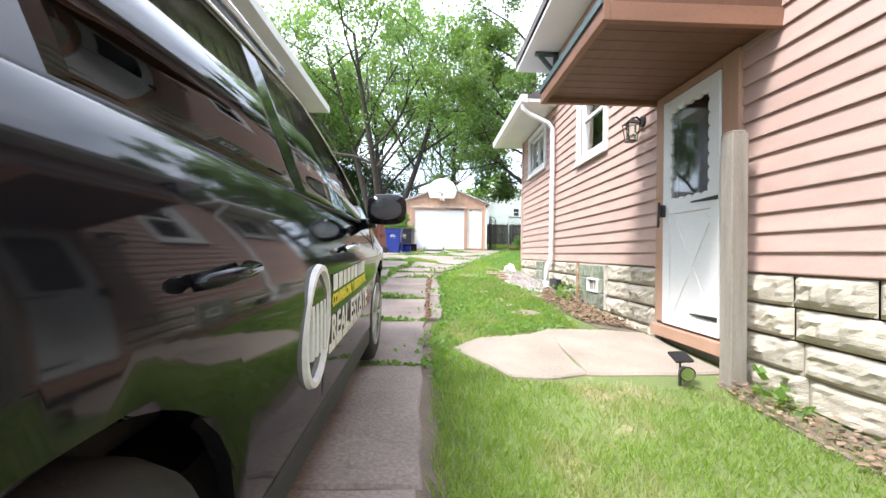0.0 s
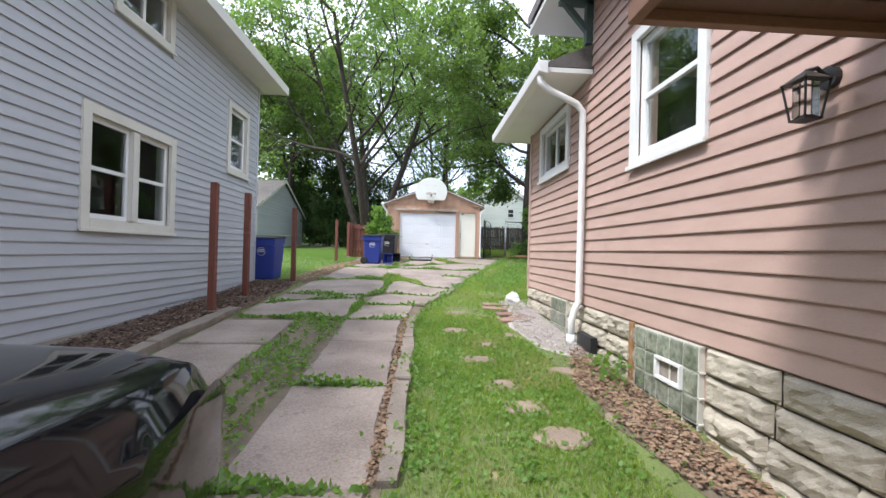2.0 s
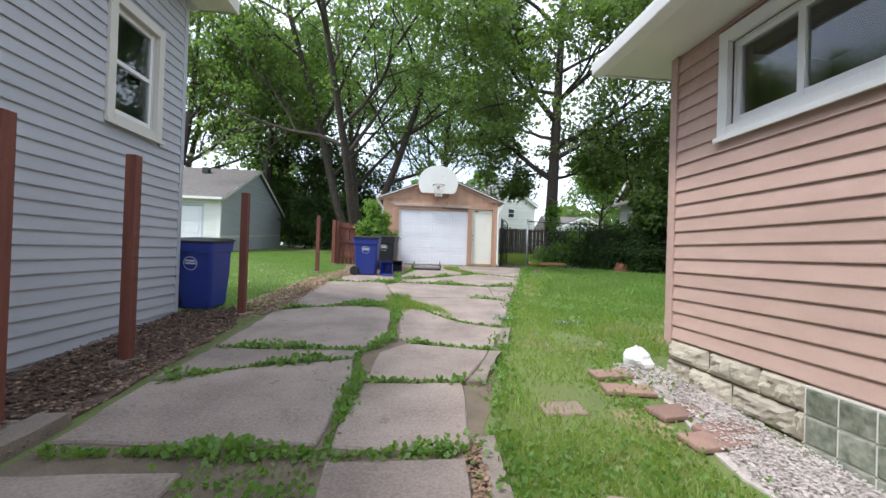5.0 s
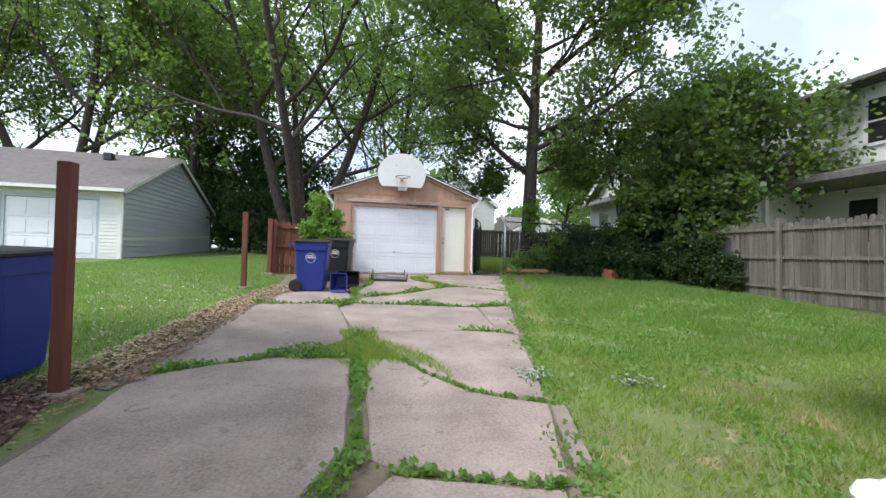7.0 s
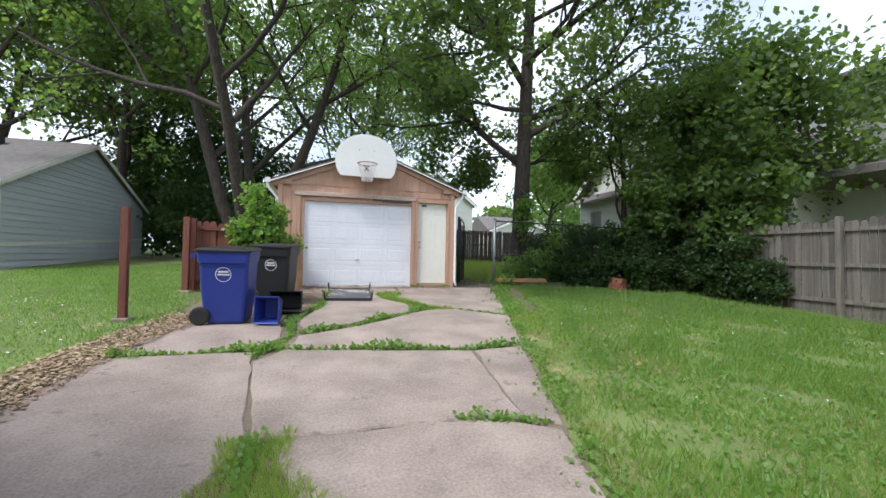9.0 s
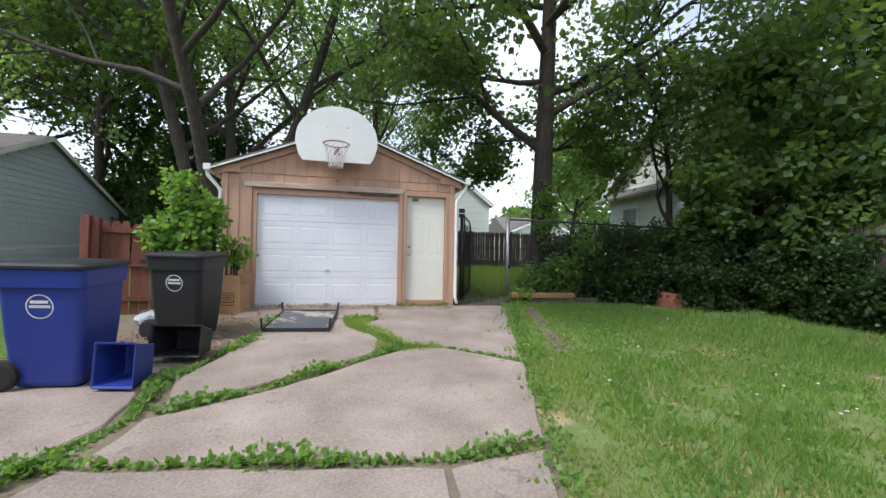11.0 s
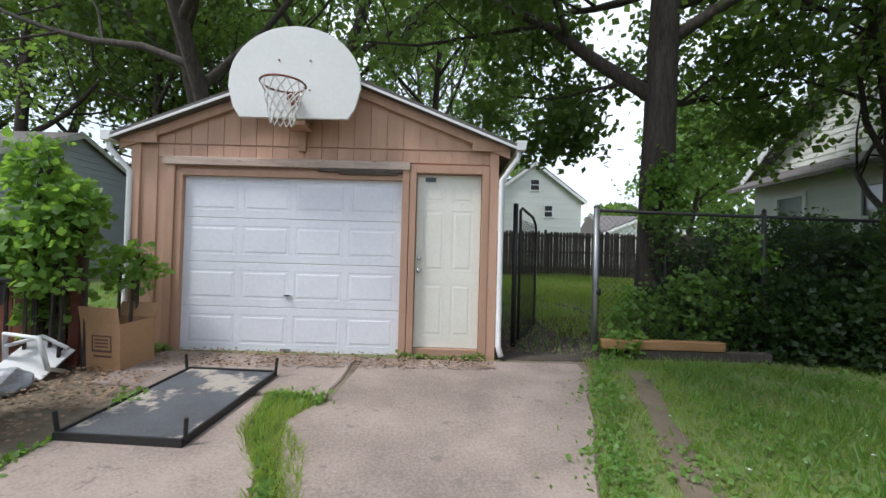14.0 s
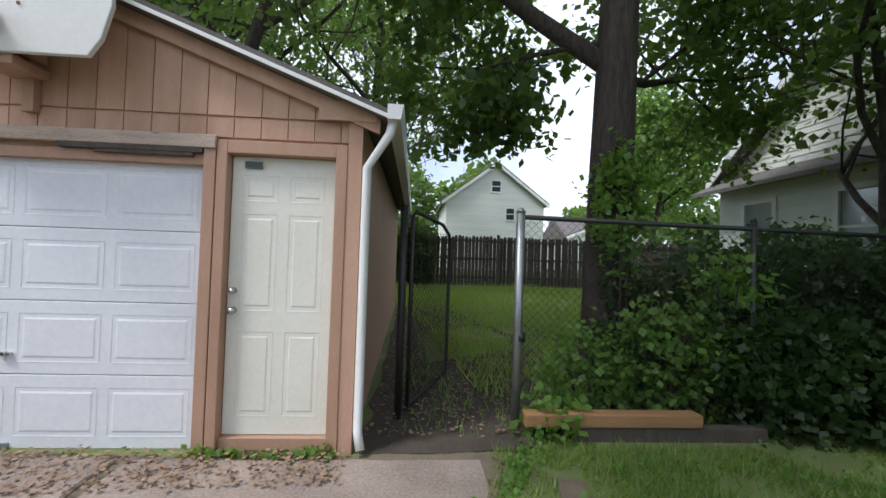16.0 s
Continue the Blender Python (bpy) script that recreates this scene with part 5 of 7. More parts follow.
def tub(name, material, label, at, m):
    e = thing(name, at, label, "tub")
    s, n = Shape(), 4
    rings = [(0.0, 0.15, 0.13), (0.32, 0.2, 0.17), (0.34, 0.215, 0.185), (0.335, 0.19, 0.16), (0.02, 0.14, 0.12)]
    v = [m @ Vector((sx * w, sy * d, z)) for z, w, d in rings for sx, sy in ((-1, -1), (1, -1), (1, 1), (-1, 1))]
    s.add(v, [(q * 4 + i, q * 4 + (i + 1) % 4, (q + 1) * 4 + (i + 1) % 4, (q + 1) * 4 + i) for q in range(4) for i in range(4)] + [(0, 1, 2, 3), (16, 17, 18, 19)])
    s.ob("shell", material, e, bevel=0.02)
    return e
tub("plastic_tub", BLUEP, "small blue plastic tub tipped on its side", (-0.93, 18.45, gz(18.45)), pose(-0.97, 18.42, gz(18.3) + 0.215, 86, 0, -10) @ Matrix.Diagonal((0.85, 1.12, 1.0, 1)))
tub("plastic_tub", BLACKP, "black plastic tub lying on its side", (-0.85, 19.2, gz(19.2)), pose(-0.8, 19.3, gz(19.2) + 0.17, 82, 0, -8) @ Matrix.Diagonal((1.3, 0.95, 1.2, 1)))

# ---- cardboard box, upturned table panel, junk pile ----
bx_ = thing("cardboard_box", (-1.06, 21.75, gz(21.7)), "open brown cardboard box with printed label", "box")
m = pose(-1.06, 21.75, gz(21.75), 3, 0, -10)
b = Shape()
for a0, a1, c0, c1 in ((-0.24, 0.24, -0.2, -0.192), (-0.24, 0.24, 0.192, 0.2), (-0.24, -0.232, -0.192, 0.192), (0.232, 0.24, -0.192, 0.192)):
    b.box(a0, a1, c0, c1, 0, 0.5, m)
b.box(-0.232, 0.232, -0.192, 0.192, 0, 0.01, m).box(-0.24, 0.24, -0.008, 0, 0, 0.17, m @ pose(0, -0.192, 0.5, 8)).box(-0.24, 0.24, 0, 0.008, 0, 0.16, m @ pose(0, 0.192, 0.5, -25))
b.ob("carton", CARD, bx_)
lb = Shape().box(-0.1, 0.14, -0.203, -0.2005, 0.2, 0.225, m).box(-0.1, 0.14, -0.203, -0.2005, 0.36, 0.375, m).box(-0.1, -0.085, -0.203, -0.2005, 0.226, 0.359, m).box(0.125, 0.14, -0.203, -0.2005, 0.226, 0.359, m)
for k in range(3):
    lb.box(-0.06, 0.1, -0.203, -0.2005, 0.25 + k * 0.035, 0.268 + k * 0.035, m)
lb.box(-0.08, 0.14, -0.203, -0.2005, 0.15, 0.17, m).ob("print", BROWN, bx_)

ft = thing("folding_table", (0.25, 20.85, gz(20.8)), "dusty dark table top lying upturned with short legs", "table")
m = pose(0.25, 20.83, gz(20.83) + 0.02, 3.35, 0, -3)
Shape().box(-0.44, 0.44, -0.68, 0.68, 0.012, 0.05, m).ob("top", SLATE, ft, bevel=0.008)
Shape().box(-0.46, 0.46, -0.70, -0.681, 0.0, 0.065, m).box(-0.46, 0.46, 0.681, 0.70, 0.0, 0.065, m).box(-0.46, -0.441, -0.68, 0.68, 0.0, 0.065, m).box(0.441, 0.46, -0.68, 0.68, 0.0, 0.065, m).ob("rim", BLACKM, ft)
for sx in (-1, 1):
    for sy in (-1, 1):
        Shape().tube([m @ Vector((sx * 0.46, sy * 0.66, 0.03)), m @ Vector((sx * 0.475, sy * 0.67, 0.2))], 0.015, 8).ob("leg", BLACKM, ft)

rj = random.Random(12)
for k, (x, y, r, mt) in enumerate(((-1.75, 20.6, 0.22, BAGP), (-1.45, 20.95, 0.17, BAGP), (-1.9, 21.0, 0.2, BLACKP))):
    e = thing("rubbish_bag", (x, y, gz(y)), "crumpled plastic rubbish bag on the ground", "bag", "bags of rubbish")
    bm = bmesh.new()
    bmesh.ops.create_icosphere(bm, subdivisions=3, radius=r)
    for vv in bm.verts:
        vv.co *= 1 + 0.4 * noise.noise(vv.co * 7 + Vector((k * 5, 0, 0)))
        vv.co.z = max(vv.co.z * 0.7, -0.1)
    me = bpy.data.meshes.new("bag_body")
    bm.to_mesh(me)
    bm.free()
    me.materials.append(mt)
    o = new("bag_body", me)
    o.location = (x, y, gz(y) + 0.1)
    under(o, e)
pc = thing("plastic_chair", (-1.5, 21.3, gz(21.3)), "broken white plastic chair lying on its side", "chair")
Shape().tube([(-1.75, 21.25, 1.75), (-1.72, 21.2, 2.12), (-1.35, 21.15, 2.1), (-1.3, 21.2, 1.8), (-1.33, 21.4, 1.72)], 0.022, 8).tube([(-1.72, 21.2, 2.0), (-1.6, 21.45, 2.05), (-1.3, 21.4, 1.95)], 0.02, 8).ob("frame", WHITE, pc, smooth=True)
Shape().box(-0.2, 0.2, -0.2, 0.2, 0, 0.02, pose(-1.55, 21.35, 1.85, 35, 20, 10)).ob("seat", WHITE, pc, bevel=0.01)
pl = thing("white_board", (-1.35, 20.4, gz(20.4)), "white plastic sheet lying on the driveway", "sheet")
Shape().prism([(-1.62, 20.3), (-1.3, 20.18), (-1.12, 20.35), (-1.4, 20.62)], "z", gz(20.4) + 0.03, gz(20.4) + 0.045).ob("sheet_body", WHITE, pl)


# ---- parked black SUV ----
def build_car():
    e = thing("parked_car", (0, 0, 0), "parked black SUV with white and yellow door lettering", "car")
    R, AX = 0.365, (-1.41, 1.41)

    def zb(y):
        z = 0.27
        for a in AX:
            if abs(y - a) < 0.43:
                z = max(z, 0.365 + math.sqrt(0.43 ** 2 - (y - a) ** 2))
        return z

    def width(y):
        w = 0.945
        if y > 1.3:
            w -= 0.17 * ((y - 1.3) / 1.05) ** 2.2
        if y < -1.5:
            w -= 0.10 * ((-1.5 - y) / 0.85) ** 2
        return w

    def belt(y):
        """Window sill line, which climbs towards the rear."""
        return 1.065 + 0.065 * max(0, 0.9 - max(y, -1.9))

    def top(y):
        if y > 1.0:
            return 1.07 - 0.16 * ((y - 1.0) / 1.3) ** 1.6
        return belt(y) + 0.005

    ys = sorted({round(-2.38 + 4.72 * i / 76, 3) for i in range(77)} | {a + s * 0.43 for a in AX for s in (-1, 1)})
    rows = []
    for y in ys:
        w, t, b = width(y), top(y), zb(y)
        nose = max(0, (y - 2.05) / 0.29) ** 2
        prof = [(w - 0.05, b), (w - 0.02, max(b, 0.36)), (w - 0.012, max(b, 0.5)), (w, max(b, 0.68)), (w + 0.010, max(b, 0.80)), (w + 0.004, max(b, 0.88)), (w - 0.012, max(b, t - 0.13)), (w - 0.052, t - 0.06), (w - 0.072, t - 0.012), (w - 0.085, t), (w * 0.6, t + 0.045 * (y > 1.0)), (0, t + 0.06 * (y > 1.0))]
        rows.append([(x, y, max(0.27, z - (0.12 * nose if z > 0.7 else 0))) for x, z in prof])
    n = len(rows[0])
    s = Shape()
    for sx in (1, -1):
        v = [(sx * x, y, z) for row in rows for x, y, z in row]
        s.add(v, [(j * n + i, j * n + i + 1, (j + 1) * n + i + 1, (j + 1) * n + i) for j in range(len(rows) - 1) for i in range(n - 1)])
        for row in (rows[0], rows[-1]):
            s.add([(sx * x, y, z) for x, y, z in row] + [(0, row[0][1], row[0][2])], [tuple(range(n + 1))])
    body = s.ob("body", CARPAINT, e, smooth=True)
    bm = bmesh.new()
    bm.from_mesh(body.data)
    bmesh.ops.remove_doubles(bm, verts=bm.verts, dist=0.002)
    bmesh.ops.recalc_face_normals(bm, faces=bm.faces)
    bm.to_mesh(body.data)
    bm.free()
    body.data.shade_smooth()
    es = body.modifiers.new("split", "EDGE_SPLIT")
    es.split_angle = radians(38)

    def zr(y):
        if y > 0.25:
            return 1.73 - 0.62 * ((y - 0.25) / 0.95) ** 1.15
        if y > -1.7:
            return 1.73 + 0.045 * math.sin(math.pi * (0.25 - y) / 1.95)
        return 1.73 - 0.45 * ((-1.7 - y) / 0.6) ** 1.7

    def side(y, f):
        lo = belt(y)
        hi = max(lo + 0.005, zr(y) - 0.05)
        z = lo + (hi - lo) * f
        return (0.885 - 0.34 * (z - 1.065) - 0.08 * max(0, (z - 1.45)), y, z)

    wins = [(-0.25, 0.92, TINT), (-1.3, -0.37, PRIV), (-1.95, -1.4, PRIV)]
    gy = sorted({round(-2.28 + 3.46 * i / 44, 3) for i in range(45)} | {w[k] for w in wins for k in (0, 1)})
    g = Shape()
    panes = {0: Shape(), 1: Shape(), 2: Shape()}
    shield, back = Shape(), Shape()
    for sx in (1, -1):
        for a, b in zip(gy, gy[1:]):
            mid_ = (a + b) / 2
            k = next((i for i, w in enumerate(wins) if w[0] <= mid_ <= w[1]), None)
            F = [0, 0.05, 0.93, 1.0]
            for f0, f1 in zip(F, F[1:]):
                q = [side(a, f0), side(b, f0), side(b, f1), side(a, f1)]
                tgt = panes[k] if k is not None and f0 == 0.05 else g
                tgt.add([(sx * x, y, z) for x, y, z in q], [(0, 1, 2, 3)])
            for c0, c1 in ((1.0, 0.86), (0.86, 0.45), (0.45, 0.0)):
                q = []
                for y, c in ((a, c0), (b, c0), (b, c1), (a, c1)):
                    xx = side(y, 1)[0] * c
                    q.append((sx * xx, y, side(y, 1)[2] + (0.05 if y <= 0.25 else 0.045) * (1 - c ** 2.5)))
                tgt = shield if mid_ > 0.32 and c0 < 0.9 else back if mid_ < -1.8 and c0 < 0.9 else g
                tgt.add(q, [(0, 1, 2, 3)])
    o = g.ob("roof", CARPAINT, e, smooth=True)
    for k, sh in panes.items():
        sh.ob("side_window", wins[k][2], e, smooth=True)
    shield.ob("windscreen", TINT, e, smooth=True)
    back.ob("rear_window", PRIV, e, smooth=True)
    for o in e.children:
        if o.name.split(".")[0] in ("side_window", "windscreen", "rear_window"):
            bm = bmesh.new()
            bm.from_mesh(o.data)
            bmesh.ops.remove_doubles(bm, verts=bm.verts, dist=0.001)
            bmesh.ops.recalc_face_normals(bm, faces=bm.faces)
            bm.to_mesh(o.data)
            bm.free()
            so = o.modifiers.new("solid", "SOLIDIFY")
            so.thickness = 0.004
    for sx in (1, -1):
        Shape().tube([(sx * (side(y, 0)[0] + 0.005), y, belt(y) + 0.003) for y in (-1.95, -1.2, -0.2, 0.6, 1.02)], 0.008, 6).ob("belt_trim", BLACKP, e, smooth=True)
        Shape().tube([(sx * (side(y, 0.98)[0] + 0.004), y, side(y, 0.98)[2]) for y in [-1.9 + 0.145 * i for i in range(21)]], 0.008, 6).ob("window_trim", CHROME, e, smooth=True)
        Shape().tube([(sx * 0.60, y, zr(y) + 0.05) for y in (-1.6, -1.5, -0.9, -0.3, 0.1, 0.2)], 0.02, 8).ob("roof_rail", CHROME, e, smooth=True)
        # mirror
        mm = Shape()
        rr = []
        for yy, hx, hz in ((0.70, 0.0, 0.0), (0.70, 0.118, 0.088), (0.74, 0.125, 0.098), (0.82, 0.112, 0.088), (0.88, 0.06, 0.05)):
            rr.append([(sx * (1.06 + hx * math.copysign(abs(math.cos(a)) ** 0.6, math.cos(a))), yy, 1.16 + hz * math.copysign(abs(math.sin(a)) ** 0.6, math.sin(a))) for a in [2 * math.pi * i / 16 for i in range(16)]])
        mm.add([p for ring in rr for p in ring], [(q * 16 + i, q * 16 + (i + 1) % 16, (q + 1) * 16 + (i + 1) % 16, (q + 1) * 16 + i) for q in range(4) for i in range(16)] + [tuple(range(64, 80))])
        mm.tube([(sx * 0.88, 0.8, 1.06), (sx * 0.98, 0.79, 1.08)], 0.035, 8)
        mm.ob("mirror", CARPAINT, e, smooth=True)
        Shape().prism([(0.1 * math.cos(a), 0.066 * math.sin(a)) for a in [2 * math.pi * i / 16 for i in range(16)]], "y", -0.003, 0.002, pose(sx * 1.06, 0.682, 1.16, 6, 0, -sx * 10)).ob("mirror_glass", CHROME, e)
        for y in (-0.02, -1.2):
            Shape().tube([(sx * 0.955, y, 0.945), (sx * 0.985, y + 0.03, 0.95), (sx * 0.985, y + 0.17, 0.955), (sx * 0.955, y + 0.2, 0.955)], 0.014, 8).ob("door_handle", CHROME if y > -0.5 else CARPAINT, e, smooth=True)
        seam = Shape()
        for y in (-0.3, 0.98):
            seam.tube([(sx * (width(y) - 0.035), y, 1.05), (sx * (width(y) - 0.002), y, 0.9), (sx * (width(y) + 0.002), y, 0.8), (sx * (width(y) - 0.004), y, 0.66), (sx * (width(y) - 0.016), y, 0.45), (sx * (width(y) - 0.03), y, 0.3)], 0.0045, 4)
        seam.ob("door_seam", RUBBER, e)
        Shape().box(sx * 0.90 - 0.03, sx * 0.90 + 0.03, -0.95, 0.95, 0.245, 0.36).ob("sill", BLACKP, e, bevel=0.02)
        # headlight
        hl = Shape()
        hr = [[(sx * x, y, z) for x, y, z in ((0.50, 2.315, 0.70), (0.62, 2.27, 0.72), (0.74, 2.17, 0.745), (0.845, 1.95, 0.80))], [(sx * x, y, z) for x, y, z in ((0.52, 2.30, 0.80), (0.64, 2.24, 0.83), (0.75, 2.12, 0.86), (0.83, 1.90, 0.885))]]
        hl.add(hr[0] + hr[1], [(i, i + 1, i + 5, i + 4) for i in range(3)])
        hl.v = [(x + sx * 0.02, y + 0.02, z) for x, y, z in hl.v]
        hb = hl.ob("headlight", CHROME, e)
        so = hb.modifiers.new("solid", "SOLIDIFY")
        so.thickness = 0.03
        Shape().add([(sx * 0.80, 2.12, 0.755), (sx * 0.885, 1.97, 0.79), (sx * 0.88, 1.95, 0.83), (sx * 0.80, 2.10, 0.79)], [(0, 1, 2, 3)]).ob("turn_signal", AMBER, e)
    Shape().box(-0.48, 0.48, 2.30, 2.355, 0.52, 0.72).ob("grille", BLACKP, e, bevel=0.02)
    Shape().box(-0.8, 0.8, -2.1, 1.0, 0.24, 0.5).box(-0.80, 0.80, 1.0, 2.2, 0.3, 0.55).ob("floor_pan", RUBBER, e)
    Shape().box(-0.72, 0.72, 0.75, 1.05, 0.75, 1.06).ob("dashboard", BLACKP, e, bevel=0.04)
    Shape().tube([(-0.37 + 0.18 * math.cos(a), 0.55 + 0.07 * math.sin(a), 0.98 + 0.17 * math.sin(a)) for a in [2 * math.pi * i / 20 for i in range(21)]], 0.015, 6).ob("steering_wheel", BLACKP, e)
    for sx in (-0.37, 0.37):
        for y in (-0.05, -0.95):
            Shape().box(sx - 0.24, sx + 0.24, y - 0.25, y + 0.25, 0.5, 0.66).box(-0.23, 0.23, -0.07, 0.07, 0, 0.6, pose(sx, y - 0.25, 0.62, 14)).box(-0.12, 0.12, -0.05, 0.05, 0.62, 0.8, pose(sx, y - 0.25, 0.62, 14)).ob("seat", SEATG, e, bevel=0.04)
    for a in AX:
        for sx in (-1, 1):
            w = new("wheel")
            w.location = (sx * 0.81, a, R)
            under(w, e)
            prof = [(-0.105, 0.24), (-0.11, 0.31), (-0.095, 0.352), (-0.05, R), (0.05, R), (0.095, 0.352), (0.11, 0.31), (0.105, 0.24)]
            k = 40
            tv = [(sx * 0.81 + px, a + pr * math.cos(2 * math.pi * i / k), R + pr * math.sin(2 * math.pi * i / k)) for px, pr in prof for i in range(k)]
            ty = Shape().add(tv, [(q * k + i, q * k + (i + 1) % k, (q + 1) * k + (i + 1) % k, (q + 1) * k + i) for q in range(7) for i in range(k)]).ob("tyre", RUBBER, None, smooth=True)
            rim = Shape().tube([(sx * 0.81 + sx * 0.10, a + 0.235 * math.cos(2 * math.pi * i / k), R + 0.235 * math.sin(2 * math.pi * i / k)) for i in range(k + 1)], 0.012, 6)
            for q in range(10):
                an = 2 * math.pi * (q + (0.12 if q % 2 else -0.12)) / 10
                rim.tube([(sx * 0.90, a + 0.05 * math.cos(an), R + 0.05 * math.sin(an)), (sx * 0.905, a + 0.23 * math.cos(an), R + 0.23 * math.sin(an))], [0.022, 0.015], 6)
            rim.tube([(sx * 0.87, a, R), (sx * 0.915, a, R)], 0.06, 16).tube([(sx * 0.83, a, R), (sx * 0.84, a, R)], 0.15, 20)
            ri = rim.ob("rim", ALLOY, None)
            for o in (ty, ri):
                o.parent = w
                o.matrix_parent_inverse = (Matrix.Translation((sx * 0.81, a, R))).inverted()
    # lettering on the near front door
    T = Matrix(((0, 0, 1, 0), (1, 0, 0, 0), (0, 1, 0, 0), (0, 0, 0, 1)))
    def words(text, y, z, size, material, x):
        c = bpy.data.curves.new("lettering", "FONT")
        c.body, c.size, c.extrude, c.shear, c.offset = text, size, 0.0008, 0.1, 0.004
        c.materials.append(material)
        o = new("lettering", c)
        o.matrix_basis = Matrix.Translation((x, y, z)) @ T
        return under(o, e)
    words("REAL ESTATE", -0.25, 0.58, 0.155, DECALW, 0.949)
    words("COMMERCIAL & RESIDENTIAL", -0.25, 0.73, 0.062, DECALY, 0.954)
    bars = Shape()
    for k, (a, b) in enumerate(((0, 0.075), (0.095, 0.17), (0.19, 0.25), (0.27, 0.34), (0.36, 0.43), (0.45, 0.53), (0.56, 0.6), (0.62, 0.76))):
        bars.box(0.957, 0.9585, -0.25 + a, -0.25 + b, 0.79, 0.855)
    bars.ob("name_bars", DECALW, e)
    sm = Shape()
    for k in range(6):
        sm.box(0.940, 0.9425, -0.25 + k * 0.13, -0.25 + k * 0.13 + 0.11, 0.54, 0.575)
    sm.ob("small_bars", DECALW, e)
    Shape().tube([(0.947 + 0.008 * math.sin(a), -0.45 + 0.14 * math.cos(a), 0.70 + 0.2 * math.sin(a)) for a in [2 * math.pi * i / 40 for i in range(41)]], 0.016, 5).ob("emblem_ring", DECALW, e)
    Shape().box(0.945, 0.956, -0.53, -0.505, 0.6, 0.78).box(0.945, 0.956, -0.48, -0.455, 0.6, 0.78).box(0.945, 0.956, -0.43, -0.405, 0.6, 0.78).box(0.945, 0.956, -0.38, -0.36, 0.6, 0.78).ob("emblem_bars", DECALW, e)
    e.matrix_basis = pose(-1.33, 1.92, gz(1.92) + 0.04, 3.35, 0, 0)
    return e

build_car()


# ---- plants ----
def leaf_quads(rs, pts, size, droop=0.3):
    """Folded pointed leaves at the points: corners and faces."""
    n = len(pts)
    a = rs.normal(size=(n, 3))
    a[:, 2] -= droop
    a /= np.linalg.norm(a, axis=1)[:, None]
    u = rs.normal(size=(n, 3)) + np.array([0, 0, 1.2])
    b = np.cross(a, u)
    b /= np.linalg.norm(b, axis=1)[:, None] + 1e-9
    L = (size * rs.uniform(0.6, 1.3, n))[:, None]
    v = np.stack([pts, pts + a * L * 0.45 + b * L * 0.42, pts + a * L, pts + a * L * 0.45 - b * L * 0.42], axis=1).reshape(-1, 3)
    return v, np.arange(4 * n).reshape(-1, 4)


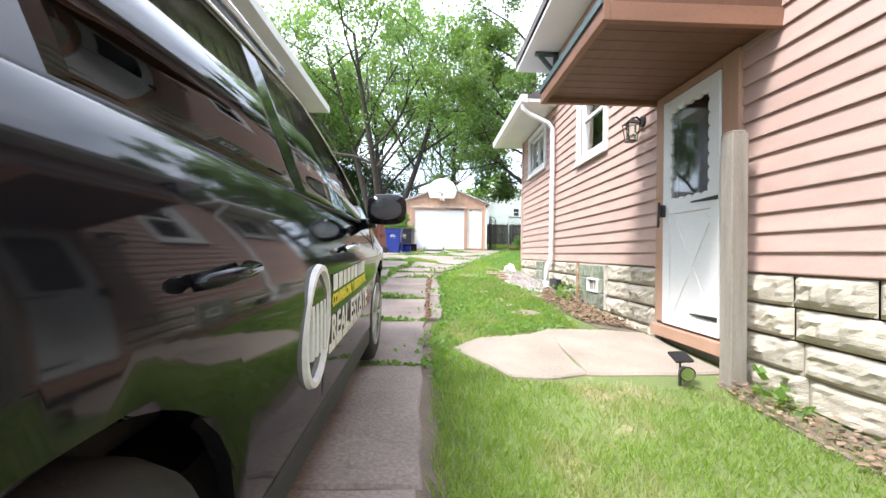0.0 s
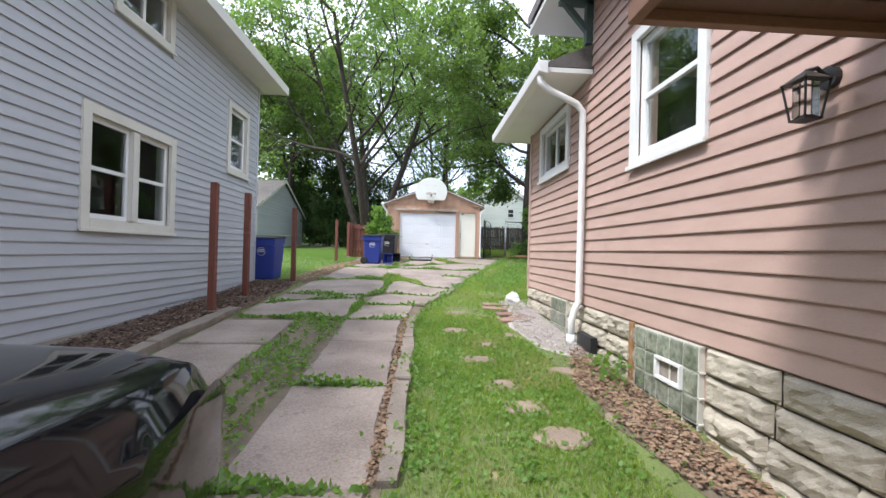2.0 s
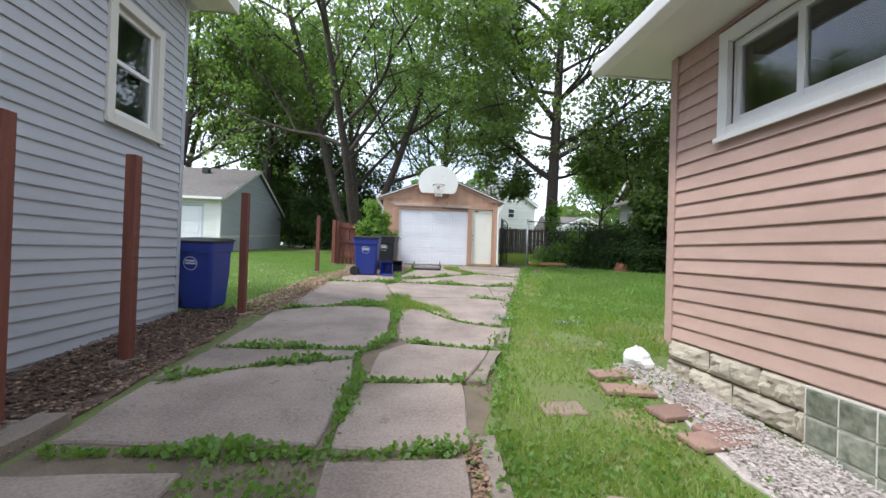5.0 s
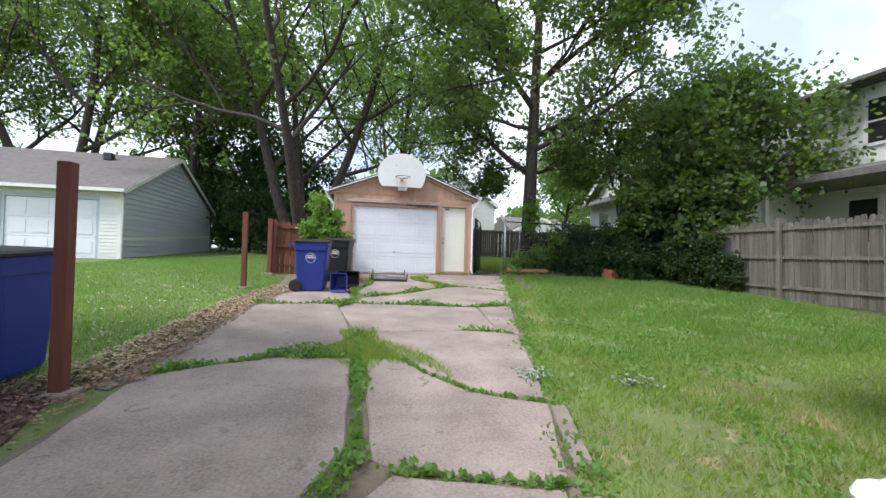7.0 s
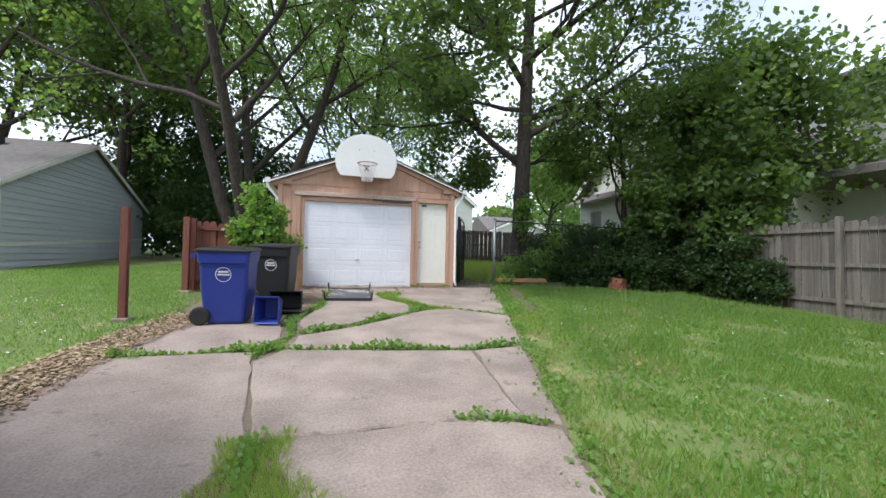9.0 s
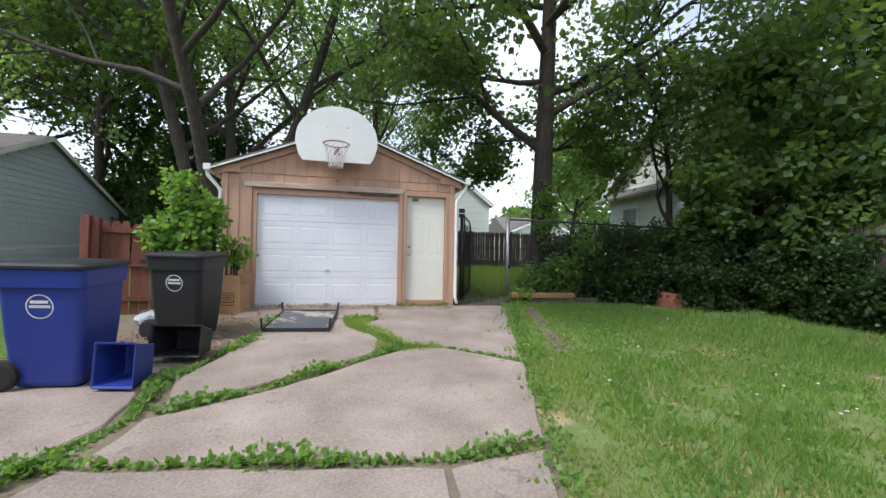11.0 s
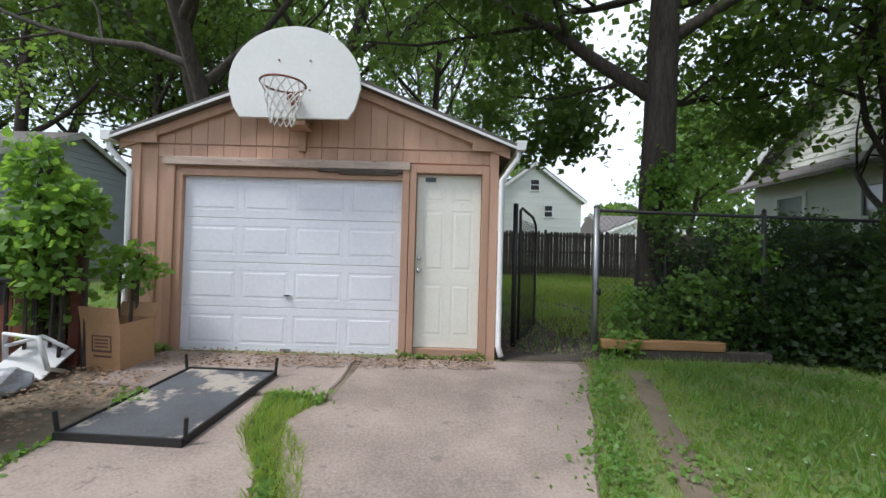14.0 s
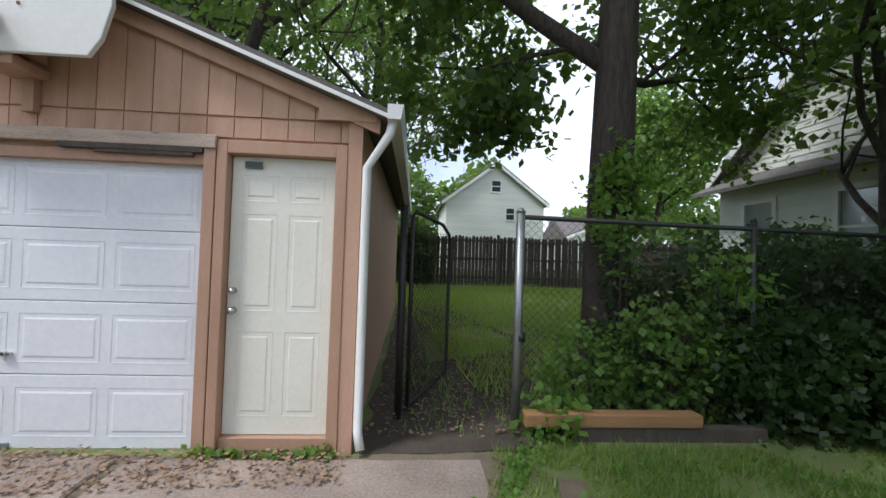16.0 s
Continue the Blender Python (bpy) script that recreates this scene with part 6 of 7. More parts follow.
def tree(name, base, height, spread, r0, seed, leaves, size, material, label, trunks=1, first=0.3, low=0.35, up=0.25, lean=(0, 0), sway=0.05, keep=0.62, clump=0.42, limbs=()):
    rt, rs = random.Random(seed), np.random.RandomState(seed)
    wood, twigs = Shape(), []
    e = thing(name, (*base, gz(base[1])), label, "tree")

    def limb(p, d, length, r, level):
        k = 5 if level < 2 else 3
        pts, rad, q, dd = [p], [r], p.copy(), d.copy()
        for i in range(k):
            j = sway if level == 0 else 0.17
            dd = (dd + Vector((rt.gauss(0, j), rt.gauss(0, j), rt.gauss(0, j * 0.6) + up * 0.22))).normalized()
            q = q + dd * (length / k)
            pts.append(q.copy())
            rad.append(r * (1 - 0.62 * (i + 1) / k))
        wood.tube(pts, rad, (10, 7, 5, 3, 3)[level], cap=False)
        if level >= 2:
            for i in range(1, k + 1):
                twigs.append(pts[i])
        if level >= 3:
            return
        kids = (7, 6, 5)[level]
        for c in range(kids):
            f = first + (1 - first) * (c + rt.random()) / kids if level == 0 else 0.25 + 0.75 * (c + rt.random()) / kids
            i = min(int(f * k), k - 1)
            at = pts[i].lerp(pts[i + 1], f * k - i)
            az = rt.uniform(0, 2 * math.pi) if level else c * 2.4 + rt.uniform(-0.5, 0.5)
            axis = (pts[i + 1] - pts[i]).normalized()
            side = axis.orthogonal().normalized()
            side = (Matrix.Rotation(az, 3, axis) @ side)
            nd = (axis * rt.uniform(0.45, 0.8) + side + Vector((0, 0, up * (0.3 if level else 0.8)))).normalized()
            ln = (spread * rt.uniform(0.75, 1.1) * (1.15 - 0.55 * max(0, f - first) / (1 - first))) if level == 0 else length * rt.uniform(0.4, 0.62)
            limb(at, nd, ln, max(0.012, rad[i] * (0.55 if level == 0 else 0.5)), level + 1)

    for t in range(trunks):
        a = 2 * math.pi * t / max(1, trunks) + seed
        off = 0.0 if trunks == 1 else 0.4
        d = Vector((lean[0] + off * math.cos(a), lean[1] + off * math.sin(a), 1)).normalized()
        limb(Vector((base[0] + off * 0.7 * math.cos(a), base[1] + off * 0.7 * math.sin(a), gz(base[1]) - 0.15)), d, height * rt.uniform(0.72, 0.85), r0, 0)
    for z, d, ln, r in limbs:
        limb(Vector((base[0], base[1], z)), Vector(d).normalized(), ln, r, 1)
    # root flare
    for k in range(5):
        a = k * 1.256 + seed
        wood.tube([(base[0] + 1.9 * r0 * math.cos(a), base[1] + 1.9 * r0 * math.sin(a), gz(base[1]) - 0.08), (base[0] + 0.8 * r0 * math.cos(a), base[1] + 0.8 * r0 * math.sin(a), gz(base[1]) + 1.2 * r0), (base[0] + 0.4 * r0 * math.cos(a), base[1] + 0.4 * r0 * math.sin(a), gz(base[1]) + 3.5 * r0)], [0.3 * r0, 0.38 * r0, 0.2 * r0], 6)
    wood.ob("trunk", BARK, e, smooth=True)
    tw = np.array([tuple(p) for p in twigs])
    tw = tw[tw[:, 2] > gz(base[1]) + low * height * 0.5]
    tw = tw[rs.uniform(size=len(tw)) < keep]
    pick = tw[rs.randint(0, len(tw), leaves)]
    pts = pick + rs.normal(size=(leaves, 3)) * np.array([clump, clump, clump * 0.7])
    pts = pts[pts[:, 2] > gz(base[1]) + 0.4]
    v, q = leaf_quads(rs, pts, size)
    o = new("crown", soup("crown", v, q, material))
    under(o, e)
    return e


def bush(name, boxes, n, size, material, label, seed, category="shrub", stems=True):
    """A shrub filling ellipsoids (x, y, z, rx, ry, rz), ragged by noise, with woody stems."""
    rs = np.random.RandomState(seed)
    x, y = boxes[0][0], boxes[0][1]
    e = thing(name, (x, y, gz(y)), label, category)
    vol = np.array([b[3] * b[4] * b[5] for b in boxes]) ** 0.8
    which = rs.choice(len(boxes), size=n, p=vol / vol.sum())
    B = np.array(boxes)[which]
    d = rs.normal(size=(n, 3))
    d /= np.linalg.norm(d, axis=1)[:, None]
    rad = rs.uniform(0.35, 1.0, n) ** 0.6
    wob = 1 + 0.28 * np.sin(d[:, 0] * 7 + which) * np.sin(d[:, 1] * 6 + 2 * which) + 0.2 * np.sin(d[:, 2] * 9 + which)
    pts = B[:, :3] + d * (rad * wob)[:, None] * B[:, 3:]
    pts = pts[pts[:, 2] > 0.42 + 0.0585 * pts[:, 1]]
    v, q = leaf_quads(rs, pts, size)
    under(new("foliage", soup("foliage", v, q, material)), e)
    if stems:
        w = Shape()
        for b in boxes:
            for k in range(5):
                a = rs.uniform(0, 6.28)
                w.tube([(b[0] + 0.1 * math.cos(a), b[1] + 0.1 * math.sin(a), gz(b[1]) - 0.05), (b[0] + 0.3 * b[3] * math.cos(a), b[1] + 0.3 * b[4] * math.sin(a), b[2]), (b[0] + 0.7 * b[3] * math.cos(a), b[1] + 0.7 * b[4] * math.sin(a), b[2] + 0.5 * b[5])], [0.02, 0.014, 0.006], 5)
        w.ob("stems", BARK, e)
    return e


tree("maple_tree", (-3.2, 29.6), 17.5, 7.2, 0.25, 11, 32000, 0.19, LEAF_A, "large many-stemmed maple with light green leaves", 4, 0.30, 0.5, 0.4, clump=0.3, keep=0.34)
tree("shade_tree", (5.75, 23.95), 15.0, 6.0, 0.29, 23, 60000, 0.15, LEAF_B, "tall dark-leaved tree with a straight rough trunk", 1, 0.36, 0.42, 0.12, clump=0.27, sway=0.008, keep=0.36,
     limbs=((5.6, (-0.8, 0.3, 0.75), 5.6, 0.12), (5.9, (-1, 0.15, -0.05), 2.6, 0.04), (6.4, (0.8, -0.3, 0.4), 5.6, 0.11), (5.6, (0.6, 0.6, 0.25), 4.6, 0.09), (7.4, (-0.3, 0.8, 0.3), 5.0, 0.09), (8.4, (-0.8, -0.5, 0.3), 5.4, 0.09), (9.4, (-0.95, 0.2, 0.3), 5.4, 0.09), (8.8, (0.2, -0.9, 0.3), 5.0, 0.08), (10.2, (0.7, -0.5, 0.2), 5.0, 0.08)))
tree("shade_tree", (10.3, 24.6), 8.5, 4.6, 0.13, 31, 4500, 0.18, LEAF_B, "low spreading dark-leaved tree over the hedge", 1, 0.35, 0.7, 0.10)
tree("shade_tree", (12.4, 21.6), 8.0, 3.4, 0.11, 33, 15000, 0.18, LEAF_B, "young dark-leaved tree behind the weathered fence", 1, 0.3, 0.4, 0.15)
tree("shade_tree", (-17.0, 35.5), 18.0, 6.0, 0.28, 41, 24000, 0.2, LEAF_B, "tall dark tree with leaning stems", 3, 0.35, 0.5, 0.35, clump=0.4, keep=0.4)
tree("shade_tree", (-10.5, 36.5), 16.5, 6.2, 0.24, 52, 36000, 0.22, LEAF_B, "dense green tree behind the neighbour garage", 2, 0.2, 0.15, 0.3, clump=0.42, keep=0.45)
tree("shade_tree", (-25.0, 33.0), 17.0, 6.0, 0.26, 63, 24000, 0.22, LEAF_B, "tall dark tree at the edge of the yard", 2, 0.3, 0.4, 0.3, clump=0.5)
tree("maple_tree", (1.5, 36.0), 15.0, 6.5, 0.2, 74, 8000, 0.19, LEAF_A, "slender maple with open crown behind the garage", 2, 0.4, 0.6, 0.3, clump=0.38, keep=0.45)
tree("shade_tree", (14.0, 14.5), 11.0, 3.6, 0.16, 85, 15000, 0.18, LEAF_B, "leafy tree behind the weathered fence", 1, 0.4, 0.6, 0.2)
tree("shade_tree", (14.5, 38.0), 9.0, 4.0, 0.15, 96, 14000, 0.22, LEAF_A, "small leafy tree beyond the back fence", 1, 0.3, 0.3, 0.25)
tree("shade_tree", (3.4, 44.0), 17.0, 6.5, 0.2, 107, 9000, 0.22, LEAF_B, "tall open tree beyond the back fence", 1, 0.45, 0.95, 0.25, clump=0.34, keep=0.35)
bush("undergrowth", [(-4.6, 32.5, 3.2, 1.8, 1.2, 1.8), (-6.8, 33.8, 3.6, 1.8, 1.2, 2.2), (-2.2, 31.0, 3.0, 1.4, 1.0, 1.5), (-9.5, 36, 4.2, 2.2, 1.2, 2.6), (-12.5, 36.5, 4.2, 2.4, 1.2, 2.8), (-5.4, 35.5, 6.6, 2.6, 1.4, 3.6), (-8.8, 37.5, 7.2, 3.0, 1.4, 4.0), (-2.6, 37.0, 5.6, 2.2, 1.2, 2.6)], 38000, 0.2, LEAF_C, "dark leafy undergrowth along the back of the yard", 3)
bush("hedge", [(6.3, 23.5, 2.3, 0.9, 0.6, 0.9), (7.3, 23.4, 2.5, 1.0, 0.75, 1.1), (8.4, 23.2, 2.6, 1.0, 0.9, 1.2), (9.4, 22.3, 2.7, 0.9, 1.0, 1.3), (9.8, 21.2, 2.5, 0.55, 0.9, 1.1), (7.9, 22.4, 2.2, 0.8, 0.5, 0.7), (8.8, 21.8, 2.3, 0.8, 0.7, 0.9), (6.9, 22.7, 2.2, 0.7, 0.4, 0.7), (9.85, 20.1, 2.4, 0.5, 0.8, 1.0), (9.95, 19.2, 2.1, 0.35, 0.5, 0.7)], 66000, 0.085, LEAF_C, "dark overgrown leafy hedge against the chain-link fence", 4, "hedge")
bush("thicket", [(9.5, 21.9, 4.4, 1.2, 1.0, 1.5), (10.6, 20.4, 4.6, 1.2, 1.2, 1.7)], 12000, 0.17, LEAF_B, "dense dark leafy thicket over the fence corner", 14)
bush("weeds", [(5.2, 23.1, 2.1, 0.5, 0.3, 0.5), (4.7, 22.6, 1.85, 0.3, 0.2, 0.25), (5.9, 23.0, 2.3, 0.5, 0.3, 0.6), (6.5, 22.9, 2.6, 0.4, 0.25, 0.9), (5.75, 23.6, 3.9, 0.35, 0.3, 0.8)], 5000, 0.09, LEAF_D, "tall light green weeds and climbing shoots at the fence", 5, "weeds")
bush("sapling", [(-1.65, 21.45, 2.9, 0.45, 0.35, 0.5), (-1.8, 21.5, 3.7, 0.3, 0.3, 0.4), (-1.15, 21.95, 2.75, 0.35, 0.2, 0.3), (-1.75, 21.7, 2.3, 0.35, 0.25, 0.3), (-1.35, 21.5, 3.35, 0.3, 0.25, 0.35), (-2.05, 21.4, 3.0, 0.3, 0.3, 0.3)], 3000, 0.1, LEAF_D, "bright green maple sapling growing against the garage", 6)
bush("back_hedge", [(3.4, 33.6, 3.2, 0.7, 0.5, 1.0)], 3000, 0.16, LEAF_C, "dark shrub by the back fence", 7)
# far woods
rs = np.random.RandomState(8)
n = 26000
fx = rs.uniform(-75, 75, n)
fy = 72 + rs.uniform(-4, 6, n)
ftop = 9 + 4 * np.sin(fx * 0.21) + 2.5 * np.sin(fx * 0.53 + 1)
v, q = leaf_quads(rs, np.stack([fx, fy, 2.3 + ftop * rs.uniform(0, 1, n) ** 0.8], axis=1), 1.0)
tagged(new("far_woods", soup("far_woods", v, q, LEAF_B)), "distant row of green trees on the horizon", "woods", kind="stuff")


# ---- grass, weeds and leaf litter ----
def in_poly(px, py, poly):
    inside = np.zeros(len(px), dtype=bool)
    for (x0, y0), (x1, y1) in zip(poly, poly[1:] + poly[:1]):
        hit = ((y0 > py) != (y1 > py)) & (px < (x1 - x0) * (py - y0) / (y1 - y0 + 1e-12) + x0)
        inside ^= hit
    return inside


def gz_arr(y):
    return np.where(y < 26, 0.42 + 0.0585 * np.maximum(y, -6), 0.42 + 0.0585 * 26 + 0.035 * (np.minimum(y, 40) - 26))


def blades(name, poly, density, h, w, seed, material, label, bare=0.0, holes=()):
    rs = np.random.RandomState(seed)
    P = np.array(poly)
    lo, hi = P.min(0), P.max(0)
    n = int((hi - lo).prod() * density)
    x, y = rs.uniform(lo[0], hi[0], n), rs.uniform(lo[1], hi[1], n)
    keep = in_poly(x, y, poly)
    for hx, hy, hr in holes:
        keep &= (x - hx) ** 2 + (y - hy) ** 2 > hr ** 2
    patch = np.sin(x * 2.1 + 1.3 * np.sin(y * 1.7)) * np.sin(y * 2.6 + 1.1 * np.sin(x * 1.9)) + 0.5 * np.sin(x * 5.3 + y * 4.1)
    keep &= rs.uniform(size=n) > np.clip((patch - 0.35) * 1.6, 0, 0.92) * bare
    x, y, patch = x[keep], y[keep], patch[keep]
    n = len(x)
    z = gz_arr(y) - 0.005
    H = h * rs.uniform(0.5, 1.35, n) * (1 + 0.25 * np.sin(x * 1.3 + y * 0.9))
    a, b = rs.uniform(0, 6.283, n), rs.uniform(0, 6.283, n)
    W, ln = w * rs.uniform(0.7, 1.3, n), H * rs.uniform(0.2, 0.9, n)
    base = np.stack([x, y, z], 1)
    sd = np.stack([np.cos(a) * W / 2, np.sin(a) * W / 2, np.zeros(n)], 1)
    tip = base + np.stack([np.cos(b) * ln, np.sin(b) * ln, H], 1)
    v = np.stack([base - sd, base + sd, tip], 1).reshape(-1, 3)
    return tagged(new(name, soup(name, v, np.arange(3 * n).reshape(-1, 3), material)), label, "grass", kind="stuff")


stones = [(0.88, 9.6, 0.14), (0.75, 8.34, 0.18), (0.94, 7.05, 0.1), (1.06, 6.35, 0.1), (1.15, 5.87, 0.08), (1.3, 5.35, 0.12), (1.73, 6.75, 0.1), (1.9, 5.65, 0.1), (1.1, 7.65, 0.08), (1.5, 8.1, 0.1)]
blades("grass_strip", [(0.2, 9.2), (0.18, 4.6), (0.05, 4.5), (0.0, -1.2), (2.26, -1.2), (2.26, 2.75), (0.62, 2.95), (0.2, 3.72), (0.5, 4.1), (1.2, 4.45), (1.7, 4.5), (1.72, 5.7), (1.75, 6.6), (1.7, 7.5), (1.55, 8.6), (1.5, 9.2)], 4200, 0.055, 0.009, 1, GRASSM, "short green grass strip between driveway and house", 0.55, stones)
blades("back_lawn", [(0.25, 9.2), (1.5, 9.2), (1.75, 10.6), (2.3, 11.0), (10.3, 11.0), (10.3, 22.4), (4.15, 22.4), (3.0, 18.5), (2.4, 16.7), (1.7, 14.5), (1.05, 12.2), (0.7, 11.1)], 1500, 0.065, 0.013, 2, GRASSM, "green back lawn with thin patches", 1.0, [(3.71 + 0.9 * i / 30, 18.9 + 3.1 * i / 30, 0.1) for i in range(31)])
blades("side_lawn", [(-2.75, 12.9), (-2.6, 16.7), (-2.35, 18.6), (-2.6, 21.3), (-3.2, 30), (-8.5, 26), (-9.5, 21), (-8, 12.9)], 900, 0.06, 0.014, 3, WEEDM, "green lawn of the neighbouring yard", 0.3)
blades("yard_grass", [(4.2, 23.4), (10, 22.9), (10, 34), (2, 34), (3.6, 27)], 260, 0.16, 0.02, 4, GRASSM, "longer shaded grass behind the fence", 0.5)


blades("joint_grass", [(-1.15, 13.62), (-0.85, 13.5), (-0.55, 12.9), (-0.35, 13.4), (0.1, 13.25), (0.35, 12.75), (0.2, 13.5), (-0.35, 14.3), (-0.35, 14.75), (-0.85, 14.7), (-0.75, 14.3)], 5200, 0.1, 0.011, 6, GRASSM, "tuft of grass in the widest driveway joint", 0.3)
blades("crossing_grass", [(1.25, 19.15), (1.62, 18.95), (2.1, 19.02), (2.12, 19.34), (1.72, 19.4), (1.5, 20.1), (1.2, 20.5), (1.4, 20.95), (0.85, 21.1), (0.9, 20.4), (1.35, 19.7)], 4200, 0.08, 0.010, 7, GRASSM, "grass growing where the driveway joints meet", 0.4)
blades("passage_grass", [(3.3, 22.6), (4.4, 22.5), (5.3, 23.4), (5.2, 27), (3.3, 28)], 160, 0.12, 0.014, 9, WEEDM, "sparse grass in the shaded passage", 0.8)
blades("lawn_tufts", [(1.7, 13.6), (2.9, 13.2), (9.8, 13.5), (9.8, 21.5), (5.0, 22.2), (4.0, 18.5), (2.8, 16.0)], 420, 0.15, 0.014, 8, WEEDM, "taller darker tufts scattered over the back lawn", 1.0)


def weeds(name, lines, n_per_m, spread, size, seed, label, h=0.09, holes=()):
    """Low leafy weeds and tufts along joints."""
    rs = np.random.RandomState(seed)
    P, D = [], []
    for pts in lines:
        for (x0, y0), (x1, y1) in zip(pts, pts[1:]):
            L = math.hypot(x1 - x0, y1 - y0)
            k = int(L * n_per_m)
            f = rs.uniform(0, 1, k)
            dens = 0.5 + 0.5 * np.sin((x0 + (x1 - x0) * f) * 4.3 + (y0 + (y1 - y0) * f) * 3.7)
            keep = rs.uniform(size=k) < 0.3 + 0.7 * dens
            f, dn = f[keep], dens[keep]
            s = spread * (0.35 + 0.9 * dn)
            P.append(np.stack([x0 + (x1 - x0) * f + rs.normal(size=len(f)) * s, y0 + (y1 - y0) * f + rs.normal(size=len(f)) * s], 1))
            D.append(dn)
    P, D = np.concatenate(P), np.concatenate(D)
    ok = np.ones(len(P), dtype=bool)
    for hx, hy, hr in holes:
        ok &= (P[:, 0] - hx) ** 2 + (P[:, 1] - hy) ** 2 > (hr * 1.05) ** 2
    P, D = P[ok], D[ok]
    z = gz_arr(P[:, 1]) + 0.02 + h * D * rs.uniform(0, 1, len(P)) ** 1.5
    v, q = leaf_quads(rs, np.concatenate([P, z[:, None]], 1), size, -0.5)
    return tagged(new(name, soup(name, v, q, WEEDM)), label, "weeds", kind="stuff")


weeds("joint_weeds", [
    [(-2.55, 8.95), (-1.5, 8.95), (-0.9, 8.9), (0, 8.95)], [(-0.9, 9.0), (-0.84, 10.2), (-0.94, 10.9), (-0.6, 11.6), (-0.58, 13.6), (-0.62, 14.6)],
    [(-2.5, 10.1), (-1.92, 10.48), (-0.95, 10.78)], [(-2.5, 11.1), (-0.92, 11.1)], [(-0.8, 10.13), (0.15, 10.13)], [(-0.4, 11.42), (0.6, 11.15)],
    [(-2.45, 13.2), (-1.93, 13.48), (-1.47, 13.74), (-0.75, 14.05)], [(-0.15, 13.55), (0.05, 13.05), (0.4, 12.53), (1.0, 12.25)], [(-1.3, 13.6), (-0.6, 13.6)],
    [(0.9, 14.73), (1.6, 14.55)], [(-2.4, 16.75), (-1.0, 16.85), (-0.6, 16.87), (1.6, 16.6), (2.35, 16.7)], [(-0.95, 16.6), (-0.62, 17.5), (-0.72, 18.3), (-0.3, 19.6), (-0.2, 20.9)],
    [(-0.5, 17.6), (0.15, 17.95), (0.85, 18.55), (1.6, 19.2), (2.12, 19.2), (2.72, 18.7), (2.96, 18.5)], [(1.6, 19.2), (1.3, 19.95), (1.05, 20.4), (0.9, 21.0), (1.4, 20.9)],
    [(-0.88, 6.25), (0.0, 6.25)], [(-0.88, 4.75), (0.0, 4.75)], [(-0.5, 3.2), (0.0, 3.2)], [(1.9, 22.25), (2.9, 22.25)], [(-1.3, 22.25), (-0.8, 22.2)]], 420, 0.035, 0.05, 21, "green weeds growing in the driveway joints")
weeds("strip_weeds", [[(-1.25, -1), (-1.25, 8.9)], [(-1.05, 4), (-1.0, 8.9)], [(-1.45, 4), (-1.5, 8.9)]], 210, 0.075, 0.045, 22, "low weeds between the concrete wheel strips", 0.05)
weeds("edge_weeds", [[(0.22, 5), (0.25, 9.2), (0.7, 11.1), (1.75, 14.5), (2.45, 16.7), (3.05, 18.5), (4.15, 22)], [(4.15, 21.9), (4.6, 22.5)], [(3.1, 18.4), (4.3, 22.2)], [(0.1, 2.8), (0.1, 4.7), (0.5, 4.3), (1.6, 4.6)]], 260, 0.09, 0.045, 23, "leafy weeds along the lawn edge", 0.07)
weeds("clover", [[(0.5, 4.8), (0.6, 9)], [(1.0, 4.8), (1.1, 9)], [(1.5, 4.8), (1.4, 8.6)], [(1.3, 9.0), (1.9, 10.7)], [(2.1, 10.9), (2.6, 12)]], 480, 0.22, 0.04, 24, "clover patches in the short grass", 0.05, stones)
weeds("lawn_clover", [[(2.2, 12.5), (3.2, 16), (4.2, 20.5)], [(3.2, 12.5), (4.6, 17), (5.2, 21.8)], [(5.0, 14), (6.5, 19), (6.8, 22)], [(7.2, 14), (8.6, 21)]], 330, 0.33, 0.05, 26, "clover and broad weeds through the back lawn", 0.05)
weeds("foundation_weeds", [[(2.2, 2.3), (2.2, 2.75)], [(2.2, 7.0), (2.15, 6.2)]], 150, 0.06, 0.07, 25, "tufts of weeds at the foundation", 0.25)


def litter(name, polys, n, size, seed, material, label, category="leaf litter"):
    rs = np.random.RandomState(seed)
    pts = []
    for poly, share in polys:
        P = np.array(poly)
        k = int(n * share)
        x, y = rs.uniform(P[:, 0].min(), P[:, 0].max(), k), rs.uniform(P[:, 1].min(), P[:, 1].max(), k)
        ok = in_poly(x, y, poly)
        pts.append(np.stack([x[ok], y[ok], gz_arr(y[ok]) + 0.034 + rs.uniform(0, 0.03, ok.sum())], 1))
    v, q = leaf_quads(rs, np.concatenate(pts), size, 0)
    v = v.reshape(-1, 4, 3)
    v[:, :, 2] = v[:, :1, 2] + (v[:, :, 2] - v[:, :1, 2]) * 0.35
    return tagged(new(name, soup(name, v.reshape(-1, 3), q, material)), label, category, kind="stuff")


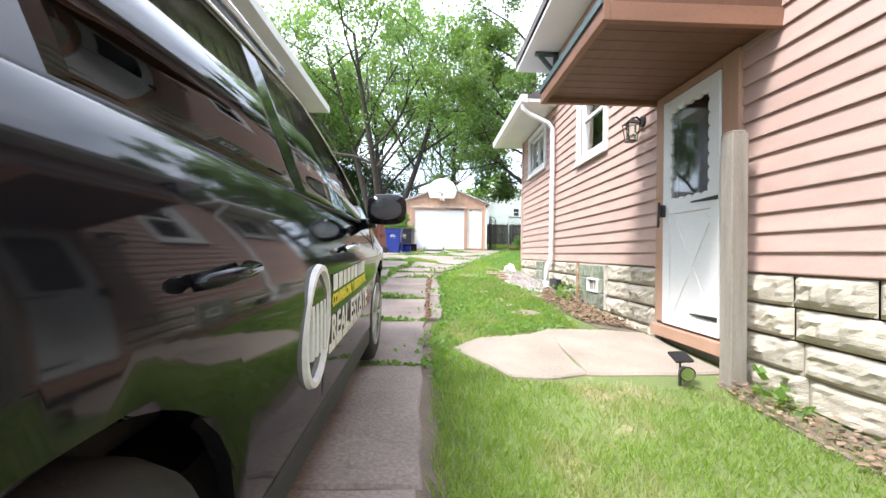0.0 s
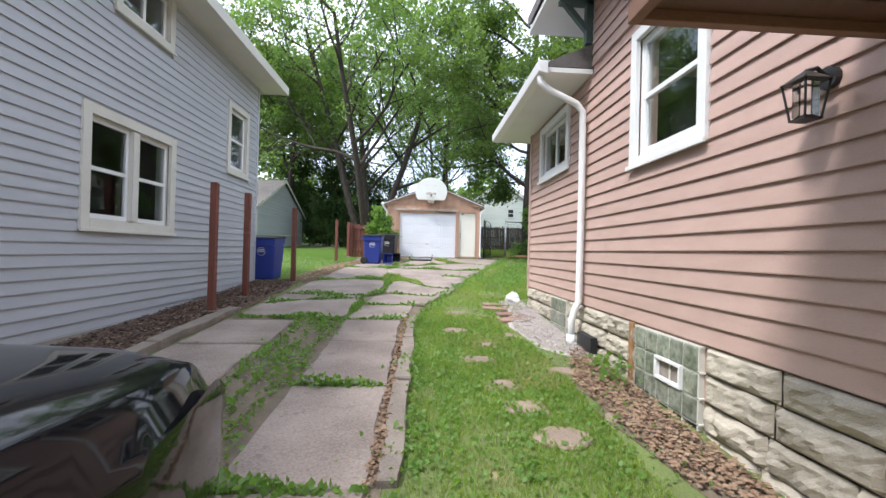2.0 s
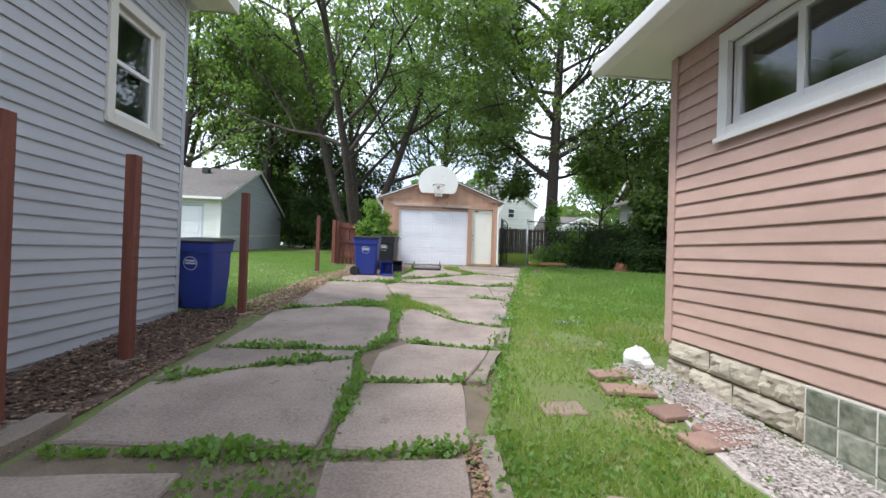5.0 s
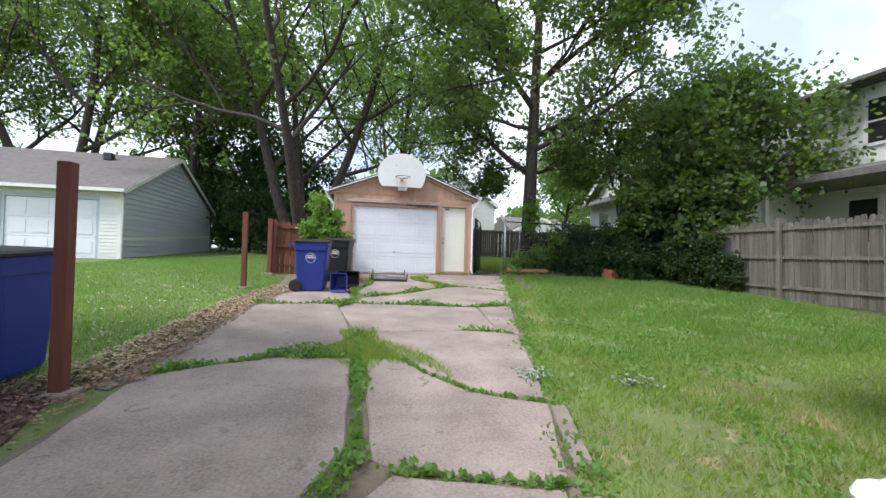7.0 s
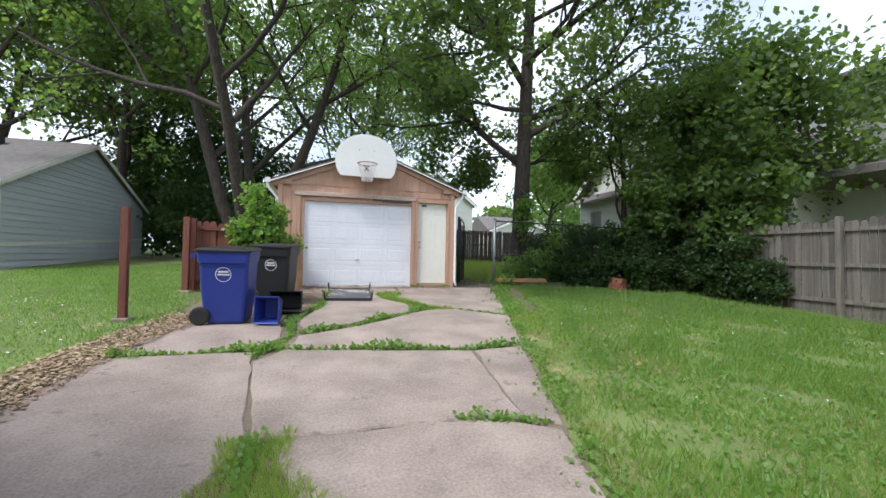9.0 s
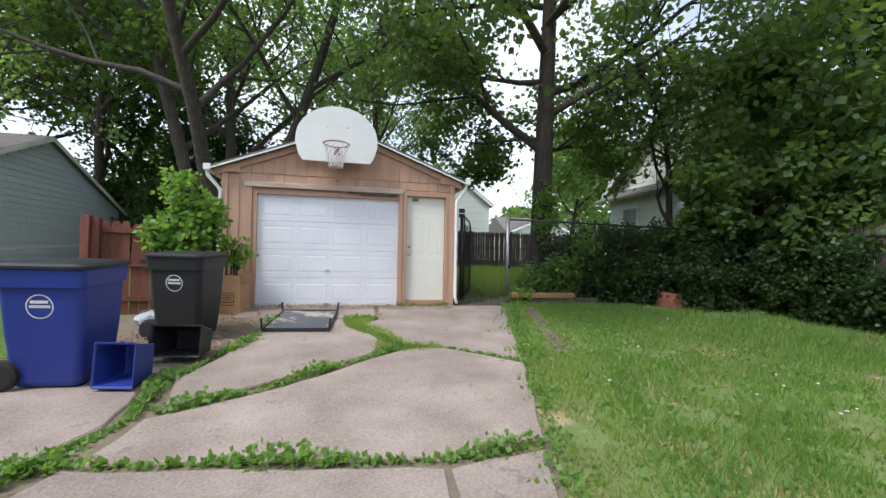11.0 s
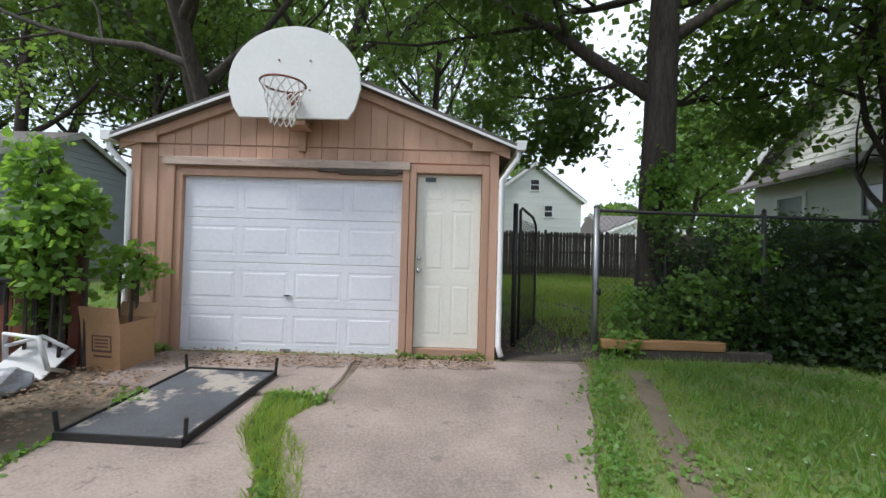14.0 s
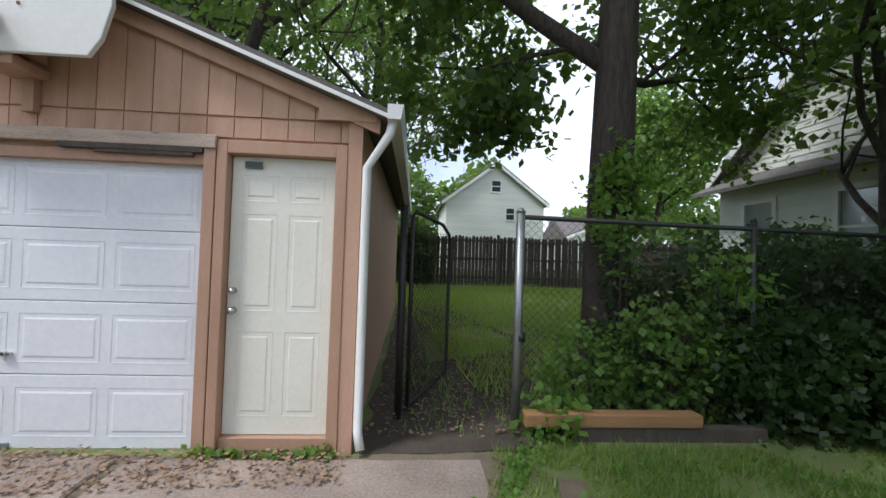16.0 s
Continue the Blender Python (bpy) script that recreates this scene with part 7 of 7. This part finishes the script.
litter("mulch_chips", [([(-3.82, -2), (-2.86, -2), (-2.86, 9.3), (-2.75, 12.2), (-3.0, 13.3), (-3.82, 12.9)], 1.0)], 24000, 0.045, 31, MULCH, "dark mulch chips and leaves beside the house", "mulch")
litter("dry_leaves", [([(-3.8, 4), (-2.7, 4), (-2.6, 13), (-3.8, 12.9)], 0.4), ([(2.3, -1), (1.95, -1), (2.0, 2.9), (2.3, 2.9)], 0.07), ([(2.3, 4.4), (1.85, 4.8), (1.75, 6.4), (2.1, 7.5), (2.3, 7.5)], 0.32), ([(-3.1, 13), (-2.4, 13), (-2.3, 17), (-1.9, 18.5), (-2.5, 19), (-2.95, 17)], 0.6), ([(-1.6, 21.6), (3.0, 21.9), (3.0, 22.3), (-1.4, 22.3)], 0.2), ([(-2.0, 19.3), (-0.5, 19.3), (-0.4, 21.5), (-1.6, 21.6)], 0.14), ([(3.1, 22.5), (4.4, 22.5), (5.0, 25), (3.2, 27)], 0.16), ([(-0.03, 4.8), (0.04, 4.8), (0.06, 9), (-0.02, 9)], 0.14)], 13000, 0.042, 32, DRYLEAF, "dry brown fallen leaves")
litter("gravel_stones", [([(2.3, 7.0), (1.75, 7.6), (1.64, 8.6), (1.87, 9.6), (1.82, 10.6), (2.3, 10.7)], 1.0)], 14000, 0.026, 33, GRAVEL, "pale gravel stones", "gravel")

litter("dry_straw", [([(-3.25, 13.1), (-2.75, 13), (-2.35, 16.8), (-2.0, 18.7), (-2.5, 19.2), (-2.95, 17)], 1.0)], 12000, 0.045, 34, STRAW, "dry straw and clippings along the driveway edge", "straw")
litter("wilted_weeds", [([(0.98, 12.75), (1.3, 12.7), (1.32, 13.02), (1.0, 13.05)], 0.55), ([(1.85, 12.5), (2.3, 12.45), (2.35, 12.72), (1.9, 12.75)], 0.45)], 260, 0.055, 35, PALEWEED, "wilted silvery weeds lying on the lawn edge", "weeds")
litter("clover_flowers", [([(-8.0, 13.5), (-3.2, 13.5), (-3.0, 18), (-4.5, 21), (-8.5, 21)], 0.7), ([(2.6, 14), (9.5, 14), (9.5, 21.5), (4.5, 21.5)], 0.3)], 900, 0.035, 36, WHITE, "small white clover flowers in the lawn", "flowers")

# stump near the hedge
stp = thing("tree_stump", (8.0, 21.9, gz(21.9)), "low reddish rotten tree stump", "stump")
Shape().tube([(8.0, 21.95, gz(21.9) - 0.1), (8.0, 21.95, gz(21.9) + 0.2), (8.02, 21.95, gz(21.9) + 0.32)], [0.32, 0.26, 0.22], 12).ob("stump_body", RUST, stp)

# ---- lap boards of the house walls ----
PINK_LAP, GREY_LAP = lap_mesh("board", PINK, 0.14, 0.022), lap_mesh("board", GREY, 0.136, 0.02)
BLUE_LAP, WHITE_LAP = lap_mesh("board", GREYD, 0.19, 0.03), lap_mesh("board", WHITESID, 0.17, 0.02)
pink_wall = thing("wall_pink_siding", (PX, 3, SB), "pink painted wooden lap siding", "siding", kind="structure")
trim_holes = [(10.47, 10.58, 0, 9), (3.06, 4.2, 0.7, 3.13), (5.45, 6.61, 2.94, 4.35), (8.40, 9.89, 3.32, 4.32)]
lap_boards(pink_wall, PINK_LAP, (PX, 10.47, SB), TURN_L, 16.4, SB, 4.38, 0.14, [(10.47 - b, 10.47 - a, c, d) for a, b, c, d in trim_holes[1:]])
lap_boards(pink_wall, PINK_LAP, (PX, 7.65, SB), TURN_L, 13.6, SB + 22 * 0.14, 5.4, 0.14, [])
grey_wall = thing("wall_grey_siding", (GX, 3, 0.95), "grey vinyl lap siding", "siding", kind="structure")
gtrim = [(7.57, 9.43, 2.2, 3.76), (11.2, 12.22, 3.58, 5.09), (8.03, 9.3, 5.1, 6.02), (4.27, 5.93, 2.2, 3.76)]
lap_boards(grey_wall, GREY_LAP, (GX, -6, 0.95), TURN_R, GY + 6 - 0.07, 0.95, 5.93, 0.136, [(a + 6, b + 6, c, d) for a, b, c, d in gtrim])
blue_wall = thing("wall_neighbour_siding", (NX, NY0, 1.6), "blue-grey vinyl siding of the neighbour garage", "siding", kind="structure")
nsl = (NA - NE) / (nm - NY0)
lap_boards(blue_wall, BLUE_LAP, (NX, NY0, 1.6), TURN_R, NY1 - NY0, 1.6, NA, 0.19, [], lambda z: (max(0, (z - NE) / nsl), NY1 - NY0 - max(0, (z - NE) / nsl)))
lap_boards(blue_wall, lap_mesh("board", WHITESID, 0.125, 0.016), (-15.5, NY0, 1.6), 0, 15.5 + NX, 1.6, NE, 0.125, [(3.1, 6.0, 0, 4.05)])
white_wall = thing("wall_white_siding", (5.9, WHY, 2.3), "white vinyl siding of the gabled house", "siding", kind="structure")
lap_boards(white_wall, WHITE_LAP, (5.65, WHY + 0.02, 4.0), 0, 7.5, 4.0, 10.4, 0.17, [(4.6, 5.2, 6.3, 7.15), (3.45, 4.1, 8.4, 9.2)], lambda z: (max(0, (z - 7.67) / wsl), 7.5 - max(0, (z - 7.67) / wsl)))
cream_wall = thing("wall_cream_siding", (RX, 21.4, 1.5), "cream vinyl siding of the neighbour house", "siding", kind="structure")
lap_boards(cream_wall, WHITE_LAP, (RX + 0.01, 31.2, 2.4), TURN_L, 9.8, 2.4, 5.5, 0.17, [(31.2 - b - 0.1, 31.2 - a + 0.1, c - 0.1, d + 0.1) for a, b, c, d in rholes])
lap_boards(cream_wall, WHITE_LAP, (RX + 0.3, 31.2, 5.95), TURN_L, 9.8, 5.95, 9.9, 0.17, [], lambda z: (max(0, (z - 5.9) / 0.837), 9.8 - max(0, (z - 5.9) / 0.837)))
